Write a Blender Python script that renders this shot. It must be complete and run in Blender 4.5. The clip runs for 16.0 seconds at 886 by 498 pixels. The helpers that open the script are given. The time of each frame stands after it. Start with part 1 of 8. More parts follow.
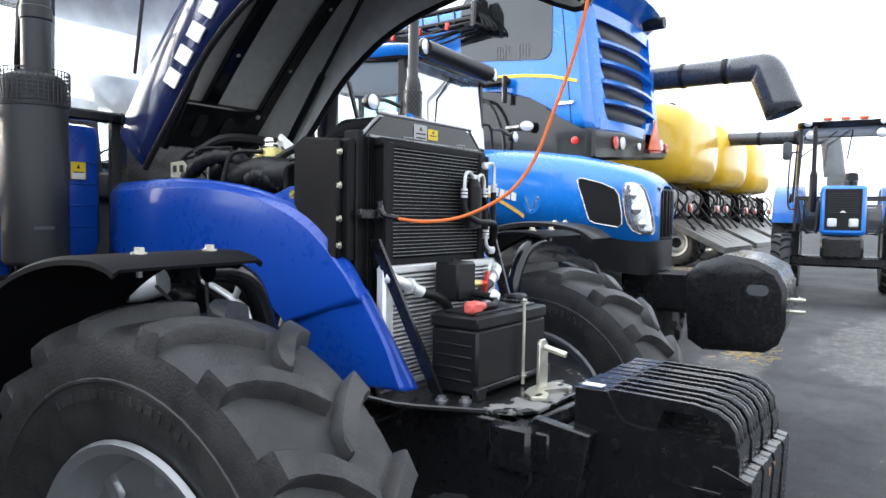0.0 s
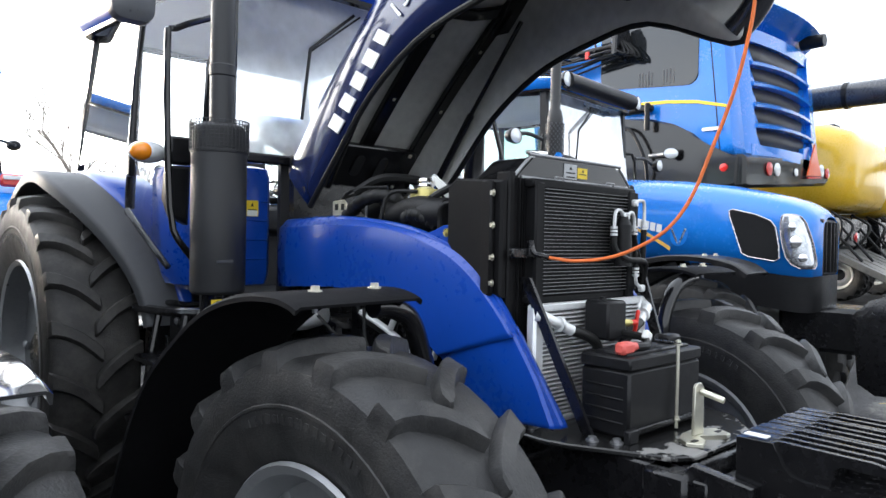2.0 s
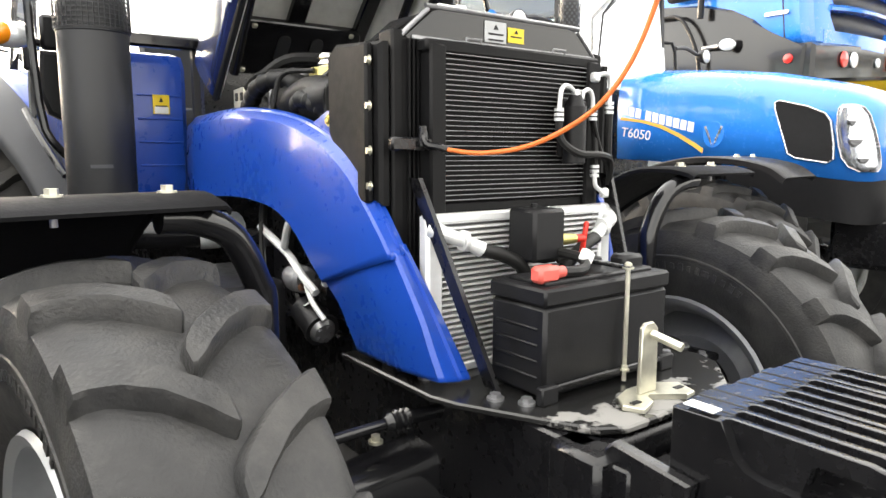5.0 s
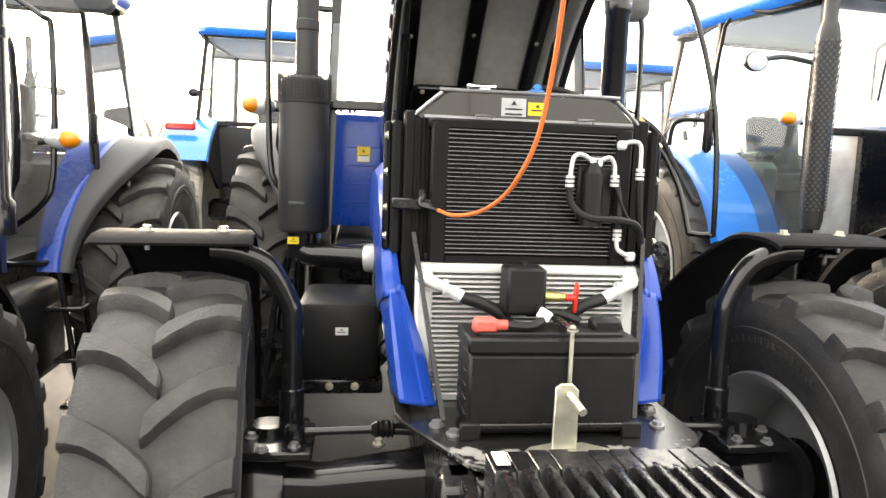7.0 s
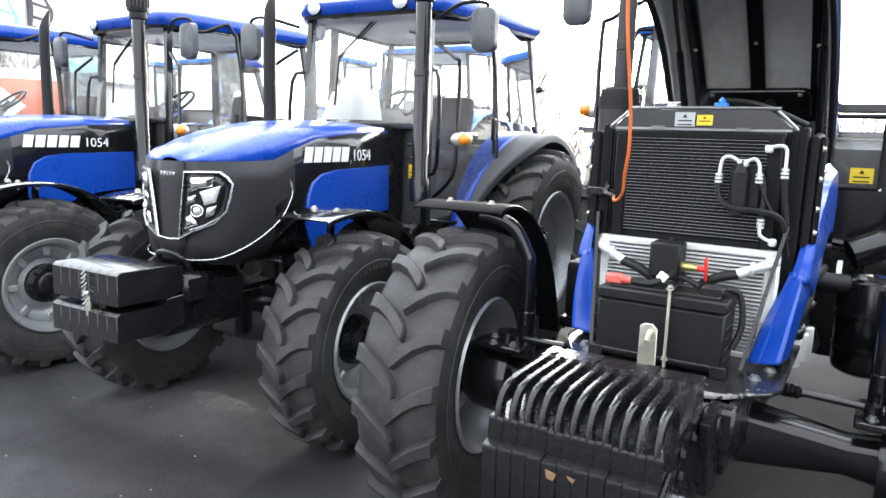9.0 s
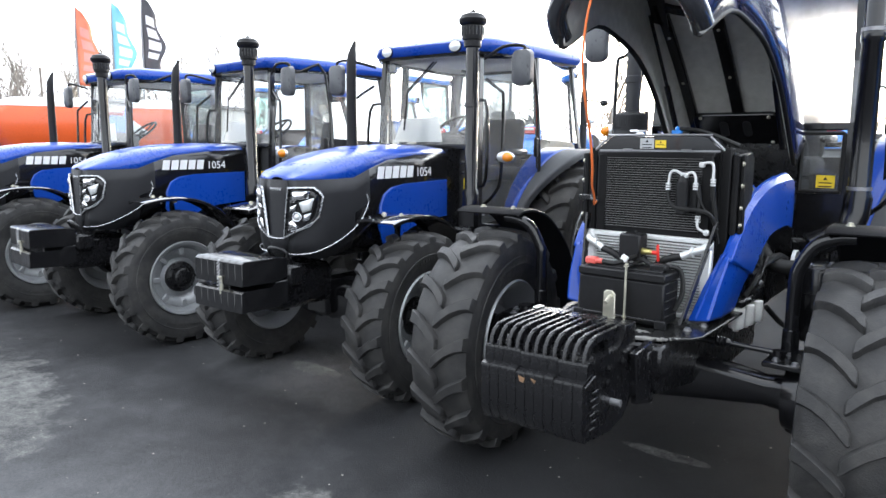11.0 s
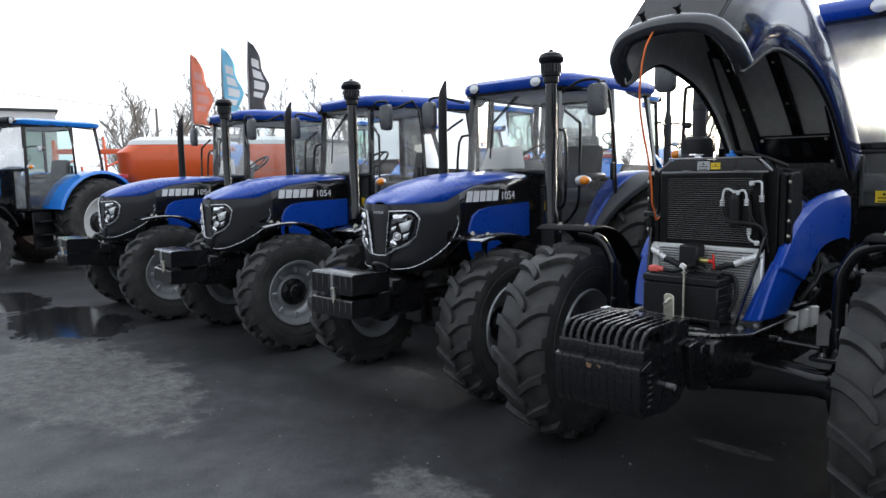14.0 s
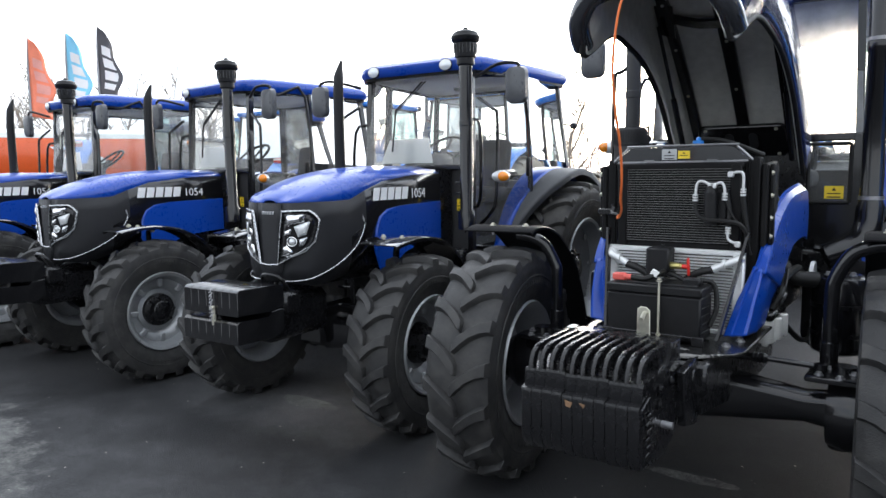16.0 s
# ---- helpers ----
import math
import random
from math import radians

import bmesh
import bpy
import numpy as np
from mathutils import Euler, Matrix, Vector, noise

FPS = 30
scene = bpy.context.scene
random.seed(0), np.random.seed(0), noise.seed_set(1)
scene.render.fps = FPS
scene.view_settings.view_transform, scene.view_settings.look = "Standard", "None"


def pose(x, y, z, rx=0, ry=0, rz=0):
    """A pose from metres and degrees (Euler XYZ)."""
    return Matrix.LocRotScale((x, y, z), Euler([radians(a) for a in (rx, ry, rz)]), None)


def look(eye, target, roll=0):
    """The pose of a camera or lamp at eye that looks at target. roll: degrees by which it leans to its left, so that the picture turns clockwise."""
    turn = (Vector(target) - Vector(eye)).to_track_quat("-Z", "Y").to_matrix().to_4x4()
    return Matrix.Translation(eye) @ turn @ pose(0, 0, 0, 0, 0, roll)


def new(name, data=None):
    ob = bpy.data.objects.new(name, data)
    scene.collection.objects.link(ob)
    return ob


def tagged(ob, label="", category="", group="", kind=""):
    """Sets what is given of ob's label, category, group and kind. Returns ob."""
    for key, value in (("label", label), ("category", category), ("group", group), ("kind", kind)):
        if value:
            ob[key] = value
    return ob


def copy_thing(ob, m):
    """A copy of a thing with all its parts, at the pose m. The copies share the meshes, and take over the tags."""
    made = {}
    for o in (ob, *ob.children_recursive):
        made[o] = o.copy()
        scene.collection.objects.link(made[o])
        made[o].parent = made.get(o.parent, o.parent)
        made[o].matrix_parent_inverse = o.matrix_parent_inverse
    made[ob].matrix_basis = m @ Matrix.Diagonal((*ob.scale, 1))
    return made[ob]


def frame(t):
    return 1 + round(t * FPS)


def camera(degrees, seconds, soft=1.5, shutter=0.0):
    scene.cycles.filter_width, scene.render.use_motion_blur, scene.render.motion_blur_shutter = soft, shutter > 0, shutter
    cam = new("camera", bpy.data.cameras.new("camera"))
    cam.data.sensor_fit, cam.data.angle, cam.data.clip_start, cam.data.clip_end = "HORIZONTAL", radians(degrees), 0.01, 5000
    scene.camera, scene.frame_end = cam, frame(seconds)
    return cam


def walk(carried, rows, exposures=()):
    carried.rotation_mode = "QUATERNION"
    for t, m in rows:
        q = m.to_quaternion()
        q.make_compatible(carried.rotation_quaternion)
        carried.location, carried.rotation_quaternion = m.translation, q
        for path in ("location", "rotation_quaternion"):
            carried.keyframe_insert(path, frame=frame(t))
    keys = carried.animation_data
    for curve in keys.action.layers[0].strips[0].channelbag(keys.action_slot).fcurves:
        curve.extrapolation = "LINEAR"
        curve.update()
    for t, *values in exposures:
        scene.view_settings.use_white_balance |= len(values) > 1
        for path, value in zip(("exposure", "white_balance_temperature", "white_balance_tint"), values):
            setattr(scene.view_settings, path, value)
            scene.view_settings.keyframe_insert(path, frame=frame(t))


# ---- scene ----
cam = camera(65.7, 16.0)
PATH = [
    (0, (0.037, -0.026, 1.482), (1.643, 1.162, 1.377), 0.9),
    (0.5, (0.031, -0.038, 1.518), (1.609, 1.189, 1.572), -0.3),
    (1, (0.0, -0.042, 1.525), (1.46, 1.324, 1.571), -0.5),
    (1.5, (-0.027, -0.048, 1.524), (1.381, 1.373, 1.519), -0.1),
    (2, (-0.037, -0.021, 1.52), (1.309, 1.457, 1.485), 1.1),
    (2.5, (-0.051, -0.003, 1.518), (1.189, 1.566, 1.471), 1.4),
    (3, (-0.036, 0.027, 1.507), (1.23, 1.573, 1.421), 0.9),
    (3.5, (0.084, 0.046, 1.488), (1.5, 1.448, 1.312), 0.8),
    (3.7, (0.182, 0.033, 1.475), (1.578, 1.453, 1.292), 1.6),
    (5.8, (1.007, 0.12, 1.459), (1.947, 1.849, 1.103), 1.4),
    (6, (1.094, 0.042, 1.483), (1.914, 1.832, 1.129), 3.6),
    (6.5, (1.232, -0.246, 1.5), (1.758, 1.665, 1.232), 1.5),
    (7, (1.418, -0.489, 1.565), (1.676, 1.482, 1.341), 2.1),
    (7.5, (1.729, -0.682, 1.602), (1.608, 1.286, 1.267), 4.3),
    (8, (1.938, -0.927, 1.614), (1.558, 1.012, 1.308), 2.7),
    (8.5, (2.179, -1.063, 1.644), (1.396, 0.752, 1.341), -0.2),
    (9, (2.46, -1.164, 1.664), (1.413, 0.509, 1.339), 1.8),
    (9.5, (2.683, -1.31, 1.653), (1.493, 0.273, 1.375), 0.4),
    (9.7, (2.766, -1.374, 1.659), (1.56, 0.193, 1.359), 0.6),
    (11.8, (3.466, -2.053, 1.763), (2.14, -0.578, 1.503), -0.7),
    (12, (3.529, -2.089, 1.749), (2.17, -0.641, 1.506), -0.7),
    (12.5, (3.679, -2.16, 1.761), (2.258, -0.781, 1.478), -0.4),
    (13, (3.731, -2.253, 1.781), (2.245, -0.933, 1.56), -2.1),
    (13.5, (3.702, -2.275, 1.774), (2.184, -0.989, 1.569), -1.8),
    (14, (3.629, -2.265, 1.745), (2.187, -0.898, 1.52), -1.0),
    (14.5, (3.569, -2.232, 1.727), (2.408, -0.625, 1.463), 0.9),
    (15, (3.406, -2.112, 1.729), (2.33, -0.456, 1.412), 0.5),
    (15.5, (3.184, -1.943, 1.715), (2.04, -0.324, 1.447), -0.1),
    (16, (2.895, -1.864, 1.678), (1.732, -0.253, 1.457), -0.7),
]
walk(cam, [(t, look(eye, target, roll)) for t, eye, target, roll in PATH],
     exposures=[(0, 1.44, 6150, 10), (0.6, 1.34, 6200, 10), (1.1, 1.12, 6200, 10), (2.5, 1.30, 6150, 10), (3.7, 1.42, 6150, 10), (6, 2.60, 8000, 10), (7, 2.26, 7600, 10), (8.5, 2.06, 6400, 10), (9.7, 2.04, 6300, 10), (12, 1.14, 6150, 10), (13, 0.84, 6150, 10), (14, 0.40, 6150, 10), (14.7, 0.50, 6150, 10), (15.3, 0.92, 6150, 10), (16, 0.98, 6150, 10)])

# ---- light ----
SUN_ELEV, SUN_AZ = 8.0, -13.0      # low sun behind thin cloud, a little left of +y
world = bpy.data.worlds.new("sky")
scene.world = world
world.use_nodes = True
wn, wl = world.node_tree.nodes, world.node_tree.links
wn.clear()
sky = wn.new("ShaderNodeTexSky")
sky.sky_type, sky.sun_disc = "NISHITA", False
sky.sun_elevation, sky.sun_rotation = radians(SUN_ELEV), radians(SUN_AZ)
sky.air_density, sky.dust_density = 1.0, 3.0
wc = wn.new("ShaderNodeTexCoord")
wm = wn.new("ShaderNodeMapping")
wm.inputs["Scale"].default_value = (1.6, 1.6, 4.5)
cl = wn.new("ShaderNodeTexNoise")
cl.inputs["Scale"].default_value, cl.inputs["Detail"].default_value = 1.7, 6.0
cr = wn.new("ShaderNodeValToRGB")
cr.color_ramp.elements[0].position, cr.color_ramp.elements[0].color = 0.36, (0.62, 0.68, 0.76, 1)
cr.color_ramp.elements[1].position, cr.color_ramp.elements[1].color = 0.62, (1.0, 1.0, 1.0, 1)
dim = wn.new("ShaderNodeMixRGB")
dim.blend_type, dim.inputs[0].default_value, dim.inputs[2].default_value = "MULTIPLY", 1.0, (0.09, 0.09, 0.09, 1)
mixs = wn.new("ShaderNodeMixRGB")
mixs.inputs[0].default_value = 0.82
bg = wn.new("ShaderNodeBackground")
bg.inputs["Strength"].default_value = 6.2
wo = wn.new("ShaderNodeOutputWorld")
wl.new(wc.outputs["Generated"], wm.inputs["Vector"])
wl.new(wm.outputs["Vector"], cl.inputs["Vector"])
wl.new(cl.outputs["Fac"], cr.inputs["Fac"])
wl.new(sky.outputs["Color"], dim.inputs[1])
wl.new(dim.outputs["Color"], mixs.inputs[1])
wl.new(cr.outputs["Color"], mixs.inputs[2])
# the veiled sun brightens its side of the sky
sun_way = (math.sin(radians(SUN_AZ)) * math.cos(radians(SUN_ELEV)), math.cos(radians(SUN_AZ)) * math.cos(radians(SUN_ELEV)), math.sin(radians(SUN_ELEV)))
dot = wn.new("ShaderNodeVectorMath")
dot.operation = "DOT_PRODUCT"
dot.inputs[1].default_value = sun_way
wl.new(wc.outputs["Generated"], dot.inputs[0])
veil = wn.new("ShaderNodeValToRGB")
veil.color_ramp.interpolation = "EASE"
for k, (pos, v) in enumerate(((0.0, 0.165), (1.0, 3.0))):
    veil.color_ramp.elements[k].position, veil.color_ramp.elements[k].color = pos, (v, v, v, 1)
for pos, v in ((0.5, 0.22), (0.80, 0.30), (0.94, 0.42), (0.985, 0.62), (0.996, 1.1)):
    veil.color_ramp.elements.new(pos).color = (v, v, v, 1)
half = wn.new("ShaderNodeMapRange")
half.inputs["From Min"].default_value, half.inputs["From Max"].default_value = -1.0, 1.0
wl.new(dot.outputs["Value"], half.inputs["Value"])
wl.new(half.outputs[0], veil.inputs["Fac"])
glow = wn.new("ShaderNodeMixRGB")
glow.blend_type, glow.inputs[0].default_value = "MULTIPLY", 1.0
wl.new(mixs.outputs["Color"], glow.inputs[1])
wl.new(veil.outputs["Color"], glow.inputs[2])
wl.new(glow.outputs["Color"], bg.inputs["Color"])
wl.new(bg.outputs["Background"], wo.inputs["Surface"])
sun_data = bpy.data.lights.new("sun", "SUN")
sun_data.energy, sun_data.angle, sun_data.color = 0.5, radians(12), (1.0, 0.95, 0.88)
sun = new("sun", sun_data)
az, el = radians(SUN_AZ), radians(SUN_ELEV)
sun.matrix_world = look((0, 0, 30), (-math.sin(az) * math.cos(el) * 10, -math.cos(az) * math.cos(el) * 10, 30 - math.sin(el) * 10))


# ---- materials ----
def mat(name, col, rough=0.5, metal=0.0, var=0.12, scale=18.0, bump=0.0, bscale=120.0, coat=0.0, rvar=0.1, dust=0.0, spec=0.5):
    """A surface with two scales of colour and gloss variation, fine relief and, with dust, a pale film."""
    m = bpy.data.materials.new(name)
    m.use_nodes = True
    n, l = m.node_tree.nodes, m.node_tree.links
    b = n["Principled BSDF"]
    tc = n.new("ShaderNodeTexCoord")
    t1, t2 = n.new("ShaderNodeTexNoise"), n.new("ShaderNodeTexNoise")
    t1.inputs["Scale"].default_value, t1.inputs["Detail"].default_value = scale * 0.15, 4
    t2.inputs["Scale"].default_value, t2.inputs["Detail"].default_value = scale * 2.2, 5
    add = n.new("ShaderNodeMath")
    add.operation = "ADD"
    l.new(tc.outputs["Object"], t1.inputs["Vector"])
    l.new(tc.outputs["Object"], t2.inputs["Vector"])
    l.new(t1.outputs["Fac"], add.inputs[0])
    l.new(t2.outputs["Fac"], add.inputs[1])
    mr = n.new("ShaderNodeMapRange")
    mr.inputs["From Min"].default_value, mr.inputs["From Max"].default_value = 0.65, 1.35
    mr.inputs["To Min"].default_value, mr.inputs["To Max"].default_value = 1 - var, 1 + var
    l.new(add.outputs[0], mr.inputs["Value"])
    mul = n.new("ShaderNodeMixRGB")
    mul.blend_type = "MULTIPLY"
    mul.inputs[0].default_value = 1
    mul.inputs[1].default_value = (*col, 1)
    l.new(mr.outputs[0], mul.inputs[2])
    out = mul.outputs["Color"]
    if dust:
        t3 = n.new("ShaderNodeTexNoise")
        t3.inputs["Scale"].default_value, t3.inputs["Detail"].default_value, t3.inputs["Roughness"].default_value = 6.0, 8, 0.7
        l.new(tc.outputs["Object"], t3.inputs["Vector"])
        dr = n.new("ShaderNodeMapRange")
        dr.inputs["From Min"].default_value, dr.inputs["From Max"].default_value = 0.45, 0.75
        dr.inputs["To Min"].default_value, dr.inputs["To Max"].default_value = 0.0, dust
        l.new(t3.outputs["Fac"], dr.inputs["Value"])
        dm = n.new("ShaderNodeMixRGB")
        dm.inputs[2].default_value = (0.30, 0.28, 0.25, 1)
        l.new(dr.outputs[0], dm.inputs[0])
        l.new(out, dm.inputs[1])
        out = dm.outputs["Color"]
    l.new(out, b.inputs["Base Color"])
    rr = n.new("ShaderNodeMapRange")
    rr.inputs["From Min"].default_value, rr.inputs["From Max"].default_value = 0.65, 1.35
    rr.inputs["To Min"].default_value, rr.inputs["To Max"].default_value = max(0.02, rough - rvar), min(1, rough + rvar)
    l.new(add.outputs[0], rr.inputs["Value"])
    l.new(rr.outputs[0], b.inputs["Roughness"])
    b.inputs["Metallic"].default_value = metal
    b.inputs["Specular IOR Level"].default_value = spec
    if coat:
        b.inputs["Coat Weight"].default_value, b.inputs["Coat Roughness"].default_value = coat, 0.06
    if bump:
        t4 = n.new("ShaderNodeTexNoise")
        t4.inputs["Scale"].default_value, t4.inputs["Detail"].default_value = bscale, 4
        l.new(tc.outputs["Object"], t4.inputs["Vector"])
        bp = n.new("ShaderNodeBump")
        bp.inputs["Strength"].default_value, bp.inputs["Distance"].default_value = bump, 0.004
        l.new(t4.outputs["Fac"], bp.inputs["Height"])
        l.new(bp.outputs["Normal"], b.inputs["Normal"])
    return m


def glass_mat(name, tint, gloss=1.0, rough=0.02, haze=0.07, forward=False):
    """A thin pane: clear, a little tinted, with a mirror-like face that grows at grazing angles."""
    m = bpy.data.materials.new(name)
    m.use_nodes = True
    n, l = m.node_tree.nodes, m.node_tree.links
    n.clear()
    tr, gl, mx, fr, o = (n.new("ShaderNode" + k) for k in ("BsdfTransparent", "BsdfGlossy", "MixShader", "Fresnel", "OutputMaterial"))
    tr.inputs["Color"].default_value = (*tint, 1)
    gl.inputs["Roughness"].default_value = rough
    fr.inputs["IOR"].default_value = 1.45
    mu = n.new("ShaderNodeMath")
    mu.operation, mu.use_clamp = "MULTIPLY", True
    mu.inputs[1].default_value = gloss * 1.6
    l.new(fr.outputs[0], mu.inputs[0])
    l.new(mu.outputs[0], mx.inputs[0])
    l.new(tr.outputs[0], mx.inputs[1])
    l.new(gl.outputs[0], mx.inputs[2])
    # a thin film of dust on the pane scatters the light; its white also paints in glare and mirrored sky
    df, ts, half, film = (n.new("ShaderNode" + k) for k in ("BsdfDiffuse", "BsdfRefraction" if forward else "BsdfTranslucent", "MixShader", "MixShader"))
    if forward:
        # grime that throws the low sun onwards through the pane
        ts.inputs["IOR"].default_value, ts.inputs["Roughness"].default_value = 1.12, 0.9
        half.inputs[0].default_value = 0.72
    df.inputs["Color"].default_value = ts.inputs["Color"].default_value = (0.85, 0.87, 0.88, 1)
    l.new(df.outputs[0], half.inputs[1])
    l.new(ts.outputs[0], half.inputs[2])
    tc, ns, rm = n.new("ShaderNodeTexCoord"), n.new("ShaderNodeTexNoise"), n.new("ShaderNodeMapRange")
    ns.inputs["Scale"].default_value, ns.inputs["Detail"].default_value = 3.5, 6
    rm.inputs["From Min"].default_value, rm.inputs["From Max"].default_value = 0.3, 0.75
    rm.inputs["To Min"].default_value, rm.inputs["To Max"].default_value = haze * 0.4, haze * 1.6
    l.new(tc.outputs["Object"], ns.inputs["Vector"])
    l.new(ns.outputs["Fac"], rm.inputs["Value"])
    l.new(rm.outputs[0], film.inputs[0])
    l.new(mx.outputs[0], film.inputs[1])
    l.new(half.outputs[0], film.inputs[2])
    l.new(film.outputs[0], o.inputs["Surface"])
    return m


BLUE = mat("blue_paint", (0.005, 0.051, 0.345), 0.30, var=0.06, coat=0.30, rvar=0.06, spec=0.4)
NHBLUE = mat("light_blue_paint", (0.012, 0.19, 0.68), 0.25, var=0.05, coat=0.7, rvar=0.05)
NAVY = mat("navy_paint", (0.013, 0.021, 0.080), 0.16, var=0.04, coat=0.8, rvar=0.02, spec=0.5)
GLOSSBLACK = mat("gloss_black_paint", (0.007, 0.007, 0.008), 0.18, var=0.15, coat=0.3, rvar=0.06, spec=0.4)
BLACK = mat("black_plastic", (0.009, 0.009, 0.010), 0.42, var=0.25, bump=0.15, bscale=300, spec=0.25)
IRON = mat("black_cast_iron", (0.006, 0.006, 0.007), 0.27, metal=0.0, var=0.3, bump=0.10, bscale=70, dust=0.012, spec=0.4, coat=0.12)
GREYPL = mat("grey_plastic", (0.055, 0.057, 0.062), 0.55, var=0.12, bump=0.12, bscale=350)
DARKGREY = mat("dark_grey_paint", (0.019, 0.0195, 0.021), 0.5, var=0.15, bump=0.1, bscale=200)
FENDERPL = mat("black_fender_plastic", (0.011, 0.011, 0.012), 0.62, var=0.25, bump=0.2, bscale=160, spec=0.04)
RUBBER = mat("tyre_rubber", (0.025, 0.025, 0.0255), 0.52, var=0.42, scale=9, bump=0.5, bscale=140, dust=0.12, rvar=0.2, spec=0.34)
# rear tyres a little paler and browner than the front ones
REARRUBBER = mat("dusty_tyre_rubber", (0.029, 0.028, 0.027), 0.55, var=0.45, scale=7, bump=0.5, bscale=140, dust=0.17, rvar=0.2, spec=0.3)
MUDDY = mat("muddy_tyre_rubber", (0.33, 0.30, 0.25), 0.85, var=0.35, scale=9, bump=0.4, bscale=60, dust=0.5, rvar=0.1)
HOSE = mat("rubber_hose", (0.010, 0.010, 0.010), 0.5, var=0.15, bump=0.2, bscale=150, spec=0.3)
RIM = mat("silver_rim_paint", (0.31, 0.32, 0.33), 0.36, metal=0.5, var=0.10, dust=0.08)
WHITERIM = mat("white_rim_paint", (0.70, 0.70, 0.68), 0.4, var=0.08, dust=0.15)
ALU = mat("bare_aluminium", (0.66, 0.67, 0.67), 0.38, metal=0.35, var=0.10, bump=0.15, bscale=150)
ZINC = mat("zinc_plate", (0.62, 0.60, 0.50), 0.38, metal=0.8, var=0.2, bump=0.1, bscale=120)
BRASS = mat("yellow_zinc", (0.48, 0.42, 0.16), 0.3, metal=0.85, var=0.2)
CHROME = mat("chrome", (0.80, 0.80, 0.81), 0.12, metal=1.0, var=0.05)
TRIM = mat("satin_silver_trim", (0.55, 0.56, 0.58), 0.25, metal=0.8, var=0.06)
STEEL = mat("grey_steel", (0.30, 0.30, 0.31), 0.42, metal=0.8, var=0.25)
WHITE = mat("white_marking", (0.78, 0.79, 0.80), 0.4, var=0.04)
WHITEPL = mat("white_plastic", (0.75, 0.75, 0.73), 0.45, var=0.06)
LINER = mat("grey_hood_liner", (0.62, 0.62, 0.59), 0.75, var=0.16, scale=10, bump=0.3, bscale=260, dust=0.06)
YELLOW = mat("yellow_label", (0.80, 0.58, 0.02), 0.45, var=0.05)
PAPER = mat("white_paper", (0.78, 0.78, 0.76), 0.7, var=0.05)
RED = mat("red_plastic", (0.62, 0.03, 0.02), 0.38, var=0.1)
REDLENS = mat("red_lens", (0.55, 0.02, 0.015), 0.15, var=0.1, coat=0.5)
PALERED = mat("faded_red_cap", (0.60, 0.10, 0.08), 0.45, var=0.1)
ORANGE = mat("orange_rope", (0.72, 0.16, 0.03), 0.6, var=0.12, bump=0.4, bscale=400)
AMBER = mat("amber_lens", (0.85, 0.26, 0.01), 0.12, var=0.12, coat=0.6)
LENS = mat("clear_lens", (0.70, 0.72, 0.73), 0.10, metal=0.3, var=0.18, scale=90, coat=0.6)
CABIN = mat("cab_trim", (0.035, 0.035, 0.038), 0.7, var=0.15)
CABGREY = mat("cab_grey_trim", (0.10, 0.10, 0.106), 0.7, var=0.12)
SEATM = mat("seat_cloth", (0.035, 0.036, 0.04), 0.85, var=0.2, bump=0.3)
CYAN = mat("blue_cap", (0.02, 0.22, 0.70), 0.4, var=0.08)
YPAINT = mat("yellow_machine_paint", (0.86, 0.53, 0.03), 0.3, var=0.06, coat=0.5)
OPAINT = mat("orange_machine_paint", (0.75, 0.11, 0.02), 0.35, var=0.08, coat=0.4)
RUST = mat("brown_rust", (0.12, 0.05, 0.025), 0.7, var=0.35)
GLASS = glass_mat("cab_glass", (0.93, 0.96, 0.96))
GREENGLASS = glass_mat("tinted_glass", (0.56, 0.71, 0.67))
# haze stands in for the sky mirrored in these panes
PALESCREEN = glass_mat("pale_windscreen", (0.74, 0.82, 0.80), 1.0, 0.05, 0.36)
DARKGLASS = mat("black_window", (0.012, 0.014, 0.016), 0.08, var=0.1, coat=0.4)
CLEARPANE = glass_mat("clean_glass", (0.96, 0.98, 0.98), 0.8, 0.02, 0.03)
HEADSILVER = mat("silvered_lamp", (0.55, 0.57, 0.60), 0.16, metal=0.85, var=0.45, scale=70, coat=0.8)
WETBLACK = mat("rain_wet_black", (0.008, 0.008, 0.009), 0.12, var=0.15, coat=1.0, rvar=0.06, bump=0.35, bscale=10, spec=1.0)
NOSEPL = mat("matt_nose_plastic", (0.015, 0.0155, 0.018), 0.5, var=0.2, bump=0.3, bscale=420, spec=0.3)
# dust film heavy enough to stand in for the low sun's glare
FILMGLASS = glass_mat("dusty_windscreen", (0.94, 0.96, 0.96), 1.0, 0.03, 0.70, True)
FIN = mat("dark_metal_fin", (0.24, 0.24, 0.245), 0.4, metal=0.4, var=0.25)
RADBLACK = mat("matt_radiator_black", (0.005, 0.005, 0.0055), 0.55, var=0.25, bump=0.1, bscale=200, spec=0.16, dust=0.01)
MIRRORGREY = mat("grey_mirror_plastic", (0.085, 0.088, 0.095), 0.32, var=0.1, bump=0.1, bscale=300)
PALELINING = mat("pale_roof_lining", (0.78, 0.79, 0.79), 0.85, var=0.1)


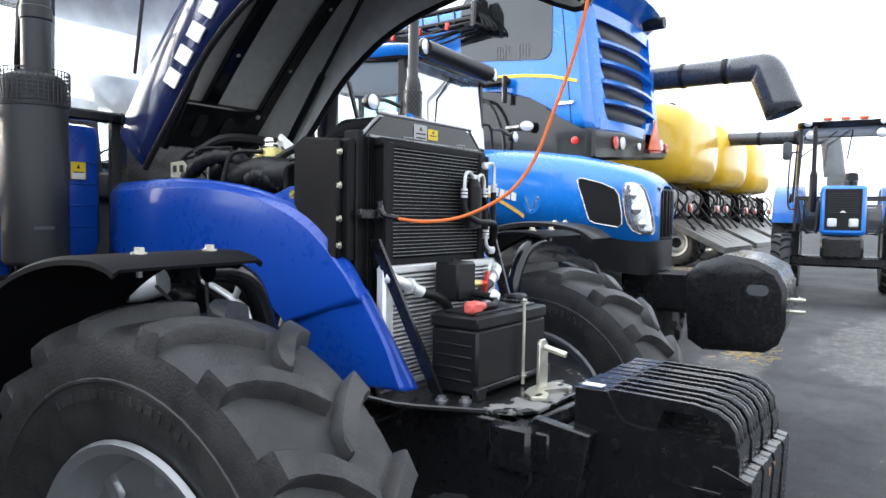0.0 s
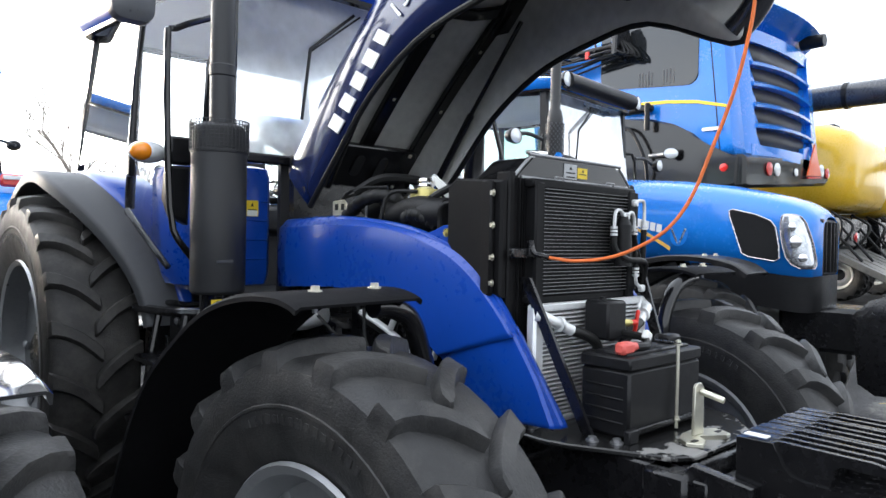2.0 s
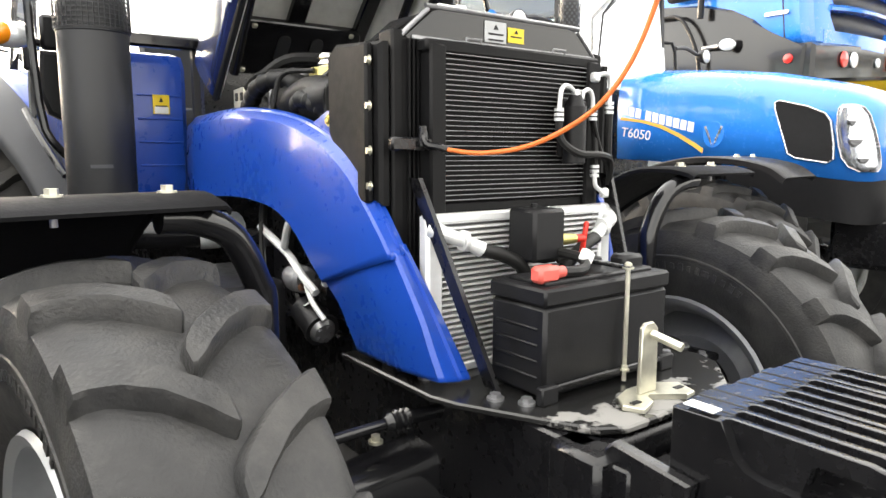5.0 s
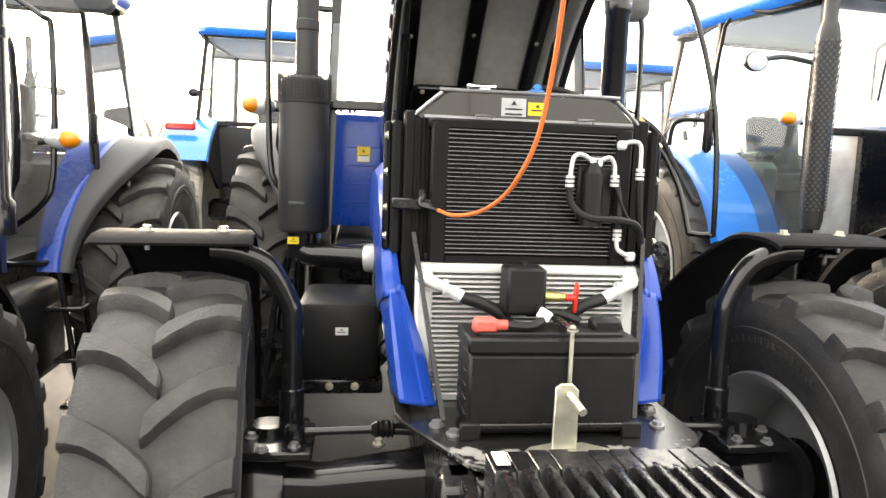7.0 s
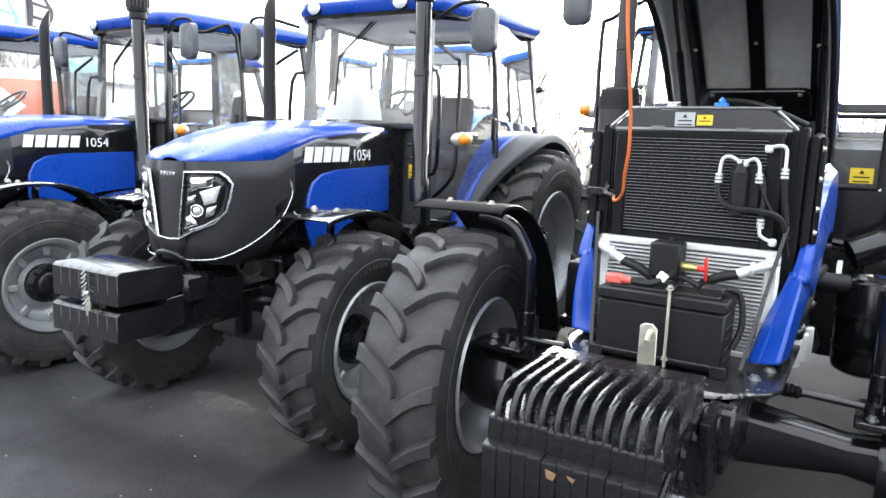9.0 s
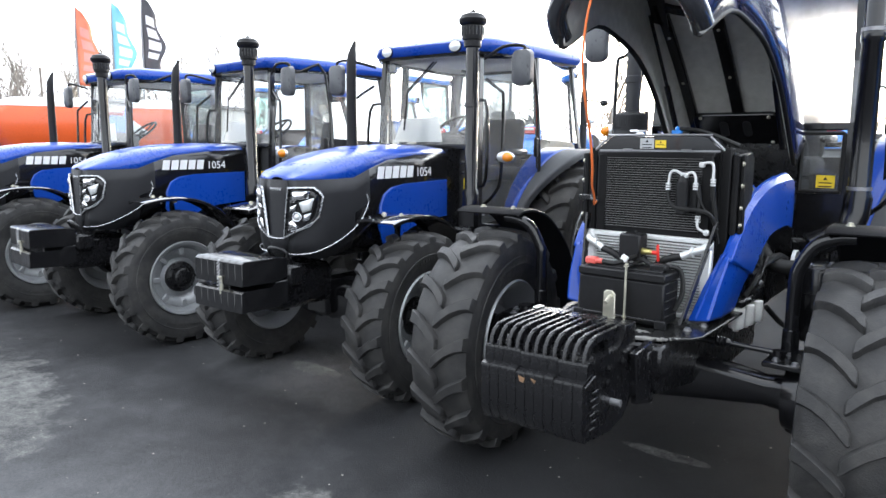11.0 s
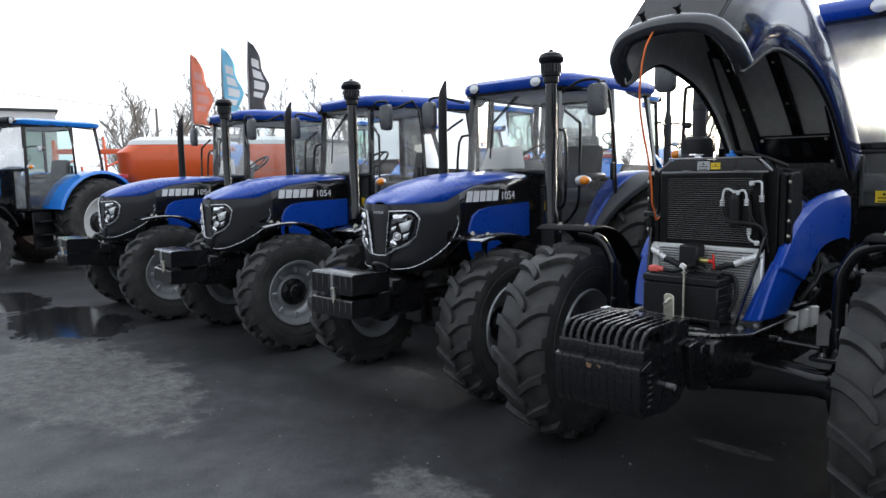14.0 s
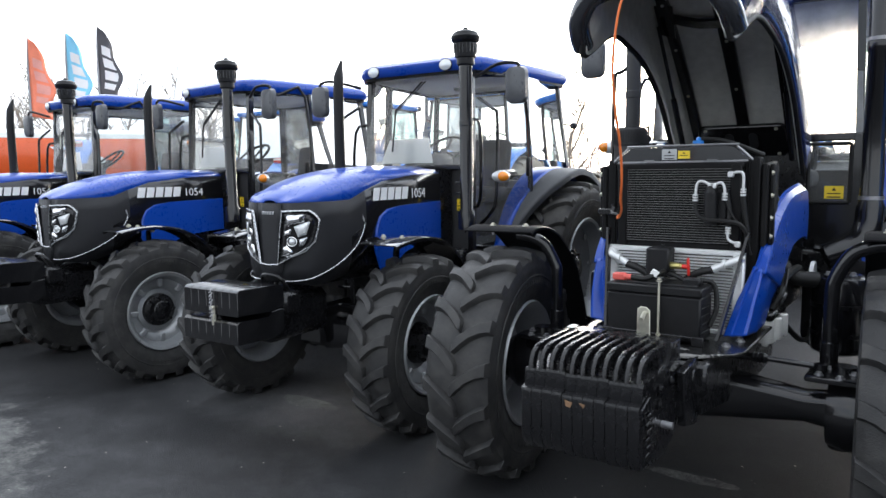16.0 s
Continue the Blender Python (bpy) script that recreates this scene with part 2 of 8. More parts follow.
# ---- mesh helpers ----
def part(name, bm, material, parent=None, label="", sharp=38, solid=0.0, mats=()):
    """Links a bmesh as one mesh object under a thing or a part."""
    me = bpy.data.meshes.new(name)
    bmesh.ops.recalc_face_normals(bm, faces=bm.faces)
    lim = radians(sharp)
    for f in bm.faces:
        f.smooth = True
    for e in bm.edges:
        if len(e.link_faces) == 2 and e.calc_face_angle(0) > lim:
            e.smooth = False
    bm.to_mesh(me)
    bm.free()
    me.materials.append(material)
    for k in mats:
        me.materials.append(k)
    ob = new(name, me)
    if parent is not None:
        ob.parent = parent
    if label:
        ob["label"] = label
    if solid:
        md = ob.modifiers.new("thickness", "SOLIDIFY")
        md.thickness, md.offset = solid, -1
    return ob


def like(name, ob, parent, m=Matrix()):
    """A further object on the same mesh."""
    o = new(name, ob.data)
    o.parent, o.matrix_basis = parent, m
    for md in ob.modifiers:
        k = o.modifiers.new(md.name, md.type)
        k.thickness, k.offset = md.thickness, md.offset
    return o


def pieces(name, items, size, material, parent, bev=0.0, label=""):
    """Alike boxes at several places, each an object on one shared mesh."""
    src = None
    for c in items:
        m = Matrix.Translation(c)
        if src is None:
            src = part(name, box(B(), (0, 0, 0), size, bev), material, parent, label)
            src.matrix_basis = m
        else:
            like(name, src, parent, m)


def B():
    return bmesh.new()


def box(bm, c, s, bev=0.006, rot=None, seg=1):
    g = bmesh.ops.create_cube(bm, size=1.0)["verts"]
    bmesh.ops.scale(bm, vec=s, verts=g)
    if bev > 0:
        ed = list({e for v in g for e in v.link_edges})
        r = bmesh.ops.bevel(bm, geom=ed, offset=min(bev, min(s) * 0.45), segments=seg, affect="EDGES", profile=0.5)
        g = list({v for f in r["faces"] for v in f.verts} | {v for v in g if v.is_valid})
    m = Matrix.Translation(c)
    if rot is not None:
        m = m @ Euler([radians(a) for a in rot]).to_matrix().to_4x4()
    bmesh.ops.transform(bm, matrix=m, verts=g)
    return bm


def ring(bm, c, ax, up, r, n):
    side = ax.cross(up).normalized()
    u = side.cross(ax).normalized()
    return [bm.verts.new(c + (side * math.cos(2 * math.pi * i / n) + u * math.sin(2 * math.pi * i / n)) * r) for i in range(n)]


def bridge(bm, a, b):
    n = len(a)
    for i in range(n):
        bm.faces.new((a[i], a[(i + 1) % n], b[(i + 1) % n], b[i]))


def rod(bm, p, q, r, r2=None, n=14, caps=True):
    p, q = Vector(p), Vector(q)
    ax = (q - p).normalized()
    up = Vector((0, 0, 1)) if abs(ax.z) < 0.9 else Vector((0, 1, 0))
    a, b = ring(bm, p, ax, up, r, n), ring(bm, q, ax, up, r if r2 is None else r2, n)
    bridge(bm, a, b)
    if caps:
        bm.faces.new(a[::-1])
        bm.faces.new(b)
    return bm


def smooth_path(pts, k=5):
    pts = [Vector(p) for p in pts]
    if len(pts) < 3 or k < 2:
        return pts
    ext = [2 * pts[0] - pts[1]] + pts + [2 * pts[-1] - pts[-2]]
    out = []
    for i in range(1, len(ext) - 2):
        p0, p1, p2, p3 = ext[i - 1:i + 3]
        for j in range(k):
            t = j / k
            out.append(0.5 * ((2 * p1) + (p2 - p0) * t + (2 * p0 - 5 * p1 + 4 * p2 - p3) * t * t + (3 * p1 - p0 - 3 * p2 + p3) * t ** 3))
    return out + [pts[-1]]


def tube(bm, pts, r, n=10, k=5, caps=True):
    """A round tube along a smoothed path; r may be a list along the raw points."""
    path = smooth_path(pts, k)
    rs = r if isinstance(r, (list, tuple)) else [r, r]
    prev, first = None, None
    up = Vector((0, 0, 1))
    for i, p in enumerate(path):
        d = (path[min(i + 1, len(path) - 1)] - path[max(i - 1, 0)]).normalized()
        if abs(d.dot(up)) > 0.95:
            up = Vector((0, 1, 0)) if abs(d.y) < 0.9 else Vector((1, 0, 0))
        f = i / (len(path) - 1) * (len(rs) - 1)
        j = min(int(f), len(rs) - 2)
        rg = ring(bm, p, d, up, rs[j] + (rs[j + 1] - rs[j]) * (f - j), n)
        up = d.cross(up).cross(d).normalized() * -1 if False else (up - d * up.dot(d)).normalized()
        if prev:
            bridge(bm, prev, rg)
        else:
            first = rg
        prev = rg
    if caps:
        bm.faces.new(first[::-1])
        bm.faces.new(prev)
    return bm


def loft(bm, secs, close=True, caps=True):
    """Joins rows of points; close: each row is a ring."""
    rows = [[bm.verts.new(p) for p in s] for s in secs]
    for a, b in zip(rows, rows[1:]):
        n = len(a)
        for i in range(n if close else n - 1):
            bm.faces.new((a[i], a[(i + 1) % n], b[(i + 1) % n], b[i]))
    if caps and close:
        bm.faces.new(rows[0][::-1])
        bm.faces.new(rows[-1])
    return bm


def prism(bm, poly, a, b, axis="x", bev=0.0):
    """A flat outline drawn in the two other axes, thick from a to b along axis."""
    def at(u, v, w):
        return {"x": (w, u, v), "y": (u, w, v), "z": (u, v, w)}[axis]
    va, vb = [bm.verts.new(at(u, v, a)) for u, v in poly], [bm.verts.new(at(u, v, b)) for u, v in poly]
    fs = [bm.faces.new(va[::-1]), bm.faces.new(vb)]
    bridge(bm, va, vb)
    if bev:
        ed = list({e for f in fs for e in f.edges})
        bmesh.ops.bevel(bm, geom=ed, offset=bev, segments=1, affect="EDGES")
    return bm


def lathe(bm, prof, n, c=(0, 0, 0), axis="x"):
    """Turns a profile of (along, radius) about an axis through c."""
    c = Vector(c)
    rows = []
    for a, r in prof:
        row = []
        for i in range(n):
            t = 2 * math.pi * i / n
            u, v = r * math.cos(t), r * math.sin(t)
            row.append(c + Vector({"x": (a, u, v), "y": (u, a, v), "z": (u, v, a)}[axis]))
        rows.append(row)
    loft(bm, rows, True, False)
    return bm


def bolt(bm, c, axis, r=0.011, h=0.012):
    c = Vector(c)
    d = Vector({"x": (1, 0, 0), "y": (0, 1, 0), "z": (0, 0, 1), "-x": (-1, 0, 0), "-y": (0, -1, 0)}[axis])
    rod(bm, c, c + d * h * 0.35, r * 1.5, n=12)
    rod(bm, c, c + d * h, r, n=6)
    return bm


def ribbon(bm, path, width_from, width_to, thick, lip=0.0):
    """A bent plate: path in (y, z), spread from one x to the other, with edges turned down by lip."""
    path = [(p.y, p.z) for p in smooth_path([(0, y, z) for y, z in path], 4)]
    secs = []
    for i, (y, z) in enumerate(path):
        y0, z0 = path[max(i - 1, 0)]
        y1, z1 = path[min(i + 1, len(path) - 1)]
        t = Vector((y1 - y0, z1 - z0)).normalized()
        nn = Vector((-t.y, t.x))
        if nn.y < 0 and abs(t.y) < 0.7:
            nn = -nn
        if i and nn.dot(last) < 0:
            nn = -nn
        last = nn
        a, b = width_from, width_to
        e = 0.012 if b > a else -0.012
        o = lambda x, h: (x, y + nn.x * h, z + nn.y * h)
        secs.append([o(a, -lip), o(a, 0), o(a + e, thick), o(b - e, thick), o(b, 0), o(b, -lip), o(b - e * 0.4, -lip), o(b - e, 0), o(a + e, 0), o(a + e * 0.4, -lip)])
    loft(bm, secs, True, True)
    return bm


def refine(rows, k):
    """Further rows between the given ones, on a smooth curve through each column."""
    cols = []
    for col in zip(*rows):
        p = [2 * col[0] - col[1], *col, 2 * col[-1] - col[-2]]
        out = []
        for i in range(1, len(p) - 2):
            for j in range(k):
                t = j / k
                out.append(0.5 * (2 * p[i] + (p[i + 1] - p[i - 1]) * t + (2 * p[i - 1] - 5 * p[i] + 4 * p[i + 1] - p[i + 2]) * t * t + (3 * p[i] - p[i - 1] - 3 * p[i + 1] + p[i + 2]) * t ** 3))
        cols.append(out + [col[-1]])
    return list(zip(*cols))


def words(text, size, material, parent, m, name="lettering", depth=0.0015):
    cu = bpy.data.curves.new("words", "FONT")
    cu.body, cu.size, cu.extrude, cu.align_x = text, size, depth, "LEFT"
    tmp = new("words", cu)
    me = bpy.data.meshes.new_from_object(tmp.evaluated_get(bpy.context.evaluated_depsgraph_get()))
    bpy.data.objects.remove(tmp)
    me.materials.clear()
    me.materials.append(material)
    o = new(name, me)
    o.parent, o.matrix_basis = parent, m
    return o


def thing(name, label, category, group=""):
    return tagged(new(name), label, category, group)


# ---- wheels ----
def tyre_mesh(R, W, rim, lugs, lug=0.036):
    bm = B()
    rc, rb = R - lug, rim
    h = rc - rb
    half = [(0.30, rb - 0.02), (0.37, rb), (0.44, rb + 0.20 * h), (0.478, rb + 0.40 * h), (0.488, rb + 0.535 * h), (0.496, rb + 0.545 * h), (0.496, rb + 0.57 * h), (0.488, rb + 0.58 * h), (0.492, rb + 0.66 * h), (0.489, rb + 0.78 * h), (0.470, rb + 0.88 * h), (0.43, rc - 0.022), (0.36, rc - 0.010), (0.2, rc - 0.003), (0, rc)]
    prof = [(-a * W, r) for a, r in half] + [(a * W, r) for a, r in half[-2::-1]]
    lathe(bm, prof, 56)

    def ctop(x):
        u = abs(x) / (W * 0.5)
        return rc - 0.05 * max(0, u - 0.3) ** 1.7
    for s in (-1, 1):
        for i in range(lugs):
            p0 = 2 * math.pi * (i + (0.5 if s > 0 else 0)) / lugs
            secs = []
            for u, wt, hh in ((-0.08, 0.034, 0.80), (-0.05, 0.050, 0.96), (0.04, 0.058, 1.0), (0.14, 0.055, 1.0), (0.40, 0.051, 1.0), (0.66, 0.053, 1.0), (0.86, 0.058, 0.98), (0.955, 0.062, 0.93), (0.985, 0.062, 0.45)):
                x = s * u * W * 0.485
                a = p0 - (1.12 * u - 0.46 * u * u) * W * 0.485 / R
                top = ctop(x) + lug * hh
                bot = ctop(x) - (0.012 if u < 0.8 else 0.05 if u > 0.96 else 0.03)
                wb = wt + 0.016
                row = []
                for rr, w in ((bot, -wb), (top - 0.007, -wt), (top, -wt + 0.010), (top, wt - 0.010), (top - 0.007, wt), (bot, wb)):
                    aa = a + w / 2 / R * 1.15
                    row.append((x, -rr * math.sin(aa), rr * math.cos(aa)))
                secs.append(row)
            loft(bm, secs, True, True)
    for sx in (-1, 1):
        for i in range(16):
            a = -0.50 + i * 0.068
            for off in (0, math.pi):
                r = rb + 0.44 * h
                x = sx * 0.481 * W
                box(bm, (x, -r * math.sin(a + off), r * math.cos(a + off)), (0.006, 0.012 + 0.004 * (i % 3), 0.024 - 0.005 * (i % 2)), 0, (math.degrees(a + off), 0, 0))
    return bm


def rim_mesh(rim, W, side, dish=0.02, slots=0):
    bm = B()
    o = side
    w = W * 0.40
    prof = [(-o * w, rim + 0.012), (-o * (w + 0.012), rim + 0.004), (-o * w, rim - 0.02), (-o * w * 0.5, rim - 0.055), (o * w * 0.35, rim - 0.06), (o * w * 0.8, rim - 0.03), (o * w, rim - 0.02), (o * (w + 0.012), rim + 0.004), (o * w, rim + 0.012)]
    lathe(bm, prof, 48)
    d = o * (dish)
    prof = [(d + o * 0.03, rim - 0.055), (d + o * 0.02, rim - 0.10), (d - o * 0.03, rim * 0.55), (d - o * 0.02, rim * 0.40), (d, 0.10)]
    lathe(bm, prof, 48)
    lathe(bm, [(p[0] - o * 0.012, p[1]) for p in prof[::-1]], 48)
    for i in range(slots):
        a = 2 * math.pi * i / slots
        r = rim - 0.085
        box(bm, (d + o * 0.03, r * math.cos(a), r * math.sin(a)), (0.022, 0.075, 0.05), 0.01, (math.degrees(a), 0, 0))
    return bm


def hub_mesh(rim, side, dish):
    bm = B()
    o = side
    d = o * dish
    lathe(bm, [(d - o * 0.03, 0.001), (d - o * 0.03, rim * 0.44), (d + o * 0.005, rim * 0.42), (d + o * 0.02, rim * 0.30), (d + o * 0.06, rim * 0.26), (d + o * 0.075, rim * 0.18), (d + o * 0.075, 0.001)], 28)
    return bm


def nut_places(rim, side, dish):
    return [Matrix.Translation((side * (dish + 0.020), rim * 0.355 * math.cos(math.pi * i / 4), rim * 0.355 * math.sin(math.pi * i / 4))) for i in range(8)]


WHEELS = {}


def wheel(parent, kind, x, y, spec, rim_mat=RIM):
    """spec: outer radius, width, rim radius, lugs to a side, dish."""
    R, W, rim, lugs, dish = spec
    side = 1 if x > 0 else -1
    key = (spec, side, rim_mat.name)
    at = Matrix.Translation((x, y, R - 0.012))
    if key not in WHEELS:
        w = part("wheel", rim_mesh(rim, W, side, dish, 8), rim_mat, parent)
        w.matrix_basis = at
        tk = (spec, "tyre")
        if tk in WHEELS:
            like("tyre", WHEELS[tk], w)
        else:
            WHEELS[tk] = part("tyre", tyre_mesh(R, W, rim, lugs), REARRUBBER if kind == "rear" else RUBBER, w, "black lugged farm tyre", 30)
        hb = part("hub", hub_mesh(rim, side, dish), IRON, w)
        if "nut" not in WHEELS:
            WHEELS["nut"] = part("wheel_nut", rod(B(), (-0.016, 0, 0), (0.016, 0, 0), 0.013, n=6), IRON, w)
            WHEELS["nut"].matrix_basis = nut_places(rim, side, dish)[0]
            rest = nut_places(rim, side, dish)[1:]
        else:
            rest = nut_places(rim, side, dish)
        for m in rest:
            like("wheel_nut", WHEELS["nut"], w, m)
        WHEELS[key] = (w, hb)
        return w
    src, hb = WHEELS[key]
    w = like("wheel", src, parent, at)
    like("tyre", WHEELS[(spec, "tyre")], w)
    like("hub", hb, w)
    for m in nut_places(rim, side, dish):
        like("wheel_nut", WHEELS["nut"], w, m)
    return w


# ---- ground ----
def ground_material():
    m = bpy.data.materials.new("wet_asphalt")
    m.use_nodes = True
    n, l = m.node_tree.nodes, m.node_tree.links
    b = n["Principled BSDF"]
    tc = n.new("ShaderNodeTexCoord")

    def noise_node(s, d=5, r=0.55):
        t = n.new("ShaderNodeTexNoise")
        t.inputs["Scale"].default_value, t.inputs["Detail"].default_value, t.inputs["Roughness"].default_value = s, d, r
        l.new(tc.outputs["Object"], t.inputs["Vector"])
        return t.outputs["Fac"]

    def remap(f, a, c, lo=0.0, hi=1.0):
        k = n.new("ShaderNodeMapRange")
        k.inputs["From Min"].default_value, k.inputs["From Max"].default_value = a, c
        k.inputs["To Min"].default_value, k.inputs["To Max"].default_value = lo, hi
        l.new(f, k.inputs["Value"])
        return k.outputs[0]

    def op(kind, a, c):
        k = n.new("ShaderNodeMath")
        k.operation, k.use_clamp = kind, False
        for i, v in enumerate((a, c)):
            if isinstance(v, (int, float)):
                k.inputs[i].default_value = v
            else:
                l.new(v, k.inputs[i])
        return k.outputs[0]
    sep = n.new("ShaderNodeSeparateXYZ")
    l.new(tc.outputs["Object"], sep.inputs[0])
    X, Y = sep.outputs["X"], sep.outputs["Y"]
    rag = noise_node(2.6, 9, 0.72)

    def blot(cx, cy, rx, ry, soft=0.35):
        """A ragged stain of its own place and size."""
        dx = op("MULTIPLY", op("SUBTRACT", X, cx), 1 / rx)
        dy = op("MULTIPLY", op("SUBTRACT", Y, cy), 1 / ry)
        d = op("SQRT", op("ADD", op("MULTIPLY", dx, dx), op("MULTIPLY", dy, dy)), 0)
        d = op("ADD", d, op("MULTIPLY", op("SUBTRACT", rag, 0.5), 1.9))
        return remap(d, 1.0 + soft * 0.3, 1.0 - soft * 0.3)
    pale = 0.0
    for q in PALE:
        pale = op("MAXIMUM", pale, blot(*q))
    wet = 0.0
    for q in PUDDLES:
        wet = op("MAXIMUM", wet, blot(*q, 0.12))
    grain = noise_node(160, 3)
    grit = noise_node(55, 4, 0.7)
    big = noise_node(0.55, 5)
    v = op("MULTIPLY", remap(grain, 0.3, 0.7, 0.75, 1.3), remap(grit, 0.3, 0.75, 0.8, 1.35))
    v = op("MULTIPLY", v, remap(big, 0.3, 0.7, 0.75, 1.25))
    base = n.new("ShaderNodeMixRGB")
    base.inputs[2].default_value = (0.17, 0.17, 0.162, 1)
    # drier open yard, its brightness put into the colour; ground by tractors stays dark
    dry = 0.0
    for q in DRY_BRIGHT:
        dry = op("MAXIMUM", dry, blot(*q, 2.6))
    worn = n.new("ShaderNodeMixRGB")
    worn.inputs[1].default_value, worn.inputs[2].default_value = (0.024, 0.0245, 0.026, 1), (0.116, 0.117, 0.121, 1)
    l.new(op("MULTIPLY", dry, remap(noise_node(1.7, 8, 0.7), 0.3, 0.7, 0.35, 1.0)), worn.inputs[0])
    l.new(worn.outputs[0], base.inputs[1])
    speck = op("MULTIPLY", pale, remap(noise_node(9, 10, 0.8), 0.34, 0.66, 0.0, 1.0))
    l.new(speck, base.inputs[0])
    darker = n.new("ShaderNodeMixRGB")
    darker.inputs[2].default_value = (0.012, 0.012, 0.013, 1)
    l.new(op("MULTIPLY", wet, 0.75), darker.inputs[0])
    l.new(base.outputs[0], darker.inputs[1])
    mul = n.new("ShaderNodeMixRGB")
    mul.blend_type, mul.inputs[0].default_value = "MULTIPLY", 1
    l.new(darker.outputs[0], mul.inputs[1])
    l.new(v, mul.inputs[2])
    l.new(mul.outputs[0], b.inputs["Base Color"])
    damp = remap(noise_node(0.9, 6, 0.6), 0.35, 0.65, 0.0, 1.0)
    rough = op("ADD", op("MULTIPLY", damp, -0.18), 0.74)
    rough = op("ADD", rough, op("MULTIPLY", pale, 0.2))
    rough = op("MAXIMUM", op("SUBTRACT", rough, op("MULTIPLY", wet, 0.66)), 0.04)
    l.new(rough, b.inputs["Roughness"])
    l.new(op("ADD", 0.14, op("MULTIPLY", wet, 0.35)), b.inputs["Specular IOR Level"])
    bp = n.new("ShaderNodeBump")
    bp.inputs["Distance"].default_value = 0.006
    l.new(op("SUBTRACT", 0.75, op("MULTIPLY", wet, 0.72)), bp.inputs["Strength"])
    l.new(op("ADD", grain, op("MULTIPLY", grit, 1.4)), bp.inputs["Height"])
    l.new(bp.outputs["Normal"], b.inputs["Normal"])
    return m


# open yard painted brighter at these spots than between the tractors
DRY_BRIGHT = [(8.8, -0.3, 3.4, 2.2), (-5.2, -1.6, 3.6, 1.3), (-0.6, -1.75, 3.8, 1.45), (-0.9, 1.4, 0.7, 0.3)]
PALE = [(-2.8, -0.55, 1.7, 0.70), (1.05, 0.10, 0.50, 0.24), (-0.8, 1.54, 0.26, 0.09), (1.9, 1.84, 0.26, 0.05), (2.35, -0.62, 0.55, 0.10), (8.4, 0.3, 1.6, 0.7), (7.0, 1.6, 0.4, 0.3)]
PUDDLES = [(-5.5, 0.05, 1.25, 0.62), (-7.6, -0.1, 1.2, 0.45), (10.5, 2.2, 1.5, 0.5)]


def rise(x):
    """The yard climbs a little towards +x."""
    t = min(1.0, max(0.0, (x - 6.0) / 3.0))
    return 0.28 * t * t * (3 - 2 * t)


gb = B()
N = 44
span = [-1500, -500, -150, -60] + [-30 + 60 * i / N for i in range(N + 1)] + [60, 150, 500, 1500]
rows = [[(x, y, 0.0) for x in span] for y in span]
loft(gb, [[(x, y, rise(x)) for x, y, z in r] for r in rows], False, False)
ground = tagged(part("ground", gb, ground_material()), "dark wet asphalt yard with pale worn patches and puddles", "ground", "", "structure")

# ---- tractor parts shared by several makes ----
def pane(name, pts, parent, material=GLASS, label=""):
    """A thin sheet of glass through corner points in order."""
    bm = B()
    bm.faces.new([bm.verts.new(p) for p in pts])
    o = part(name, bm, material, parent, label)
    o.visible_shadow = False
    return o


def round_rect(cx, cy, w, h, r, n=4):
    out = []
    for qx, qy, a0 in ((1, 1, 0), (-1, 1, 90), (-1, -1, 180), (1, -1, 270)):
        for i in range(n + 1):
            a = radians(a0 + 90 * i / n)
            out.append((cx + qx * (w / 2 - r) + r * math.cos(a), cy + qy * (h / 2 - r) + r * math.sin(a)))
    return out


def mirror_set(root, sx, base, out, z, size=(0.20, 0.05, 0.32), arm_mat=BLACK):
    """A mirror on its bent arm: base and out are (x, y)."""
    bm = B()
    tube(bm, [(sx * base[0], base[1], z - 0.02), (sx * (base[0] * 0.4 + out[0] * 0.6), out[1] - 0.02, z + 0.045), (sx * out[0], out[1], z + 0.04), (sx * out[0], out[1], z - 0.02)], 0.013, 8, 4)
    arm = part("mirror_arm", bm, arm_mat, root)
    bm = B()
    secs = []
    for d, k in ((-0.05, 0.72), (-0.035, 0.95), (0.0, 1.0), (0.012, 1.0)):
        secs.append([(sx * out[0] + u, out[1] + d, z - 0.12 + v) for u, v in round_rect(0, 0, size[0] * k, size[2] * k, 0.05 * k)])
    loft(bm, secs)
    part("mirror_housing", bm, MIRRORGREY, arm)
    bm = B()
    prism(bm, [(sx * out[0] + u, z - 0.12 + v) for u, v in round_rect(0, 0, size[0] * 0.86, size[2] * 0.88, 0.04)], out[1] + 0.0125, out[1] + 0.016, "y")
    part("mirror_glass", bm, CHROME, arm)


def work_lamp(root, c, r=0.055, tilt=0, name="work_lamp", body=GLOSSBLACK, flat=1.0):
    """A round lamp that faces -y."""
    bm = B()
    lathe(bm, [(0.06, 0.02), (0.055, r * 0.7), (0.01, r), (-0.01, r), (-0.012, r * 0.9)], 20, axis="y")
    for v in bm.verts:
        v.co.z *= flat
    o = part(name, bm, body, root)
    o.matrix_basis = Matrix.Translation(c) @ Euler((radians(tilt), 0, 0)).to_matrix().to_4x4()
    bm = B()
    lathe(bm, [(-0.010, r * 0.92), (-0.018, r * 0.6), (-0.02, 0.002)], 20, axis="y")
    for v in bm.verts:
        v.co.z *= flat
    part("lens", bm, LENS, o, "clear lamp lens")
    return o


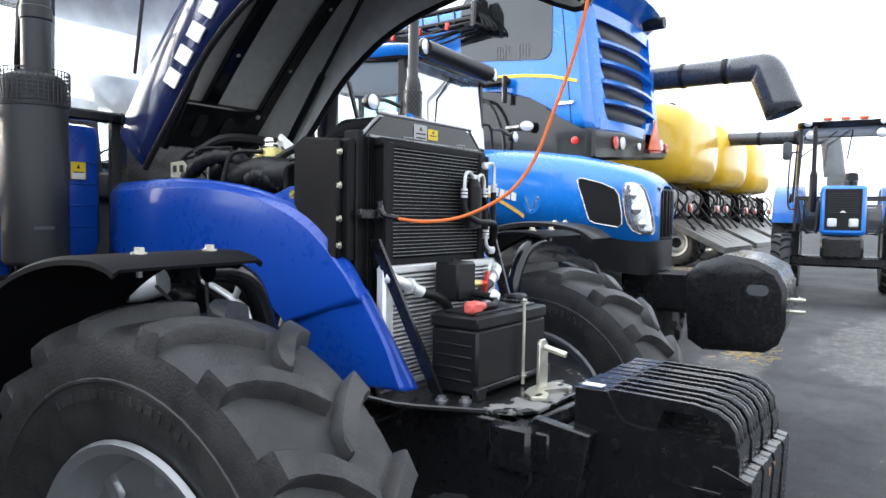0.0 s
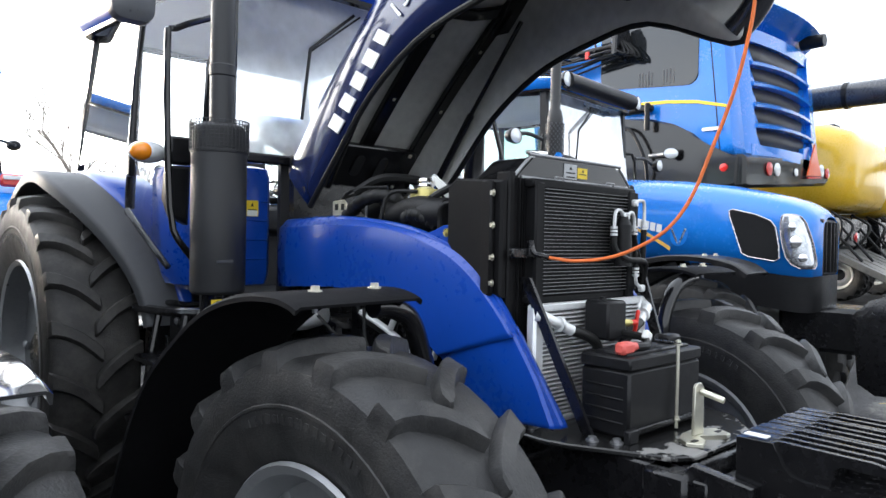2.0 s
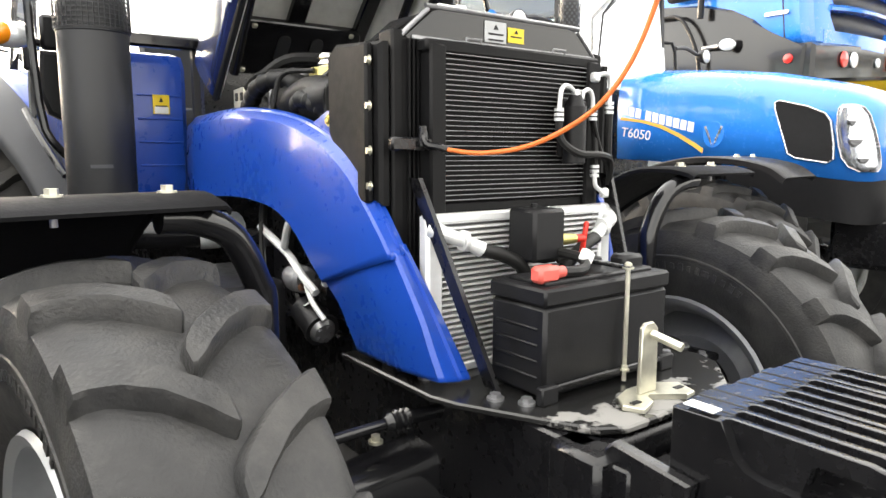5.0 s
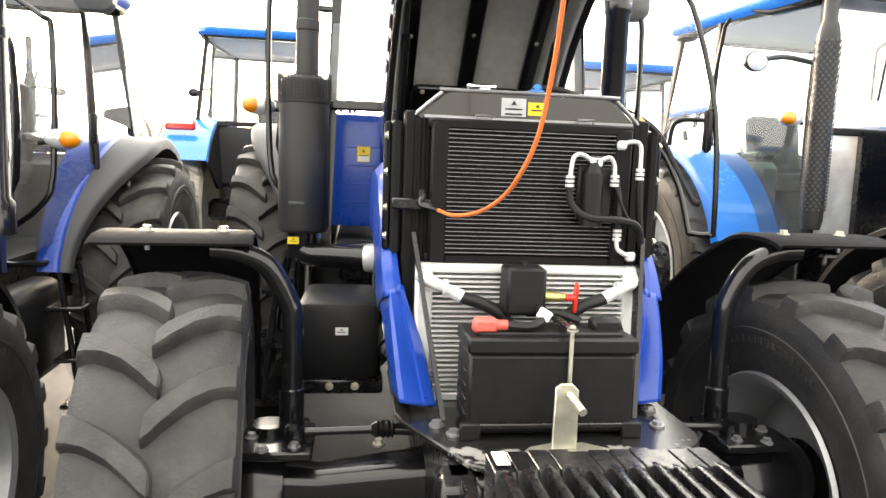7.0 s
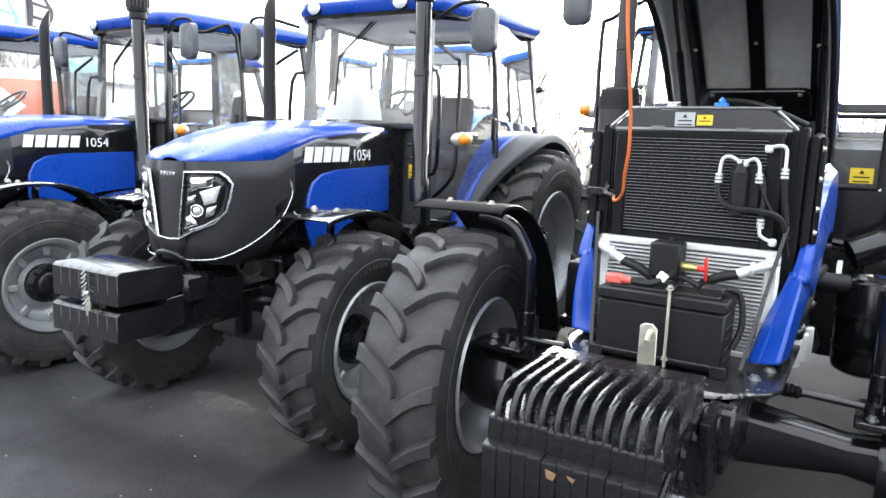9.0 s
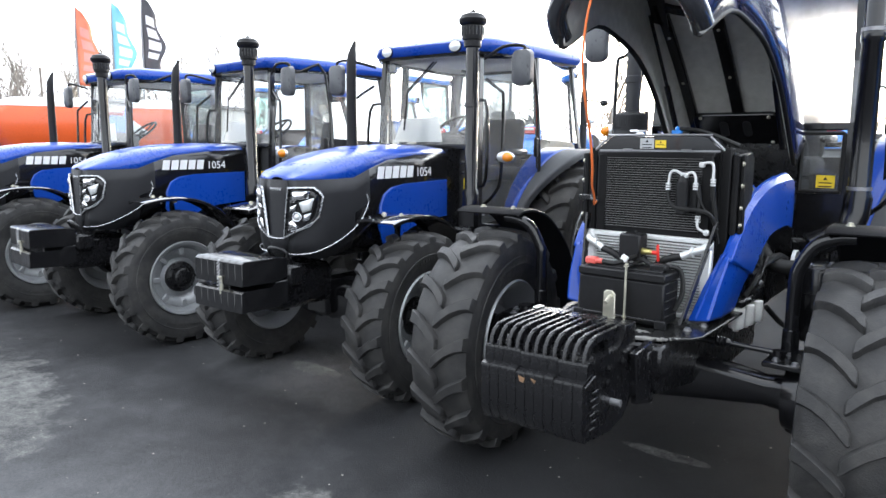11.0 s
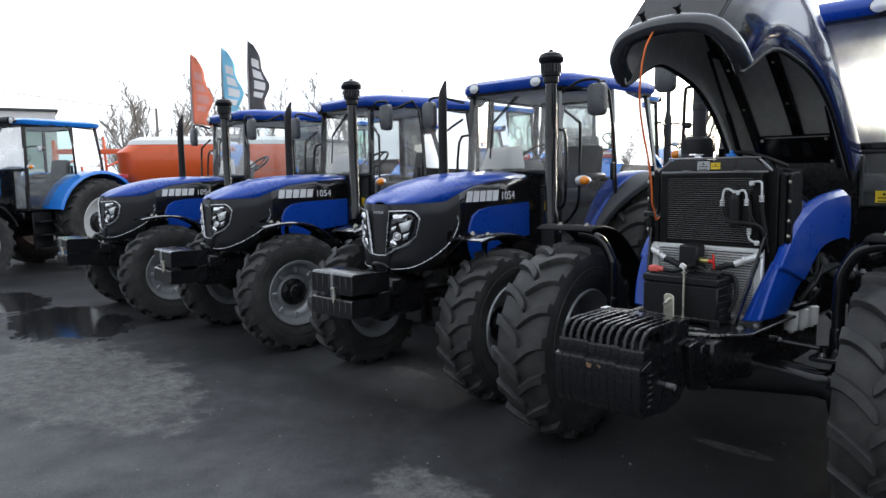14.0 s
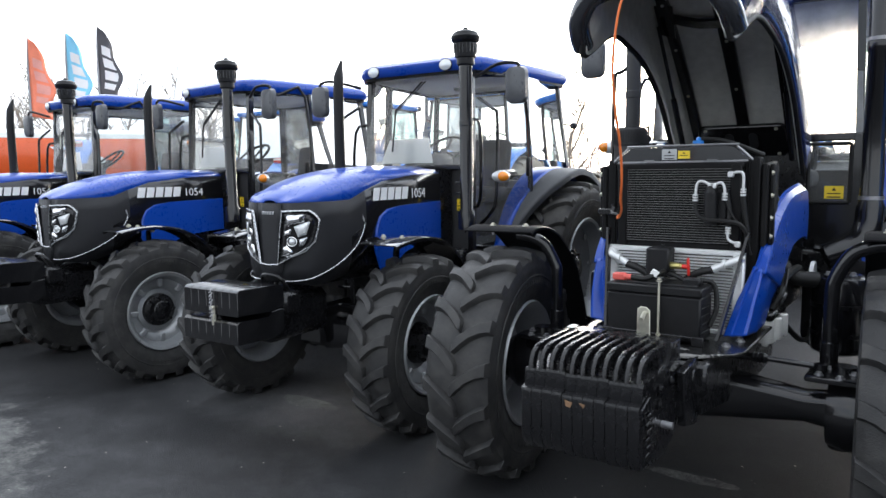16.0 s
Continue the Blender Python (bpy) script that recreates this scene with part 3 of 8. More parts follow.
def indicator(root, c, sx):
    """Amber and clear turn lamp on a short stalk."""
    bm = B()
    rod(bm, (c[0] - sx * 0.12, c[1] + 0.02, c[2] - 0.02), (c[0], c[1] + 0.02, c[2]), 0.012)
    o = part("indicator", bm, BLACK, root)
    for name, m, dx, dy, s in (("amber_lens", AMBER, sx * 0.022, -0.034, (0.046, 0.042, 0.038)), ("clear_cover", LENS, -sx * 0.008, -0.015, (0.078, 0.050, 0.046))):
        bm = B()
        bmesh.ops.create_uvsphere(bm, u_segments=20, v_segments=12, radius=1, matrix=Matrix.Translation((c[0] + dx, c[1] + dy, c[2])) @ Matrix.Diagonal((*s, 1)))
        part(name, bm, m, o)
    return o


def steering(root, x, y, z):
    bm = B()
    tube(bm, [(x, y - 0.35, z - 0.45), (x, y, z)], 0.03, 10, 1)
    col = part("steering_column", bm, CABIN, root)
    bm = B()
    rim = []
    for i in range(25):
        a = 2 * math.pi * i / 24
        rim.append((0.19 * math.cos(a), 0.19 * math.sin(a), 0))
    tube(bm, rim, 0.014, 8, 1, False)
    for a in (90, 210, 330):
        rod(bm, (0, 0, -0.02), (0.19 * math.cos(radians(a)), 0.19 * math.sin(radians(a)), 0), 0.011, n=8)
    o = part("steering_wheel", bm, BLACK, col)
    o.matrix_basis = Matrix.Translation((x, y, z)) @ Euler((radians(38), 0, 0)).to_matrix().to_4x4()


def seat(root, x, y, z):
    bm = B()
    box(bm, (x, y, z), (0.50, 0.48, 0.14), 0.05, seg=2)
    box(bm, (x, y + 0.02, z - 0.25), (0.32, 0.32, 0.36), 0.03)
    s = part("seat", bm, SEATM, root)
    bm = B()
    box(bm, (x, y + 0.26, z + 0.28), (0.46, 0.13, 0.50), 0.06, (-10, 0, 0), 2)
    part("backrest", bm, SEATM, s)
    pieces("armrest", [(x + sx * 0.29, y + 0.05, z + 0.2) for sx in (-1, 1)], (0.07, 0.34, 0.06), BLACK, s, 0.02)


def roof(root, y0, y1, w, z, material, under=GLOSSBLACK, crown=0.16, wf=None, yb=0.6):
    """A rounded cab roof with a dark lining, narrower at its front (half width wf)."""
    cy, ln = (y0 + y1) / 2, y1 - y0
    k0 = (wf or w) / w

    def taper(u, v):
        t = min(1.0, max(0.0, (v - y0) / yb))
        return u * (k0 + (1 - k0) * t * (2 - t))
    secs = []
    for k, dz, r in ((0.965, 0.0, 0.16), (1.0, 0.03, 0.17), (1.0, 0.085, 0.18), (0.955, crown * 0.80, 0.2), (0.80, crown, 0.22), (0.4, crown + 0.012, 0.1)):
        secs.append([(taper(u, v), v, z + dz - 0.03 * ((v - cy) / ln) ** 2 * (dz > 0.05)) for u, v in round_rect(0, cy, w * 2 * k, ln * k, r * k, 6)])
    bm = B()
    loft(bm, secs, True, False)
    bm.verts.ensure_lookup_table()
    bm.faces.new(bm.verts[-len(secs[0]):])
    r = part("roof", bm, material, root, sharp=50)

    def hoop(k, dz):
        return [(taper(u, v), v, z + dz) for u, v in round_rect(0, cy, w * 2 * k, ln * k, 0.15, 6)]
    bm = B()
    loft(bm, [hoop(0.965, 0.0), hoop(0.96, -0.022), hoop(0.92, -0.024), hoop(0.915, 0.004), hoop(0.95, 0.006)], True, False)
    part("roof_rim", bm, under, r)
    bm = B()
    loft(bm, [hoop(0.93, 0.002), hoop(0.92, 0.05), hoop(0.86, crown * 0.62), hoop(0.6, crown * 0.70)], True, False)
    bm.verts.ensure_lookup_table()
    bm.faces.new(bm.verts[-28:])
    part("roof_lining", bm, PALELINING, r, "pale cab roof lining")
    return r


def bar(bm, p, q, w, t):
    """A square bar from p to q, w across x and t across y at its middle."""
    p, q = Vector(p), Vector(q)
    secs = []
    for c in (p, q):
        secs.append([c + Vector(d) for d in ((-w / 2, -t / 2, 0), (w / 2, -t / 2, 0), (w / 2, t / 2, 0), (-w / 2, t / 2, 0))])
    loft(bm, secs, True, True)


def cab(root, y0, y1, w, zf, zs, zr, roof_mat, pillar=GLOSSBLACK, glass=GLASS, lamps=0.42, yb=0.62, open_left=False, crown=0.16, lower=None, wf=None, screen=None, wall=None):
    """A glazed cab. y0 and y1: front and back; w, wf: half the width at the door post and in front; zf: floor, zs: foot of the windscreen, zr: top of the glass."""
    yf, yr = y0 + 0.06, y1 - 0.06
    wt = w * 0.92
    wf = wf or w * 0.88
    wft = wf * 0.93
    for sx in (-1, 1):
        for a, b, k in (((sx * wf, y0, zf), (sx * wft, yf, zr), 0.055), ((sx * w, y0 + yb, zf), (sx * wt, y0 + yb, zr), 0.036), ((sx * w * 0.97, y1, zs - 0.12), (sx * wt * 0.94, yr, zr), 0.05)):
            bm = B()
            bar(bm, a, b, k * 0.8, k)
            part("pillar", bm, pillar, root)
        pane("side_glass", [(sx * w, y0 + yb, zs + 0.05), (sx * w * 0.97, y1, zs + 0.02), (sx * wt * 0.94, yr, zr), (sx * wt, y0 + yb, zr)], root, glass)
        if sx > 0 and open_left:
            continue
        d = part("door", tube(B(), [(sx * wft * 1.02, yf + 0.04, zr - 0.03), (sx * (wft + wt) * 0.52, y0 + yb * 0.5, zr - 0.02), (sx * wt, y0 + yb - 0.05, zr - 0.03), (sx * w * 1.01, y0 + yb - 0.05, zf + 0.14), (sx * (wf + w) * 0.5, y0 + yb * 0.5, zf + 0.01), (sx * wf * 1.01, y0 + 0.045, zf + 0.03)], 0.015, 8, 3), pillar, root)
        pane("door_glass", [(sx * wf * 1.01, y0 + 0.04, zf + 0.04), (sx * w * 1.004, y0 + yb - 0.04, zf + 0.15), (sx * wt * 1.003, y0 + yb - 0.04, zr - 0.01), (sx * wft * 1.01, yf + 0.03, zr - 0.01)], d, glass)
        bm = B()
        box(bm, (sx * (w + 0.018), y0 + yb - 0.12, zs - 0.02), (0.03, 0.05, 0.16), 0.01)
        part("handle", bm, BLACK, d)
        bm = B()
        tube(bm, [(sx * wf, y0 - 0.02, zf + 0.35), (sx * (wf + 0.10), y0 - 0.04, zf + 0.42), (sx * (wf + 0.09), y0 - 0.02, zr - 0.45), (sx * wf * 0.98, y0 + 0.03, zr - 0.38)], 0.014, 8, 3)
        part("grab_rail", bm, pillar, root)
    pane("windscreen", [(-wf, y0 - 0.012, zs), (wf, y0 - 0.012, zs), (wft, yf - 0.012, zr), (-wft, yf - 0.012, zr)], root, screen or glass)
    pane("rear_glass", [(-w * 0.93, y1 + 0.01, zs - 0.1), (w * 0.93, y1 + 0.01, zs - 0.1), (wt * 0.9, yr + 0.01, zr), (-wt * 0.9, yr + 0.01, zr)], root, CLEARPANE)
    pieces("cross_bar", [(0, y0, zs - 0.02)], (wf * 2, 0.05, 0.045), pillar, root, 0.008)
    pieces("rear_bar", [(0, y1, zs - 0.12)], (w * 1.9, 0.05, 0.05), pillar, root, 0.008)
    bm = B()
    prism(bm, [(y0 + 0.05, zf), (y0 + 0.05, zf + 0.03), (y1 - 0.25, zf + 0.03), (y1 - 0.25, zs - 0.22), (y1, zs - 0.15), (y1, zs - 0.3), (y1 - 0.2, zf)], -wf * 0.92, wf * 0.92)
    part("cab_floor", bm, lower or CABIN, root)
    bm = B()
    prism(bm, [(y0 + 0.02, zf), (y0 + 0.02, zs - 0.04), (y0 + 0.05, zs - 0.04), (y0 + 0.05, zf)], -(wall or wf * 0.92), wall or wf * 0.92)
    part("front_wall", bm, lower or CABIN, root)
    bm = B()
    loft(bm, [[(u * k, y0 + 0.06 + d + v * k, z) for u, v in round_rect(0, 0.12, 0.42, 0.26, 0.08, 4)] for z, k, d in ((zs - 0.45, 0.8, 0.02), (zs - 0.1, 1.0, 0.0), (zs + 0.05, 0.95, 0.02), (zs + 0.10, 0.7, 0.05))])
    part("dashboard", bm, CABGREY, root)
    steering(root, 0, y0 + 0.44, zs + 0.14)
    seat(root, 0, y0 + 1.0, zf + 0.42)
    bm = B()
    box(bm, (-w * 0.58, y0 + 0.95, zf + 0.38), (0.2, 0.6, 0.36), 0.05)
    part("console", bm, CABGREY, root)
    r = roof(root, y0 - 0.09, y1 + 0.06, w * 1.0, zr, roof_mat, crown=crown, wf=wf * 0.98, yb=yb + 0.2)
    for sx in (-1, 1):
        work_lamp(root, (sx * lamps, y0 - 0.085, zr + 0.045), 0.062, flat=0.78, name="roof_lamp")
    bm = B()
    tube(bm, [(wf * 0.1, y0 + 0.03, zr - 0.05), (-wf * 0.35, y0 - 0.02, zr - 0.28), (-wf * 0.42, y0 - 0.025, zr - 0.62)], 0.008, 6, 1)
    part("wiper", bm, BLACK, root)
    bm = B()
    rod(bm, (wf * 0.16, y0 + 0.03, zr - 0.05), (-wf * 0.36, y0 - 0.015, zr - 0.30), 0.005, n=6)
    part("wiper_link", bm, BLACK, root)
    return r


def arc(c, r, a0, a1, n=9):
    """Points (y, z) on a circle; angles in degrees, 0 at the top and growing to the front."""
    return [(c[0] - r * math.sin(radians(a0 + (a1 - a0) * i / (n - 1))), c[1] + r * math.cos(radians(a0 + (a1 - a0) * i / (n - 1)))) for i in range(n)]


def rear_fender(root, sx, c, r, x_in, wide, front):
    """A blue fender with a grey flare that tapers to the cab's foot. wide and front: where blue ends and where grey ends."""
    def sheet(a, b, rr, lip):
        bm = B()
        secs = []
        n = 26
        for i in range(n):
            ang = 76 - 138 * i / (n - 1)
            t = min(1.0, max(0.0, (76 - ang) / 62))
            t = t * t * (3 - 2 * t)
            x0, x1 = sx * a(t), sx * b(t)
            e = sx * 0.02
            p = lambda x, d: (x, c[0] - (rr + d) * math.sin(radians(ang)), c[1] + (rr + d) * math.cos(radians(ang)))
            secs.append([p(x0, 0), p(x0, 0.014), p(x1 - e, 0.014), p(x1 - e * 0.3, 0.006), p(x1, -0.006), p(x1, -lip), p(x1 - e * 0.5, -lip), p(x1 - e, 0)])
        loft(bm, secs)
        return bm
    mid = lambda t: front[0] + (wide[0] - front[0]) * t
    out = lambda t: front[1] + (wide[1] - front[1]) * t
    rf = part("rear_fender", sheet(lambda t: x_in, mid, r, 0.0), BLUE, root, "", 40)
    part("fender_flare", sheet(mid, out, r - 0.012, 0.05), GREYPL, rf, "matt grey fender flare", 40)
    bm = B()
    prism(bm, arc(c, r - 0.005, 74, -62, 12) + [(c[0] + 0.3, 1.08), (c[0] - 0.45, 1.08)], sx * (x_in - 0.02), sx * (x_in + 0.005), "x")
    # the left wall takes a darker grey than the right
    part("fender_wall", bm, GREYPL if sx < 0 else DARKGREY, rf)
    return rf


def label_plate(name, parent, c, size, axis, material=YELLOW, bars=2, tilt=0):
    """A small sticker with bars for its small print; axis is the way that it faces."""
    w, h = size
    s = -1 if axis[0] == "-" else 1
    bm = B()
    box(bm, (0, 0, 0), (w, 0.002, h), 0)
    o = part(name, bm, material, parent)
    turn = {"-y": 0, "y": 180, "-x": -90, "x": 90}[axis]
    o.matrix_basis = Matrix.Translation(c) @ Euler((radians(tilt), 0, radians(turn))).to_matrix().to_4x4()
    bm = B()
    for i in range(bars):
        box(bm, (0.0, -0.002, -h * 0.1 - h * 0.28 * i), (w * 0.7, 0.001, h * 0.09), 0)
    prism(bm, [(-w * 0.12, h * 0.12), (w * 0.12, h * 0.12), (0, h * 0.38)], -0.0025, -0.0015, "y")
    part("print", bm, BLACK, o)
    return o


# ---- the open tractor ----
NOSEBLACK = mat("grey_black_nose_paint", (0.020, 0.022, 0.028), 0.20, var=0.03, coat=0.9, rvar=0.02, spec=0.5)


HOOD = [(0.00, 0.375, 0.23, 0.13, -0.08, -0.08), (0.30, 0.375, 0.235, 0.135, -0.085, -0.085), (0.60, 0.37, 0.225, 0.13, -0.09, -0.09), (0.90, 0.362, 0.20, 0.11, -0.17, -0.14), (1.15, 0.352, 0.16, 0.075, -0.32, -0.26), (1.35, 0.34, 0.11, 0.02, -0.50, -0.42), (1.47, 0.33, 0.06, -0.03, -0.82, -0.55), (1.54, 0.32, 0.02, -0.07, -0.83, -0.61), (1.64, 0.30, -0.07, -0.16, -0.80, -0.69), (1.72, 0.25, -0.20, -0.27, -0.77, -0.74)]


def open_hood(root, hinge, angle):
    h = new("hood")
    h.parent = root
    h.matrix_basis = Matrix.Translation(hinge) @ Euler((radians(-angle), 0, 0)).to_matrix().to_4x4()
    secs = [q[:5] for q in HOOD]
    fine = refine(HOOD, 4)

    def row(s, w, top, sh, low, flat, inset=0.0):
        w, top = w - inset, top - inset
        half = [(0.0, top), (w * 0.30, top - 0.003), (w * 0.58, top - 0.013), (w * 0.78, top - 0.032), (w * 0.90, top * 0.66 + sh * 0.34 - 0.012), (w * 0.965, top * 0.3 + sh * 0.7), (w, sh - 0.01), (w * 1.005, sh - (sh - flat) * 0.35), (w * 0.985, sh - (sh - flat) * 0.7), (w * 0.955, low)]
        return [(-x, -s, z) for x, z in half[::-1]] + [(x, -s, z) for x, z in half[1:]]
    bm = B()
    loft(bm, [row(*q) for q in fine], False, False)
    for f in bm.faces:
        c = f.calc_center_median()
        q = min(fine, key=lambda k: abs(k[0] + c.y))
        f.material_index = 2 if c.y < -1.55 else 1 if c.z < q[3] + 0.075 or abs(c.x) > q[1] * 0.5 else 0
    part("hood_shell", bm, BLUE, h, "raised blue hood with dark sides", 45, 0.012, (NAVY, NOSEBLACK))
    bm = B()
    loft(bm, [row(*q, 0.022) for q in fine[:-3]], False, False)
    part("hood_liner", bm, LINER, h, "grey felt hood lining", 45, 0.004)
    # nose grille between the two lamps, seen from below as a dark opening
    bm = B()
    prism(bm, [(-0.25, -0.74), (0.25, -0.74), (0.26, -0.25), (0.18, -0.20), (-0.18, -0.20), (-0.26, -0.25)], -1.735, -1.715, "y", 0.006)
    part("nose_grille", bm, BLACK, h)
    pieces("grille_bar", [(0, -1.70, -0.70 + i * 0.055) for i in range(9)], (0.46, 0.012, 0.012), STEEL, h)
    # rounded lip under the grille, with two rubber stops
    lip = [(-0.318, -1.50, -0.80), (-0.312, -1.57, -0.805), (-0.290, -1.645, -0.80), (-0.225, -1.715, -0.775), (-0.10, -1.745, -0.762), (0.0, -1.75, -0.76)]
    lip = lip + [(-x, y, z) for x, y, z in lip[-2::-1]]
    bm = tube(B(), smooth_path(lip, 4), 0.046, 16, 1)
    part("nose_lip", bm, NOSEBLACK, h, "glossy rounded nose lip")
    for x in (-0.14, 0.05):
        bm = rod(B(), (x, -1.742, -0.70), (x, -1.80, -0.70), 0.012, n=10)
        rod(bm, (x, -1.80, -0.70), (x, -1.812, -0.70), 0.020, n=12)
        part("rubber_stop", bm, HOSE, h)
    # stiffeners under the top
    for x, wide, drop in ((0.0, 0.070, 0.045), (-0.268, 0.062, 0.078), (0.268, 0.062, 0.078)):
        bm = B()
        loft(bm, [[(x + u, -q[0], q[2] - drop + v) for u, v in round_rect(0, 0, wide, 0.035, 0.006, 1)] for q in fine[:33]])
        part("stiffener", bm, GLOSSBLACK, h)
        pieces("stiffener_rivet", [(x, -y, float(np.interp(y, [q[0] for q in fine], [q[2] for q in fine])) - drop - 0.018) for y in (0.45, 0.80, 1.12)], (0.016, 0.016, 0.006), ZINC, h, 0.002)
    for s0, drop in ((0.93, 0.066),):
        bm = B()
        loft(bm, [[(x, -s0 - 0.10 * (x / 0.268) ** 2 + u, 0.193 - drop - 0.03 * (x / 0.268) ** 2 + v) for u, v in round_rect(0, 0, 0.055, 0.026, 0.005, 1)] for x in (-0.268, -0.2, -0.12, 0.0, 0.12, 0.2, 0.268)])
        part("cross_stiffener", bm, GLOSSBLACK, h)
    for sx in (-1, 1):
        part("stiffener_gusset", prism(B(), [(sx * 0.24, -0.90), (sx * 0.315, -0.94), (sx * 0.315, -1.12), (sx * 0.22, -1.10)], 0.072, 0.086, "z", 0.002), GLOSSBLACK, h)
    part("nose_stiffener", box(B(), (0, -1.26, 0.075), (0.60, 0.075, 0.03), 0.006), GLOSSBLACK, h)
    bm = B()
    prism(bm, round_rect(0, -0.10, 0.50, 0.24, 0.04), 0.10, 0.13, "z", 0.005)
    part("hinge_plate", bm, GLOSSBLACK, h)
    for x in (-0.068, 0.068):
        part("hinge_plate_slot", prism(B(), round_rect(x, -0.11, 0.050, 0.12, 0.024), 0.092, 0.099, "z"), DARKGREY, h)
    pieces("hinge_plate_bolt", [(x, y, 0.096) for x in (-0.20, 0.20) for y in (0.0, -0.20)], (0.02, 0.02, 0.012), ZINC, h, 0.004)
    for sx in (-1, 1):
        bm = B()
        lowline = [(sx * (w * 0.955 - 0.006), -s, low - 0.004) for s, w, t, sh, low in secs[:-1]]
        tube(bm, lowline, 0.013, 8, 3)
        part("edge_seal", bm, HOSE, h, "black rubber edge seal")
        bm = B()
        rod(bm, (sx * 0.30, -0.40, -0.02), (sx * 0.30, -1.02, 0.03), 0.010)
        rod(bm, (sx * 0.30, -0.10, -0.06), (sx * 0.30, -0.55, -0.01), 0.017)
        part("gas_strut", bm, GLOSSBLACK, h)
    # name bars and number along the dark side
    for sx in (-1,):
        skin = lambda d: float(np.interp(d, [q[0] for q in secs], [q[1] for q in secs])) * 1.005 + 0.002
        for i, d in enumerate((0.40, 0.505, 0.61, 0.715, 0.81)):
            bm = B()
            y, w2, x = -d, (0.066 if i != 4 else 0.050), sx * skin(d)
            prism(bm, [(y - w2 / 2 + 0.012, 0.022), (y + w2 / 2 + 0.012, 0.022), (y + w2 / 2 - 0.012, -0.058), (y - w2 / 2 - 0.012, -0.058)], x - sx * 0.006, x, "x")
            part("name_bar", bm, WHITE, h)
        turn = Euler((radians(90), 0, radians(-87.7))).to_matrix().to_4x4()
        words("1304", 0.115, WHITE, h, Matrix.Translation((sx * (skin(0.90) + 0.0005), -0.90, -0.058)) @ turn, "number")
    bm = B()
    tube(bm, [(-0.10, -1.55, -0.15), (-0.03, -1.60, -0.30), (0.05, -1.56, -0.16)], 0.008, 8, 5)
    part("hood_handle", bm, GLOSSBLACK, h)
    return h


def front_fender(root, sx, x_in, x_out, path, material=BLACK, tube_foot=None, lip=0.028):
    bm = B()
    ribbon(bm, path, sx * x_in, sx * x_out, 0.008, lip)
    f = part("front_fender", bm, material, root)
    if tube_foot:
        bm = B()
        fx, fy, fz = tube_foot
        ztop = max(p[1] for p in path) - 0.05
        tube(bm, [(sx * fx, fy, fz), (sx * fx, fy, fz + 0.30), (sx * (fx + 0.012), fy, ztop - 0.14), (sx * (fx + 0.07), fy - 0.01, ztop - 0.035), (sx * (fx + 0.15), fy - 0.02, ztop + 0.005), (sx * (fx + 0.22), fy - 0.02, ztop + 0.012)], 0.030, 14, 4)
        fb = part("fender_bracket", bm, GLOSSBLACK, f)
        bm = B()
        lathe(bm, [(fz - 0.02, 0.030), (fz - 0.02, 0.036), (fz + 0.105, 0.036), (fz + 0.11, 0.030)], 16, (sx * fx, fy, 0), "z")
        box(bm, (sx * fx, fy - 0.01, fz - 0.012), (0.11, 0.13, 0.018), 0.005)
        part("bracket_socket", bm, GLOSSBLACK, fb)
    yy, zz = path[2]
    for k in (0.20, 0.68):
        part("fender_bolt", bolt(B(), (sx * (x_in + (x_out - x_in) * k), yy, zz + 0.006), "z", 0.012, 0.016), ZINC, f)
        part("bolt_shank", rod(B(), (sx * (x_in + (x_out - x_in) * k), yy, zz - 0.045), (sx * (x_in + (x_out - x_in) * k), yy, zz), 0.007, n=8), STEEL, f)
    return f


M_WF = (0.640, 0.365, 0.335, 18, 0.03)
M_WR = (0.86, 0.41, 0.50, 22, 0.02)
L_WF = (0.585, 0.33, 0.315, 19, 0.03)
L_WR = (0.80, 0.43, 0.46, 21, 0.02)


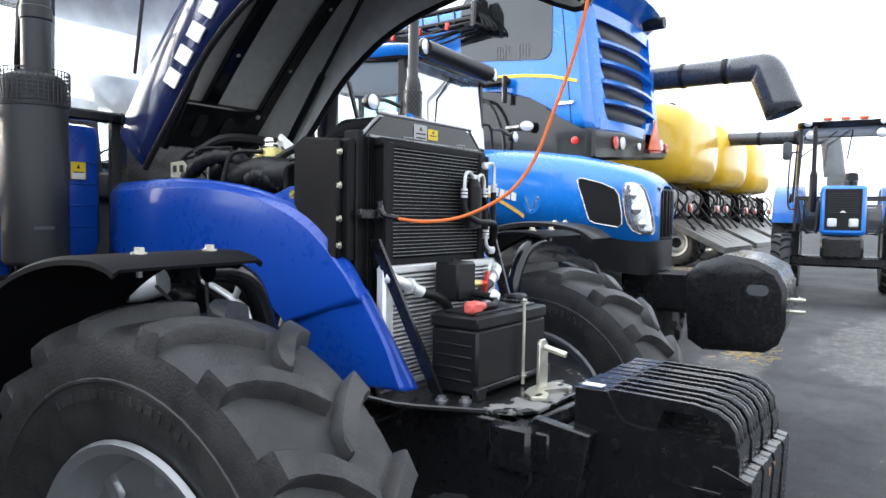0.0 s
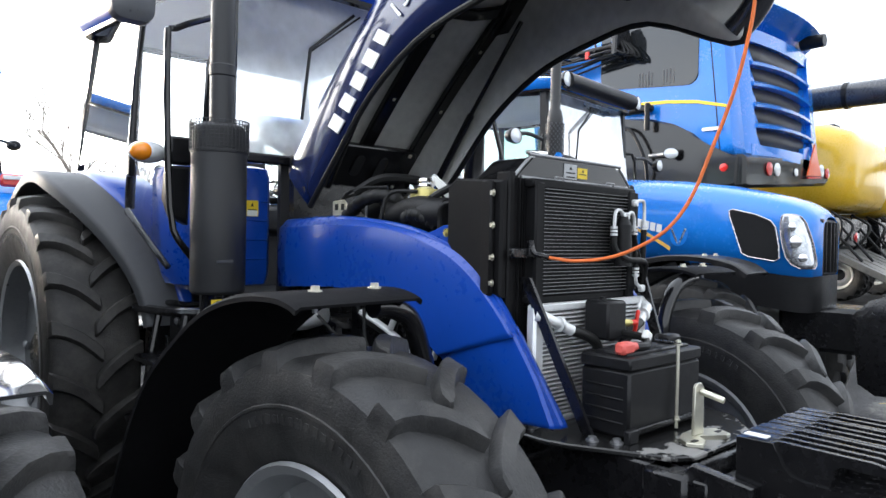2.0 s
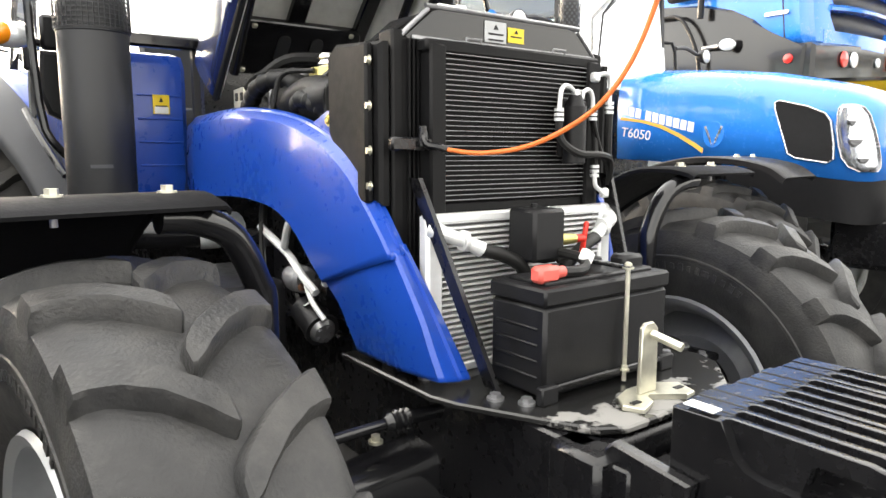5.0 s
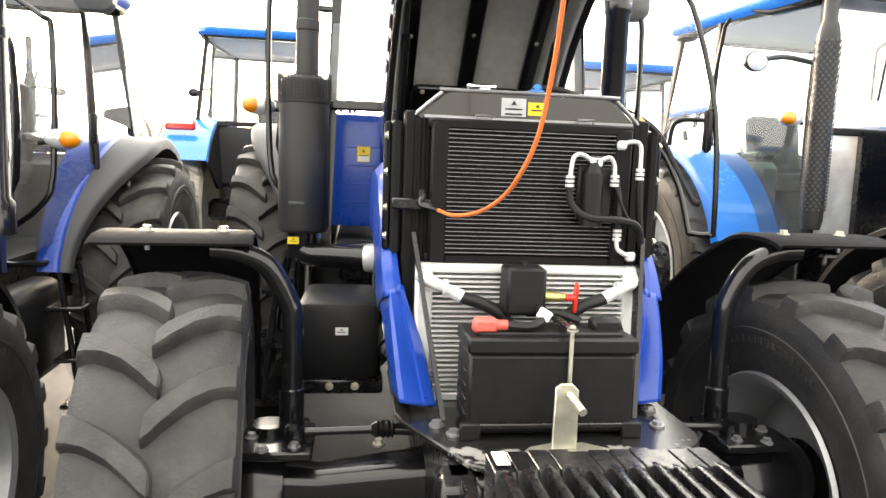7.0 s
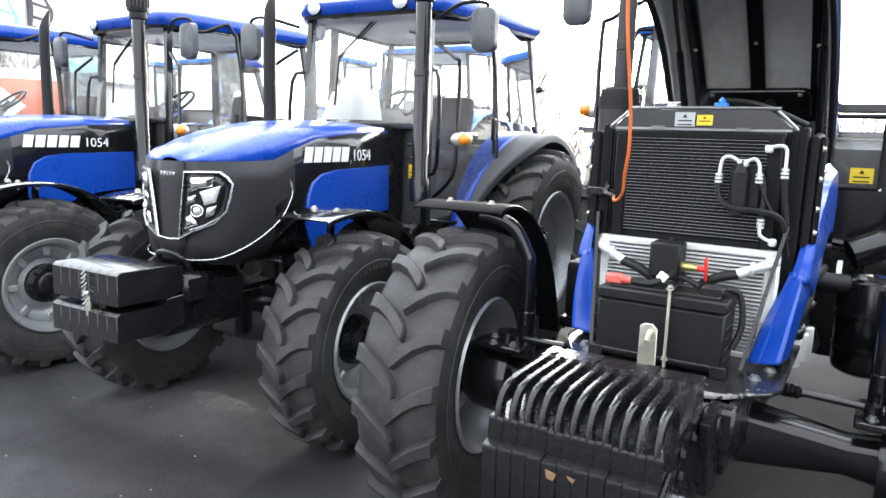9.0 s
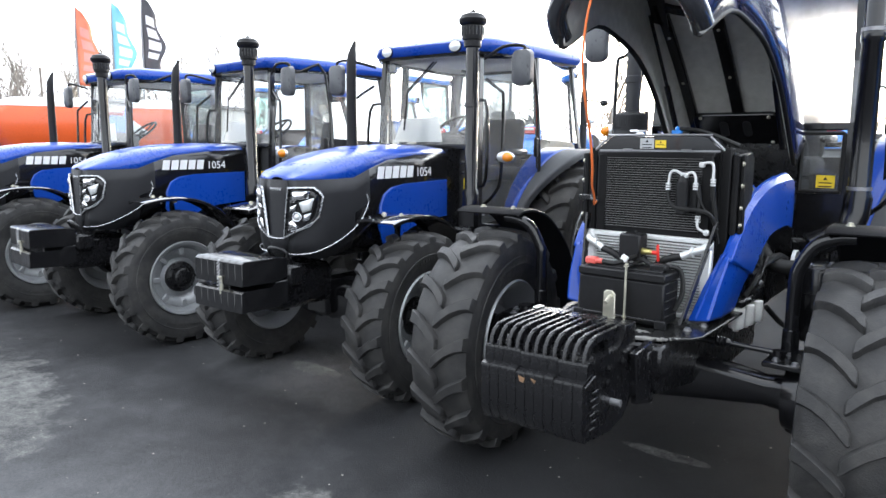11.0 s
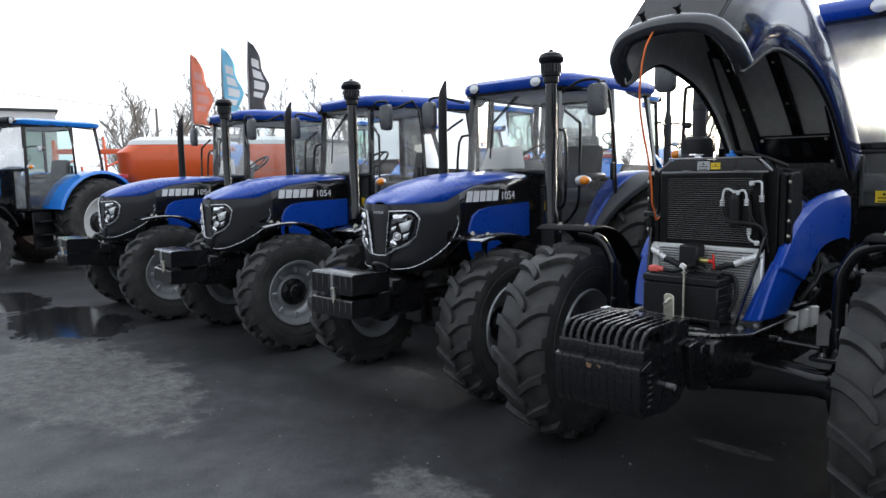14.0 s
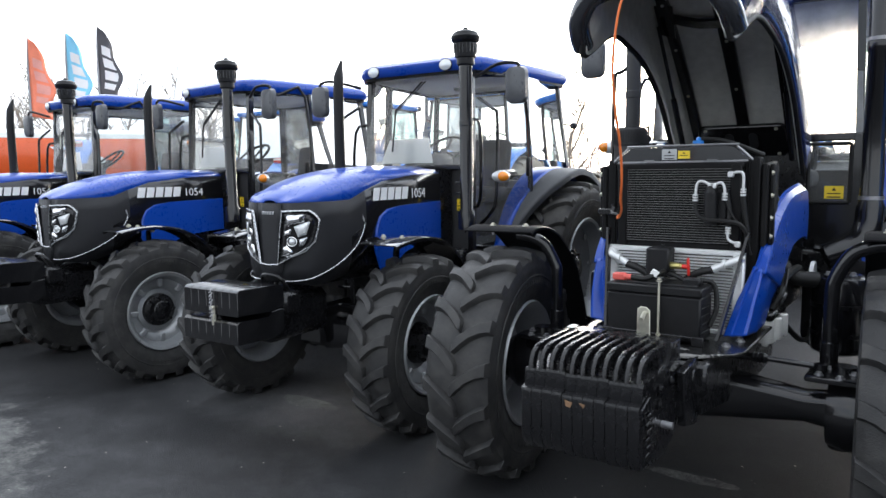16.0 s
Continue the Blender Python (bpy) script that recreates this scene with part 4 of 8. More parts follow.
def axle(root, half, y, z, r=0.075):
    bm = B()
    for sx in (-1, 1):
        secs = []
        for x, hh, w in ((0.06, 0.16, 0.20), (0.25, 0.13, 0.17), (half - 0.36, 0.085, 0.12), (half - 0.24, 0.10, 0.14)):
            secs.append([(sx * x, y + u, z + v) for u, v in round_rect(0, 0, w, hh * 1.6, 0.04, 3)])
        loft(bm, secs)
        lathe(bm, [(sx * (half - 0.27), 0.001), (sx * (half - 0.27), 0.15), (sx * (half - 0.20), 0.17), (sx * (half - 0.10), 0.16), (sx * (half - 0.03), 0.12), (sx * half, 0.1)], 24, (0, y, z))
        rod(bm, (sx * (half - 0.22), y - 0.01, z - 0.16), (sx * (half - 0.22), y - 0.01, z + 0.20), 0.05)
    box(bm, (0, y, z + 0.06), (0.24, 0.34, 0.30), 0.03)
    a = part("front_axle", bm, GLOSSBLACK, root)
    for sx in (-1, 1):
        bm = B()
        tube(bm, [(sx * 0.22, y - 0.08, z + 0.20), (sx * 0.36, y - 0.08, z + 0.205)], 0.017, 12, 1)
        lathe(bm, [(sx * 0.36, 0.012), (sx * 0.365, 0.026), (sx * 0.372, 0.020), (sx * 0.379, 0.027), (sx * 0.386, 0.020), (sx * 0.393, 0.027), (sx * 0.40, 0.020), (sx * 0.41, 0.024), (sx * 0.425, 0.015)], 14, (0, y - 0.08, z + 0.205))
        tube(bm, [(sx * 0.42, y - 0.08, z + 0.205), (sx * (half - 0.32), y - 0.08, z + 0.20)], 0.0125, 12, 1)
        part("tie_rod", bm, GLOSSBLACK, a)
        bm = B()
        box(bm, (sx * (half - 0.25), y - 0.06, z + 0.165), (0.20, 0.22, 0.026), 0.006)
        rod(bm, (sx * (half - 0.30), y - 0.09, z + 0.165), (sx * (half - 0.30), y - 0.09, z + 0.215), 0.026)
        part("knuckle_plate", bm, GLOSSBLACK, a)
    part("grease_nipple", bolt(B(), (-0.40, y, z + 0.125), "z", 0.012, 0.02), ZINC, a)
    for sx in (-1, 1):
        for dx, dy in ((-0.05, -0.1), (0.03, -0.12), (0.07, -0.03), (-0.02, 0.02)):
            part("axle_bolt", bolt(B(), (sx * (half - 0.25 + dx), y - 0.03 + dy, z + 0.175), "z", 0.012, 0.016), STEEL, a)
    return a


def worn_plate():
    """Black paint with pale dried mud in ragged patches towards the front edge."""
    m = mat("worn_black_plate", (0.012, 0.012, 0.012), 0.24, var=0.3, scale=12)
    n, l = m.node_tree.nodes, m.node_tree.links
    b = next(k for k in n if k.type == "BSDF_PRINCIPLED")
    tc, sep, ns, fine, mr, add, ramp, mix, rr = (n.new("ShaderNode" + k) for k in ("TexCoord", "SeparateXYZ", "TexNoise", "TexNoise", "MapRange", "Math", "ValToRGB", "MixRGB", "MapRange"))
    ns.inputs["Scale"].default_value, ns.inputs["Detail"].default_value, ns.inputs["Roughness"].default_value = 9.0, 8, 0.62
    fine.inputs["Scale"].default_value, fine.inputs["Detail"].default_value = 60.0, 4
    l.new(tc.outputs["Object"], sep.inputs[0])
    l.new(tc.outputs["Object"], ns.inputs["Vector"])
    l.new(tc.outputs["Object"], fine.inputs["Vector"])
    mr.inputs["From Min"].default_value, mr.inputs["From Max"].default_value = -0.26, -0.36
    mr.inputs["To Min"].default_value, mr.inputs["To Max"].default_value = -0.22, 0.045
    l.new(sep.outputs["Y"], mr.inputs["Value"])
    l.new(ns.outputs["Fac"], add.inputs[0])
    l.new(mr.outputs[0], add.inputs[1])
    ramp.color_ramp.elements[0].position, ramp.color_ramp.elements[1].position = 0.545, 0.585
    l.new(add.outputs[0], ramp.inputs[0])
    old = b.inputs["Base Color"].links[0].from_socket
    mix.inputs[2].default_value = (0.21, 0.205, 0.195, 1)
    l.new(ramp.outputs[0], mix.inputs[0])
    l.new(old, mix.inputs[1])
    l.new(mix.outputs[0], b.inputs["Base Color"])
    rr.inputs["To Min"].default_value, rr.inputs["To Max"].default_value = 0.22, 0.75
    l.new(ramp.outputs[0], rr.inputs["Value"])
    l.new(rr.outputs[0], b.inputs["Roughness"])
    return m


def open_tractor():
    root = thing("tractor", "deep-blue farm tractor with raised hood and bare black radiator", "tractor")
    AY = 0.08
    for sx in (-1, 1):
        knuckle = Matrix.Translation((sx * 0.69, AY, 0)) @ Euler((0, 0, radians(6.0 if sx < 0 else 3.0))).to_matrix().to_4x4() @ Matrix.Translation((-sx * 0.69, -AY, 0))
        w = wheel(root, "front", sx * 0.945, AY, M_WF)
        w.matrix_basis = knuckle @ w.matrix_basis
        wheel(root, "rear", -0.995 if sx < 0 else 0.935, 2.78, M_WR)
        up = 0.03 * (sx > 0)
        f = front_fender(root, sx, 0.755, 1.165, [(0.02, 1.350 + up), (0.05, 1.362 + up), (0.12, 1.372 + up), (0.26, 1.362 + up), (0.42, 1.316), (0.57, 1.228), (0.74, 1.09), (0.86, 0.92), (0.95, 0.74), (1.01, 0.60)], FENDERPL, (0.648, 0.11, 0.825), 0.012)
        f.matrix_basis = knuckle
    axle(root, 0.93, AY, 0.645)

    # chassis rail, bolster and plate that carry battery and coolers
    bm = B()
    for sx in (-1, 1):
        prism(bm, [(-0.46, 0.70), (-0.50, 0.76), (-0.50, 0.90), (-0.44, 0.915), (1.0, 0.915), (1.0, 0.60), (0.3, 0.58)], sx * 0.22, sx * 0.27, "x", 0.006)
    box(bm, (0, -0.42, 0.81), (0.44, 0.10, 0.20), 0.012)
    box(bm, (0, 0.25, 0.78), (0.40, 0.30, 0.22), 0.03)
    for sx in (-1, 1):
        box(bm, (sx * 0.25, -0.44, 0.85), (0.09, 0.13, 0.13), 0.012)
    part("front_frame", bm, IRON, root)
    bm = B()
    prism(bm, [(-0.37, 0.30), (-0.37, -0.10), (-0.35, -0.17), (-0.22, -0.43), (-0.16, -0.465), (0.16, -0.465), (0.24, -0.43), (0.36, -0.33), (0.385, -0.27), (0.385, 0.30)], 0.918, 0.934, "z", 0.004)
    part("carrier_plate", bm, worn_plate(), root, "black plate with worn muddy patches")
    for p in ((-0.27, -0.20), (-0.235, -0.26), (0.30, -0.22), (0.33, -0.10), (-0.31, 0.0)):
        part("plate_bolt", bolt(B(), (p[0], p[1], 0.934), "z", 0.013, 0.014), STEEL, root)

    # battery
    bm = B()
    box(bm, (0, -0.195, 1.040), (0.415, 0.172, 0.195), 0.008)
    bt = part("battery", bm, BLACK, root, "black starter battery with a red terminal cap")
    pieces("battery_rib", [(x, -0.195, 0.985 + i * 0.035) for x in (-0.209, 0.209) for i in range(4)], (0.006, 0.13, 0.006), BLACK, bt, 0.002)
    pieces("battery_foot", [(x, -0.285, 0.953) for x in (-0.20, 0.20)], (0.05, 0.022, 0.04), BLACK, bt, 0.004)
    bm = B()
    box(bm, (0, -0.195, 1.158), (0.422, 0.178, 0.038), 0.006)
    box(bm, (0, -0.195, 1.180), (0.36, 0.12, 0.012), 0.004)
    box(bm, (0.15, -0.20, 1.195), (0.075, 0.05, 0.035), 0.008)
    part("battery_lid", bm, BLACK, bt)
    bm = B()
    box(bm, (-0.165, -0.235, 1.200), (0.062, 0.038, 0.036), 0.008)
    rod(bm, (-0.14, -0.235, 1.200), (-0.11, -0.235, 1.200), 0.013)
    part("terminal_cap", bm, PALERED, bt, "pale red terminal cap")
    bm = B()
    tube(bm, [(-0.12, -0.235, 1.200), (-0.05, -0.238, 1.198), (-0.01, -0.20, 1.215), (0.0, -0.12, 1.22)], 0.012, 8, 5)
    tube(bm, [(0.15, -0.17, 1.20), (0.215, -0.12, 1.18), (0.235, -0.13, 1.08), (0.215, -0.16, 1.0)], 0.011, 8, 5)
    tube(bm, [(0.0, -0.11, 1.20), (0.04, -0.13, 1.21), (0.10, -0.16, 1.195)], 0.010, 8, 5)
    part("battery_cable", bm, HOSE, bt)
    bm = B()
    box(bm, (-0.012, -0.215, 1.222), (0.032, 0.02, 0.028), 0.003, (0, 30, 0))
    part("cable_tag", bm, PAPER, bt)
    bm = B()
    box(bm, (0, -0.288, 0.965), (0.40, 0.012, 0.014), 0.003)
    part("battery_clamp", bm, IRON, bt)
    bm = B()
    rod(bm, (0.035, -0.296, 0.94), (0.035, -0.296, 1.215), 0.0055, n=8)
    bolt(bm, (0.035, -0.296, 1.20), "z", 0.009, 0.012)
    bolt(bm, (0.035, -0.296, 0.965), "z", 0.008, 0.012)
    part("clamp_rod", bm, ZINC, bt)
    bm = B()
    box(bm, (0.035, -0.22, 1.203), (0.020, 0.17, 0.008), 0.002)
    part("clamp_strap", bm, IRON, bt)

    # hitch latch in bare zinc
    bm = B()
    prism(bm, [(-0.030, -0.425), (-0.085, -0.445), (-0.105, -0.405), (-0.075, -0.365), (-0.020, -0.345), (0.060, -0.345), (0.115, -0.385), (0.095, -0.440), (0.060, -0.445), (-0.005, -0.395), (-0.020, -0.400)], 0.934, 0.946, "z", 0.002)
    prism(bm, [(-0.028, 0.946), (0.030, 0.946), (0.028, 1.085), (0.012, 1.10), (-0.014, 1.10), (-0.026, 1.09)], -0.388, -0.378, "y", 0.002)
    rod(bm, (0.006, -0.388, 1.075), (0.016, -0.456, 1.058), 0.0095, n=10)
    hl = part("hitch_latch", bm, ZINC, root, "dull zinc latch bracket with a pin")
    pieces("latch_slot", [(-0.072, -0.412, 0.9465), (0.082, -0.408, 0.9465)], (0.026, 0.012, 0.003), HOSE, hl)

    # switch box, red isolator key and their bracket
    bm = B()
    box(bm, (-0.035, -0.075, 1.262), (0.105, 0.095, 0.125), 0.008)
    box(bm, (0.0, -0.07, 1.205), (0.06, 0.05, 0.03), 0.006)
    rod(bm, (-0.03, -0.06, 1.324), (-0.03, -0.06, 1.334), 0.008)
    sb = part("relay_box", bm, BLACK, root)
    bm = B()
    rod(bm, (0.015, -0.085, 1.245), (0.075, -0.10, 1.245), 0.017, 0.012)
    part("isolator_body", bm, BRASS, sb)
    bm = B()
    rod(bm, (0.075, -0.10, 1.245), (0.10, -0.105, 1.245), 0.010)
    box(bm, (0.102, -0.105, 1.245), (0.012, 0.014, 0.085), 0.004, (10, 0, 0))
    part("isolator_key", bm, RED, sb, "red battery isolator key")

    # condenser
    bm = B()
    for z in (0.945, 1.305):
        box(bm, (0, 0.005, z), (0.56, 0.035, 0.022), 0.004)
    for x in (-0.292, 0.292):
        box(bm, (x, 0.005, 1.12), (0.048, 0.038, 0.395), 0.008)
    co = part("condenser", bm, ALU, root, "bare aluminium condenser")
    pieces("condenser_tube", [(0, 0.0, 0.965 + i * 0.0138) for i in range(25)], (0.54, 0.020, 0.0055), ALU, co)
    bm = B()
    box(bm, (0, 0.018, 1.12), (0.54, 0.006, 0.36), 0)
    part("condenser_core", bm, mat("fin_core", (0.17, 0.17, 0.17), 0.6, metal=0.4, var=0.2, scale=60), co)
    for sx in (-1, 1):
        bm = B()
        tube(bm, [(sx * 0.30, -0.01, 1.285), (sx * 0.285, -0.035, 1.275), (sx * 0.235, -0.05, 1.255), (sx * 0.195, -0.06, 1.235)], [0.022, 0.018, 0.015, 0.019], 10, 4)
        lathe(bm, [(0, 0.012), (0, 0.024), (0.012, 0.024), (0.012, 0.012)], 12, (sx * 0.24 - 0.006, -0.048, 1.258))
        part("hose_fitting", bm, ALU, co, "bright aluminium hose end")
        bm = B()
        if sx < 0:
            tube(bm, [(-0.20, -0.06, 1.236), (-0.13, -0.07, 1.215), (-0.075, -0.075, 1.175), (-0.06, -0.06, 1.08)], 0.017, 10, 6)
        else:
            tube(bm, [(0.20, -0.06, 1.236), (0.13, -0.075, 1.215), (0.07, -0.07, 1.16), (0.06, -0.05, 1.05)], 0.017, 10, 6)
        part("condenser_hose", bm, HOSE, co)

    # radiator and its black frame
    bm = B()
    box(bm, (0, 0.085, 1.33), (0.66, 0.03, 0.77), 0.004)
    rd = part("radiator", bm, RADBLACK, root, "black radiator with fine fins")
    pieces("radiator_side", [(-0.258, 0.045, 1.50), (0.262, 0.045, 1.50)], (0.047, 0.05, 0.40), RADBLACK, rd, 0.006)
    pieces("radiator_rail", [(0, 0.05, 1.695), (0, 0.06, 1.325)], (0.58, 0.05, 0.03), RADBLACK, rd, 0.006)
    pieces("radiator_post", [(x, 0.10, 1.33) for x in (-0.335, 0.335)], (0.035, 0.06, 0.80), RADBLACK, rd, 0.006)
    pieces("side_fin", [(x, 0.066, 1.33) for x in (-0.312, -0.300, -0.288, 0.295, 0.307)], (0.005, 0.012, 0.76), RADBLACK, rd)
    pieces("radiator_fin", [(0, 0.030, 1.344 + i * 0.0116) for i in range(30)], (0.475, 0.010, 0.0015), FIN, rd)
    bm = B()
    box(bm, (0, 0.055, 1.51), (0.475, 0.02, 0.36), 0)
    part("radiator_core", bm, RADBLACK, rd)
    bm = B()
    secs = []
    for y, k in ((0.07, 0.97), (0.085, 1.0), (0.235, 1.0), (0.25, 0.97)):
        secs.append([(u * k, y, 1.745 + (v - 1.745) * k) for u, v in ((-0.315, 1.705), (-0.325, 1.716), (-0.25, 1.778), (-0.23, 1.785), (0.22, 1.785), (0.25, 1.775), (0.315, 1.716), (0.305, 1.705))])
    loft(bm, secs)
    tk = part("radiator_tank", bm, GLOSSBLACK, rd)
    bm = B()
    tube(bm, [(-0.325, 0.075, 1.718), (-0.25, 0.075, 1.783), (-0.22, 0.075, 1.790), (0.22, 0.075, 1.790), (0.25, 0.075, 1.781), (0.318, 0.075, 1.718)], 0.006, 8, 2)
    part("tank_trim", bm, STEEL, tk)
    bm = B()
    rod(bm, (-0.12, 0.15, 1.785), (-0.12, 0.15, 1.805), 0.022, n=16)
    box(bm, (-0.13, 0.15, 1.812), (0.085, 0.035, 0.012), 0.004)
    part("radiator_cap", bm, CHROME, tk)
    bm = B()
    rod(bm, (0.045, 0.20, 1.785), (0.045, 0.20, 1.815), 0.026, n=14)
    rod(bm, (0.045, 0.20, 1.815), (0.055, 0.20, 1.828), 0.014, n=10)
    part("sensor_cap", bm, CYAN, tk, "bright blue cap")
    bm = B()
    tube(bm, [(0.06, 0.20, 1.822), (0.14, 0.2, 1.815), (0.22, 0.22, 1.79), (0.33, 0.25, 1.74)], 0.011, 8, 4)
    part("overflow_hose", bm, HOSE, tk)
    label_plate("warning_label", tk, (0.018, 0.068, 1.748), (0.054, 0.036), "-y", YELLOW, 1)
    label_plate("notice_label", tk, (-0.050, 0.068, 1.750), (0.070, 0.050), "-y", mat("grey_notice", (0.45, 0.46, 0.47), 0.5), 2)
    bm = B()
    box(bm, (0, 0.07, 1.715), (0.60, 0.012, 0.010), 0.002)
    for x in (-0.16, 0.13):
        tube(bm, [(x, 0.05, 1.700), (x, 0.045, 1.722), (x + 0.045, 0.045, 1.722), (x + 0.045, 0.05, 1.700)], 0.0035, 6, 1)
    part("core_clip", bm, STEEL, rd)

    # shroud behind the coolers
    bm = B()
    box(bm, (0, 0.20, 1.40), (0.70, 0.12, 0.62), 0.02)
    fs = part("fan_shroud", bm, RADBLACK, root)
    for sx in (-1, 1):
        bm = B()
        prism(bm, [(0.07, 1.70), (0.28, 1.715), (0.32, 1.69), (0.32, 1.50), (0.20, 1.36), (0.07, 1.335)], sx * 0.355, sx * 0.385, "x", 0.008)
        part("shroud_side", bm, RADBLACK, fs)
        bm = B()
        box(bm, (sx * 0.395, 0.12, 1.52), (0.022, 0.045, 0.36), 0.006)
        part("shroud_rail", bm, RADBLACK, fs)
    for sx in (-1, 1):
        for z in (1.38, 1.46, 1.56, 1.66):
            part("shroud_bolt", bolt(B(), (sx * 0.395, 0.10, z), "x" if sx > 0 else "-x", 0.008, 0.010), ZINC, root)

    # receiver drier with its lines
    bm = B()
    rod(bm, (0.165, -0.005, 1.43), (0.165, -0.005, 1.575), 0.030, n=18)
    rod(bm, (0.165, -0.005, 1.575), (0.165, -0.005, 1.605), 0.026, 0.016, n=18)
    box(bm, (0.18, 0.02, 1.52), (0.10, 0.02, 0.15), 0.006)
    dr = part("receiver_drier", bm, BLACK, root)
    for pts, c in (([(0.165, -0.01, 1.605), (0.13, -0.012, 1.625), (0.105, -0.012, 1.615), (0.098, -0.012, 1.56)], (0.098, -0.012, 1.56)), ([(0.175, -0.01, 1.605), (0.205, -0.012, 1.62), (0.222, -0.012, 1.60), (0.225, -0.012, 1.555)], (0.225, -0.012, 1.565)), ([(0.245, 0.0, 1.655), (0.27, -0.005, 1.665), (0.297, -0.005, 1.655), (0.30, -0.005, 1.58)], (0.30, -0.005, 1.585)), ([(0.243, -0.01, 1.41), (0.243, -0.012, 1.375), (0.255, -0.012, 1.36), (0.285, -0.01, 1.347)], (0.243, -0.01, 1.415))):
        bm = tube(B(), pts, 0.0062, 8, 4)
        e = Vector(pts[0] if c[2] > 1.5 else pts[-1])
        box(bm, e, (0.026, 0.02, 0.026), 0.005)
        for k in range(3):
            lathe(bm, [(0, 0.006), (0, 0.0125), (0.008, 0.0125), (0.008, 0.006)], 10, (c[0], c[1], c[2] - 0.012 * k), "z")
        part("air_line", bm, ALU, dr, "bright aluminium pipe end")
    for pts, r in (([(0.098, -0.012, 1.55), (0.105, -0.015, 1.49), (0.15, -0.035, 1.455), (0.24, -0.035, 1.45), (0.30, -0.015, 1.43), (0.325, 0.01, 1.36)], 0.010), ([(0.225, -0.012, 1.55), (0.26, -0.01, 1.47), (0.31, 0.0, 1.40), (0.335, 0.02, 1.30)], 0.006), ([(0.30, -0.005, 1.57), (0.305, 0.0, 1.50), (0.32, 0.01, 1.40)], 0.011), ([(0.243, -0.01, 1.42), (0.245, -0.005, 1.50), (0.235, 0.0, 1.56)], 0.009)):
        part("drier_hose", tube(B(), pts, r, 8, 5), HOSE, dr)

    # hood catch and the orange cord
    bm = B()
    box(bm, (-0.33, 0.03, 1.475), (0.11, 0.02, 0.030), 0.004)
    tube(bm, [(-0.30, 0.02, 1.50), (-0.305, 0.005, 1.475), (-0.28, -0.01, 1.468), (-0.255, -0.015, 1.46)], 0.009, 8, 4)
    rod(bm, (-0.305, 0.02, 1.47), (-0.305, 0.02, 1.515), 0.010)
    part("hood_catch", bm, IRON, root)
    bm = B()
    tube(bm, [(-0.262, -0.02, 1.462), (-0.235, -0.10, 1.455), (-0.19, -0.19, 1.468), (-0.15, -0.27, 1.505), (-0.125, -0.345, 1.56), (-0.10, -0.40, 1.65), (-0.09, -0.45, 1.78), (-0.09, -0.505, 1.92), (-0.09, -0.54, 2.05), (-0.08, -0.555, 2.18), (-0.065, -0.54, 2.32), (-0.05, -0.48, 2.42)], 0.0052, 8, 6)
    part("release_cord", bm, ORANGE, root, "orange plastic-coated cord")

    # blue side cowls
    for sx in (-1, 1):
        rear = 1.40 if sx < 0 else 1.05
        # front rim y, z, x; crease y, z, x; lower edge y, z
        run = [(rear, 1.587, 0.366, rear, 1.552, 0.408, rear, 1.285), (0.96, 1.598, 0.366, 0.94, 1.566, 0.409, 0.93, 1.312), (0.578, 1.566, 0.368, 0.58, 1.543, 0.409, 0.67, 1.302), (0.328, 1.506, 0.371, 0.345, 1.486, 0.409, 0.54, 1.272), (0.189, 1.436, 0.371, 0.203, 1.417, 0.408, 0.46, 1.228), (0.086, 1.336, 0.365, 0.086, 1.317, 0.406, 0.392, 1.172), (0.018, 1.232, 0.348, 0.006, 1.222, 0.400, 0.33, 1.120), (-0.036, 1.100, 0.304, -0.068, 1.102, 0.388, 0.285, 1.070), (-0.075, 1.02, 0.284, -0.098, 1.03, 0.380, 0.252, 1.015), (-0.108, 0.952, 0.268, -0.122, 0.965, 0.370, 0.222, 0.955)]
        upper, lower = [], []
        for i, (ry, rz, rx, cy, cz, cx, ly, lz) in enumerate(refine(run, 6)):
            def q(k, x):
                return (sx * x, cy + (ly - cy) * k, cz + (lz - cz) * k)

            def rim(x0, x1):
                w = x1 - x0
                return [(sx * (x0 - 0.006), ry + 0.014, rz - 0.006), (sx * x0, ry, rz), (sx * (x0 + w * 0.30), ry * 0.75 + cy * 0.25 - 0.003, rz * 0.75 + cz * 0.25 + 0.002), (sx * (x0 + w * 0.36), ry * 0.7 + cy * 0.3 + 0.003, rz * 0.7 + cz * 0.3 - 0.003), (sx * (x1 - w * 0.12), cy, cz)]
            if i <= 36:
                upper.append(rim(rx, cx) + [q(0.02, cx), q(0.10, cx + 0.003), q(0.45, cx + 0.008), q(0.8, cx + 0.007), q(1.0, cx + 0.005), q(0.985, cx - 0.010)])
            if i >= 35:
                c = cx - 0.009
                lower.append(rim(rx - 0.006, c - 0.006) + [q(0.02, c - 0.004), q(0.17, c + 0.004), q(0.34, c + 0.012), q(0.38, c + 0.0125), q(0.7, c + 0.009), q(1.0, c + 0.004), q(0.985, c - 0.010)])
        cw = part("side_cowl", loft(B(), upper, False, False), BLUE, root, "glossy deep-blue cowl", 26, 0.005)
        part("lower_panel", loft(B(), lower, False, False), BLUE, cw, "", 22, 0.005)
        bm = B()
        prism(bm, [(0.43, 1.53), (0.26, 1.475), (0.295, 1.540), (0.312, 1.560), (0.340, 1.560)], sx * 0.370, sx * 0.378, "x", 0.002)
        part("cowl_tab", bm, BLUE, cw)
        bm = B()
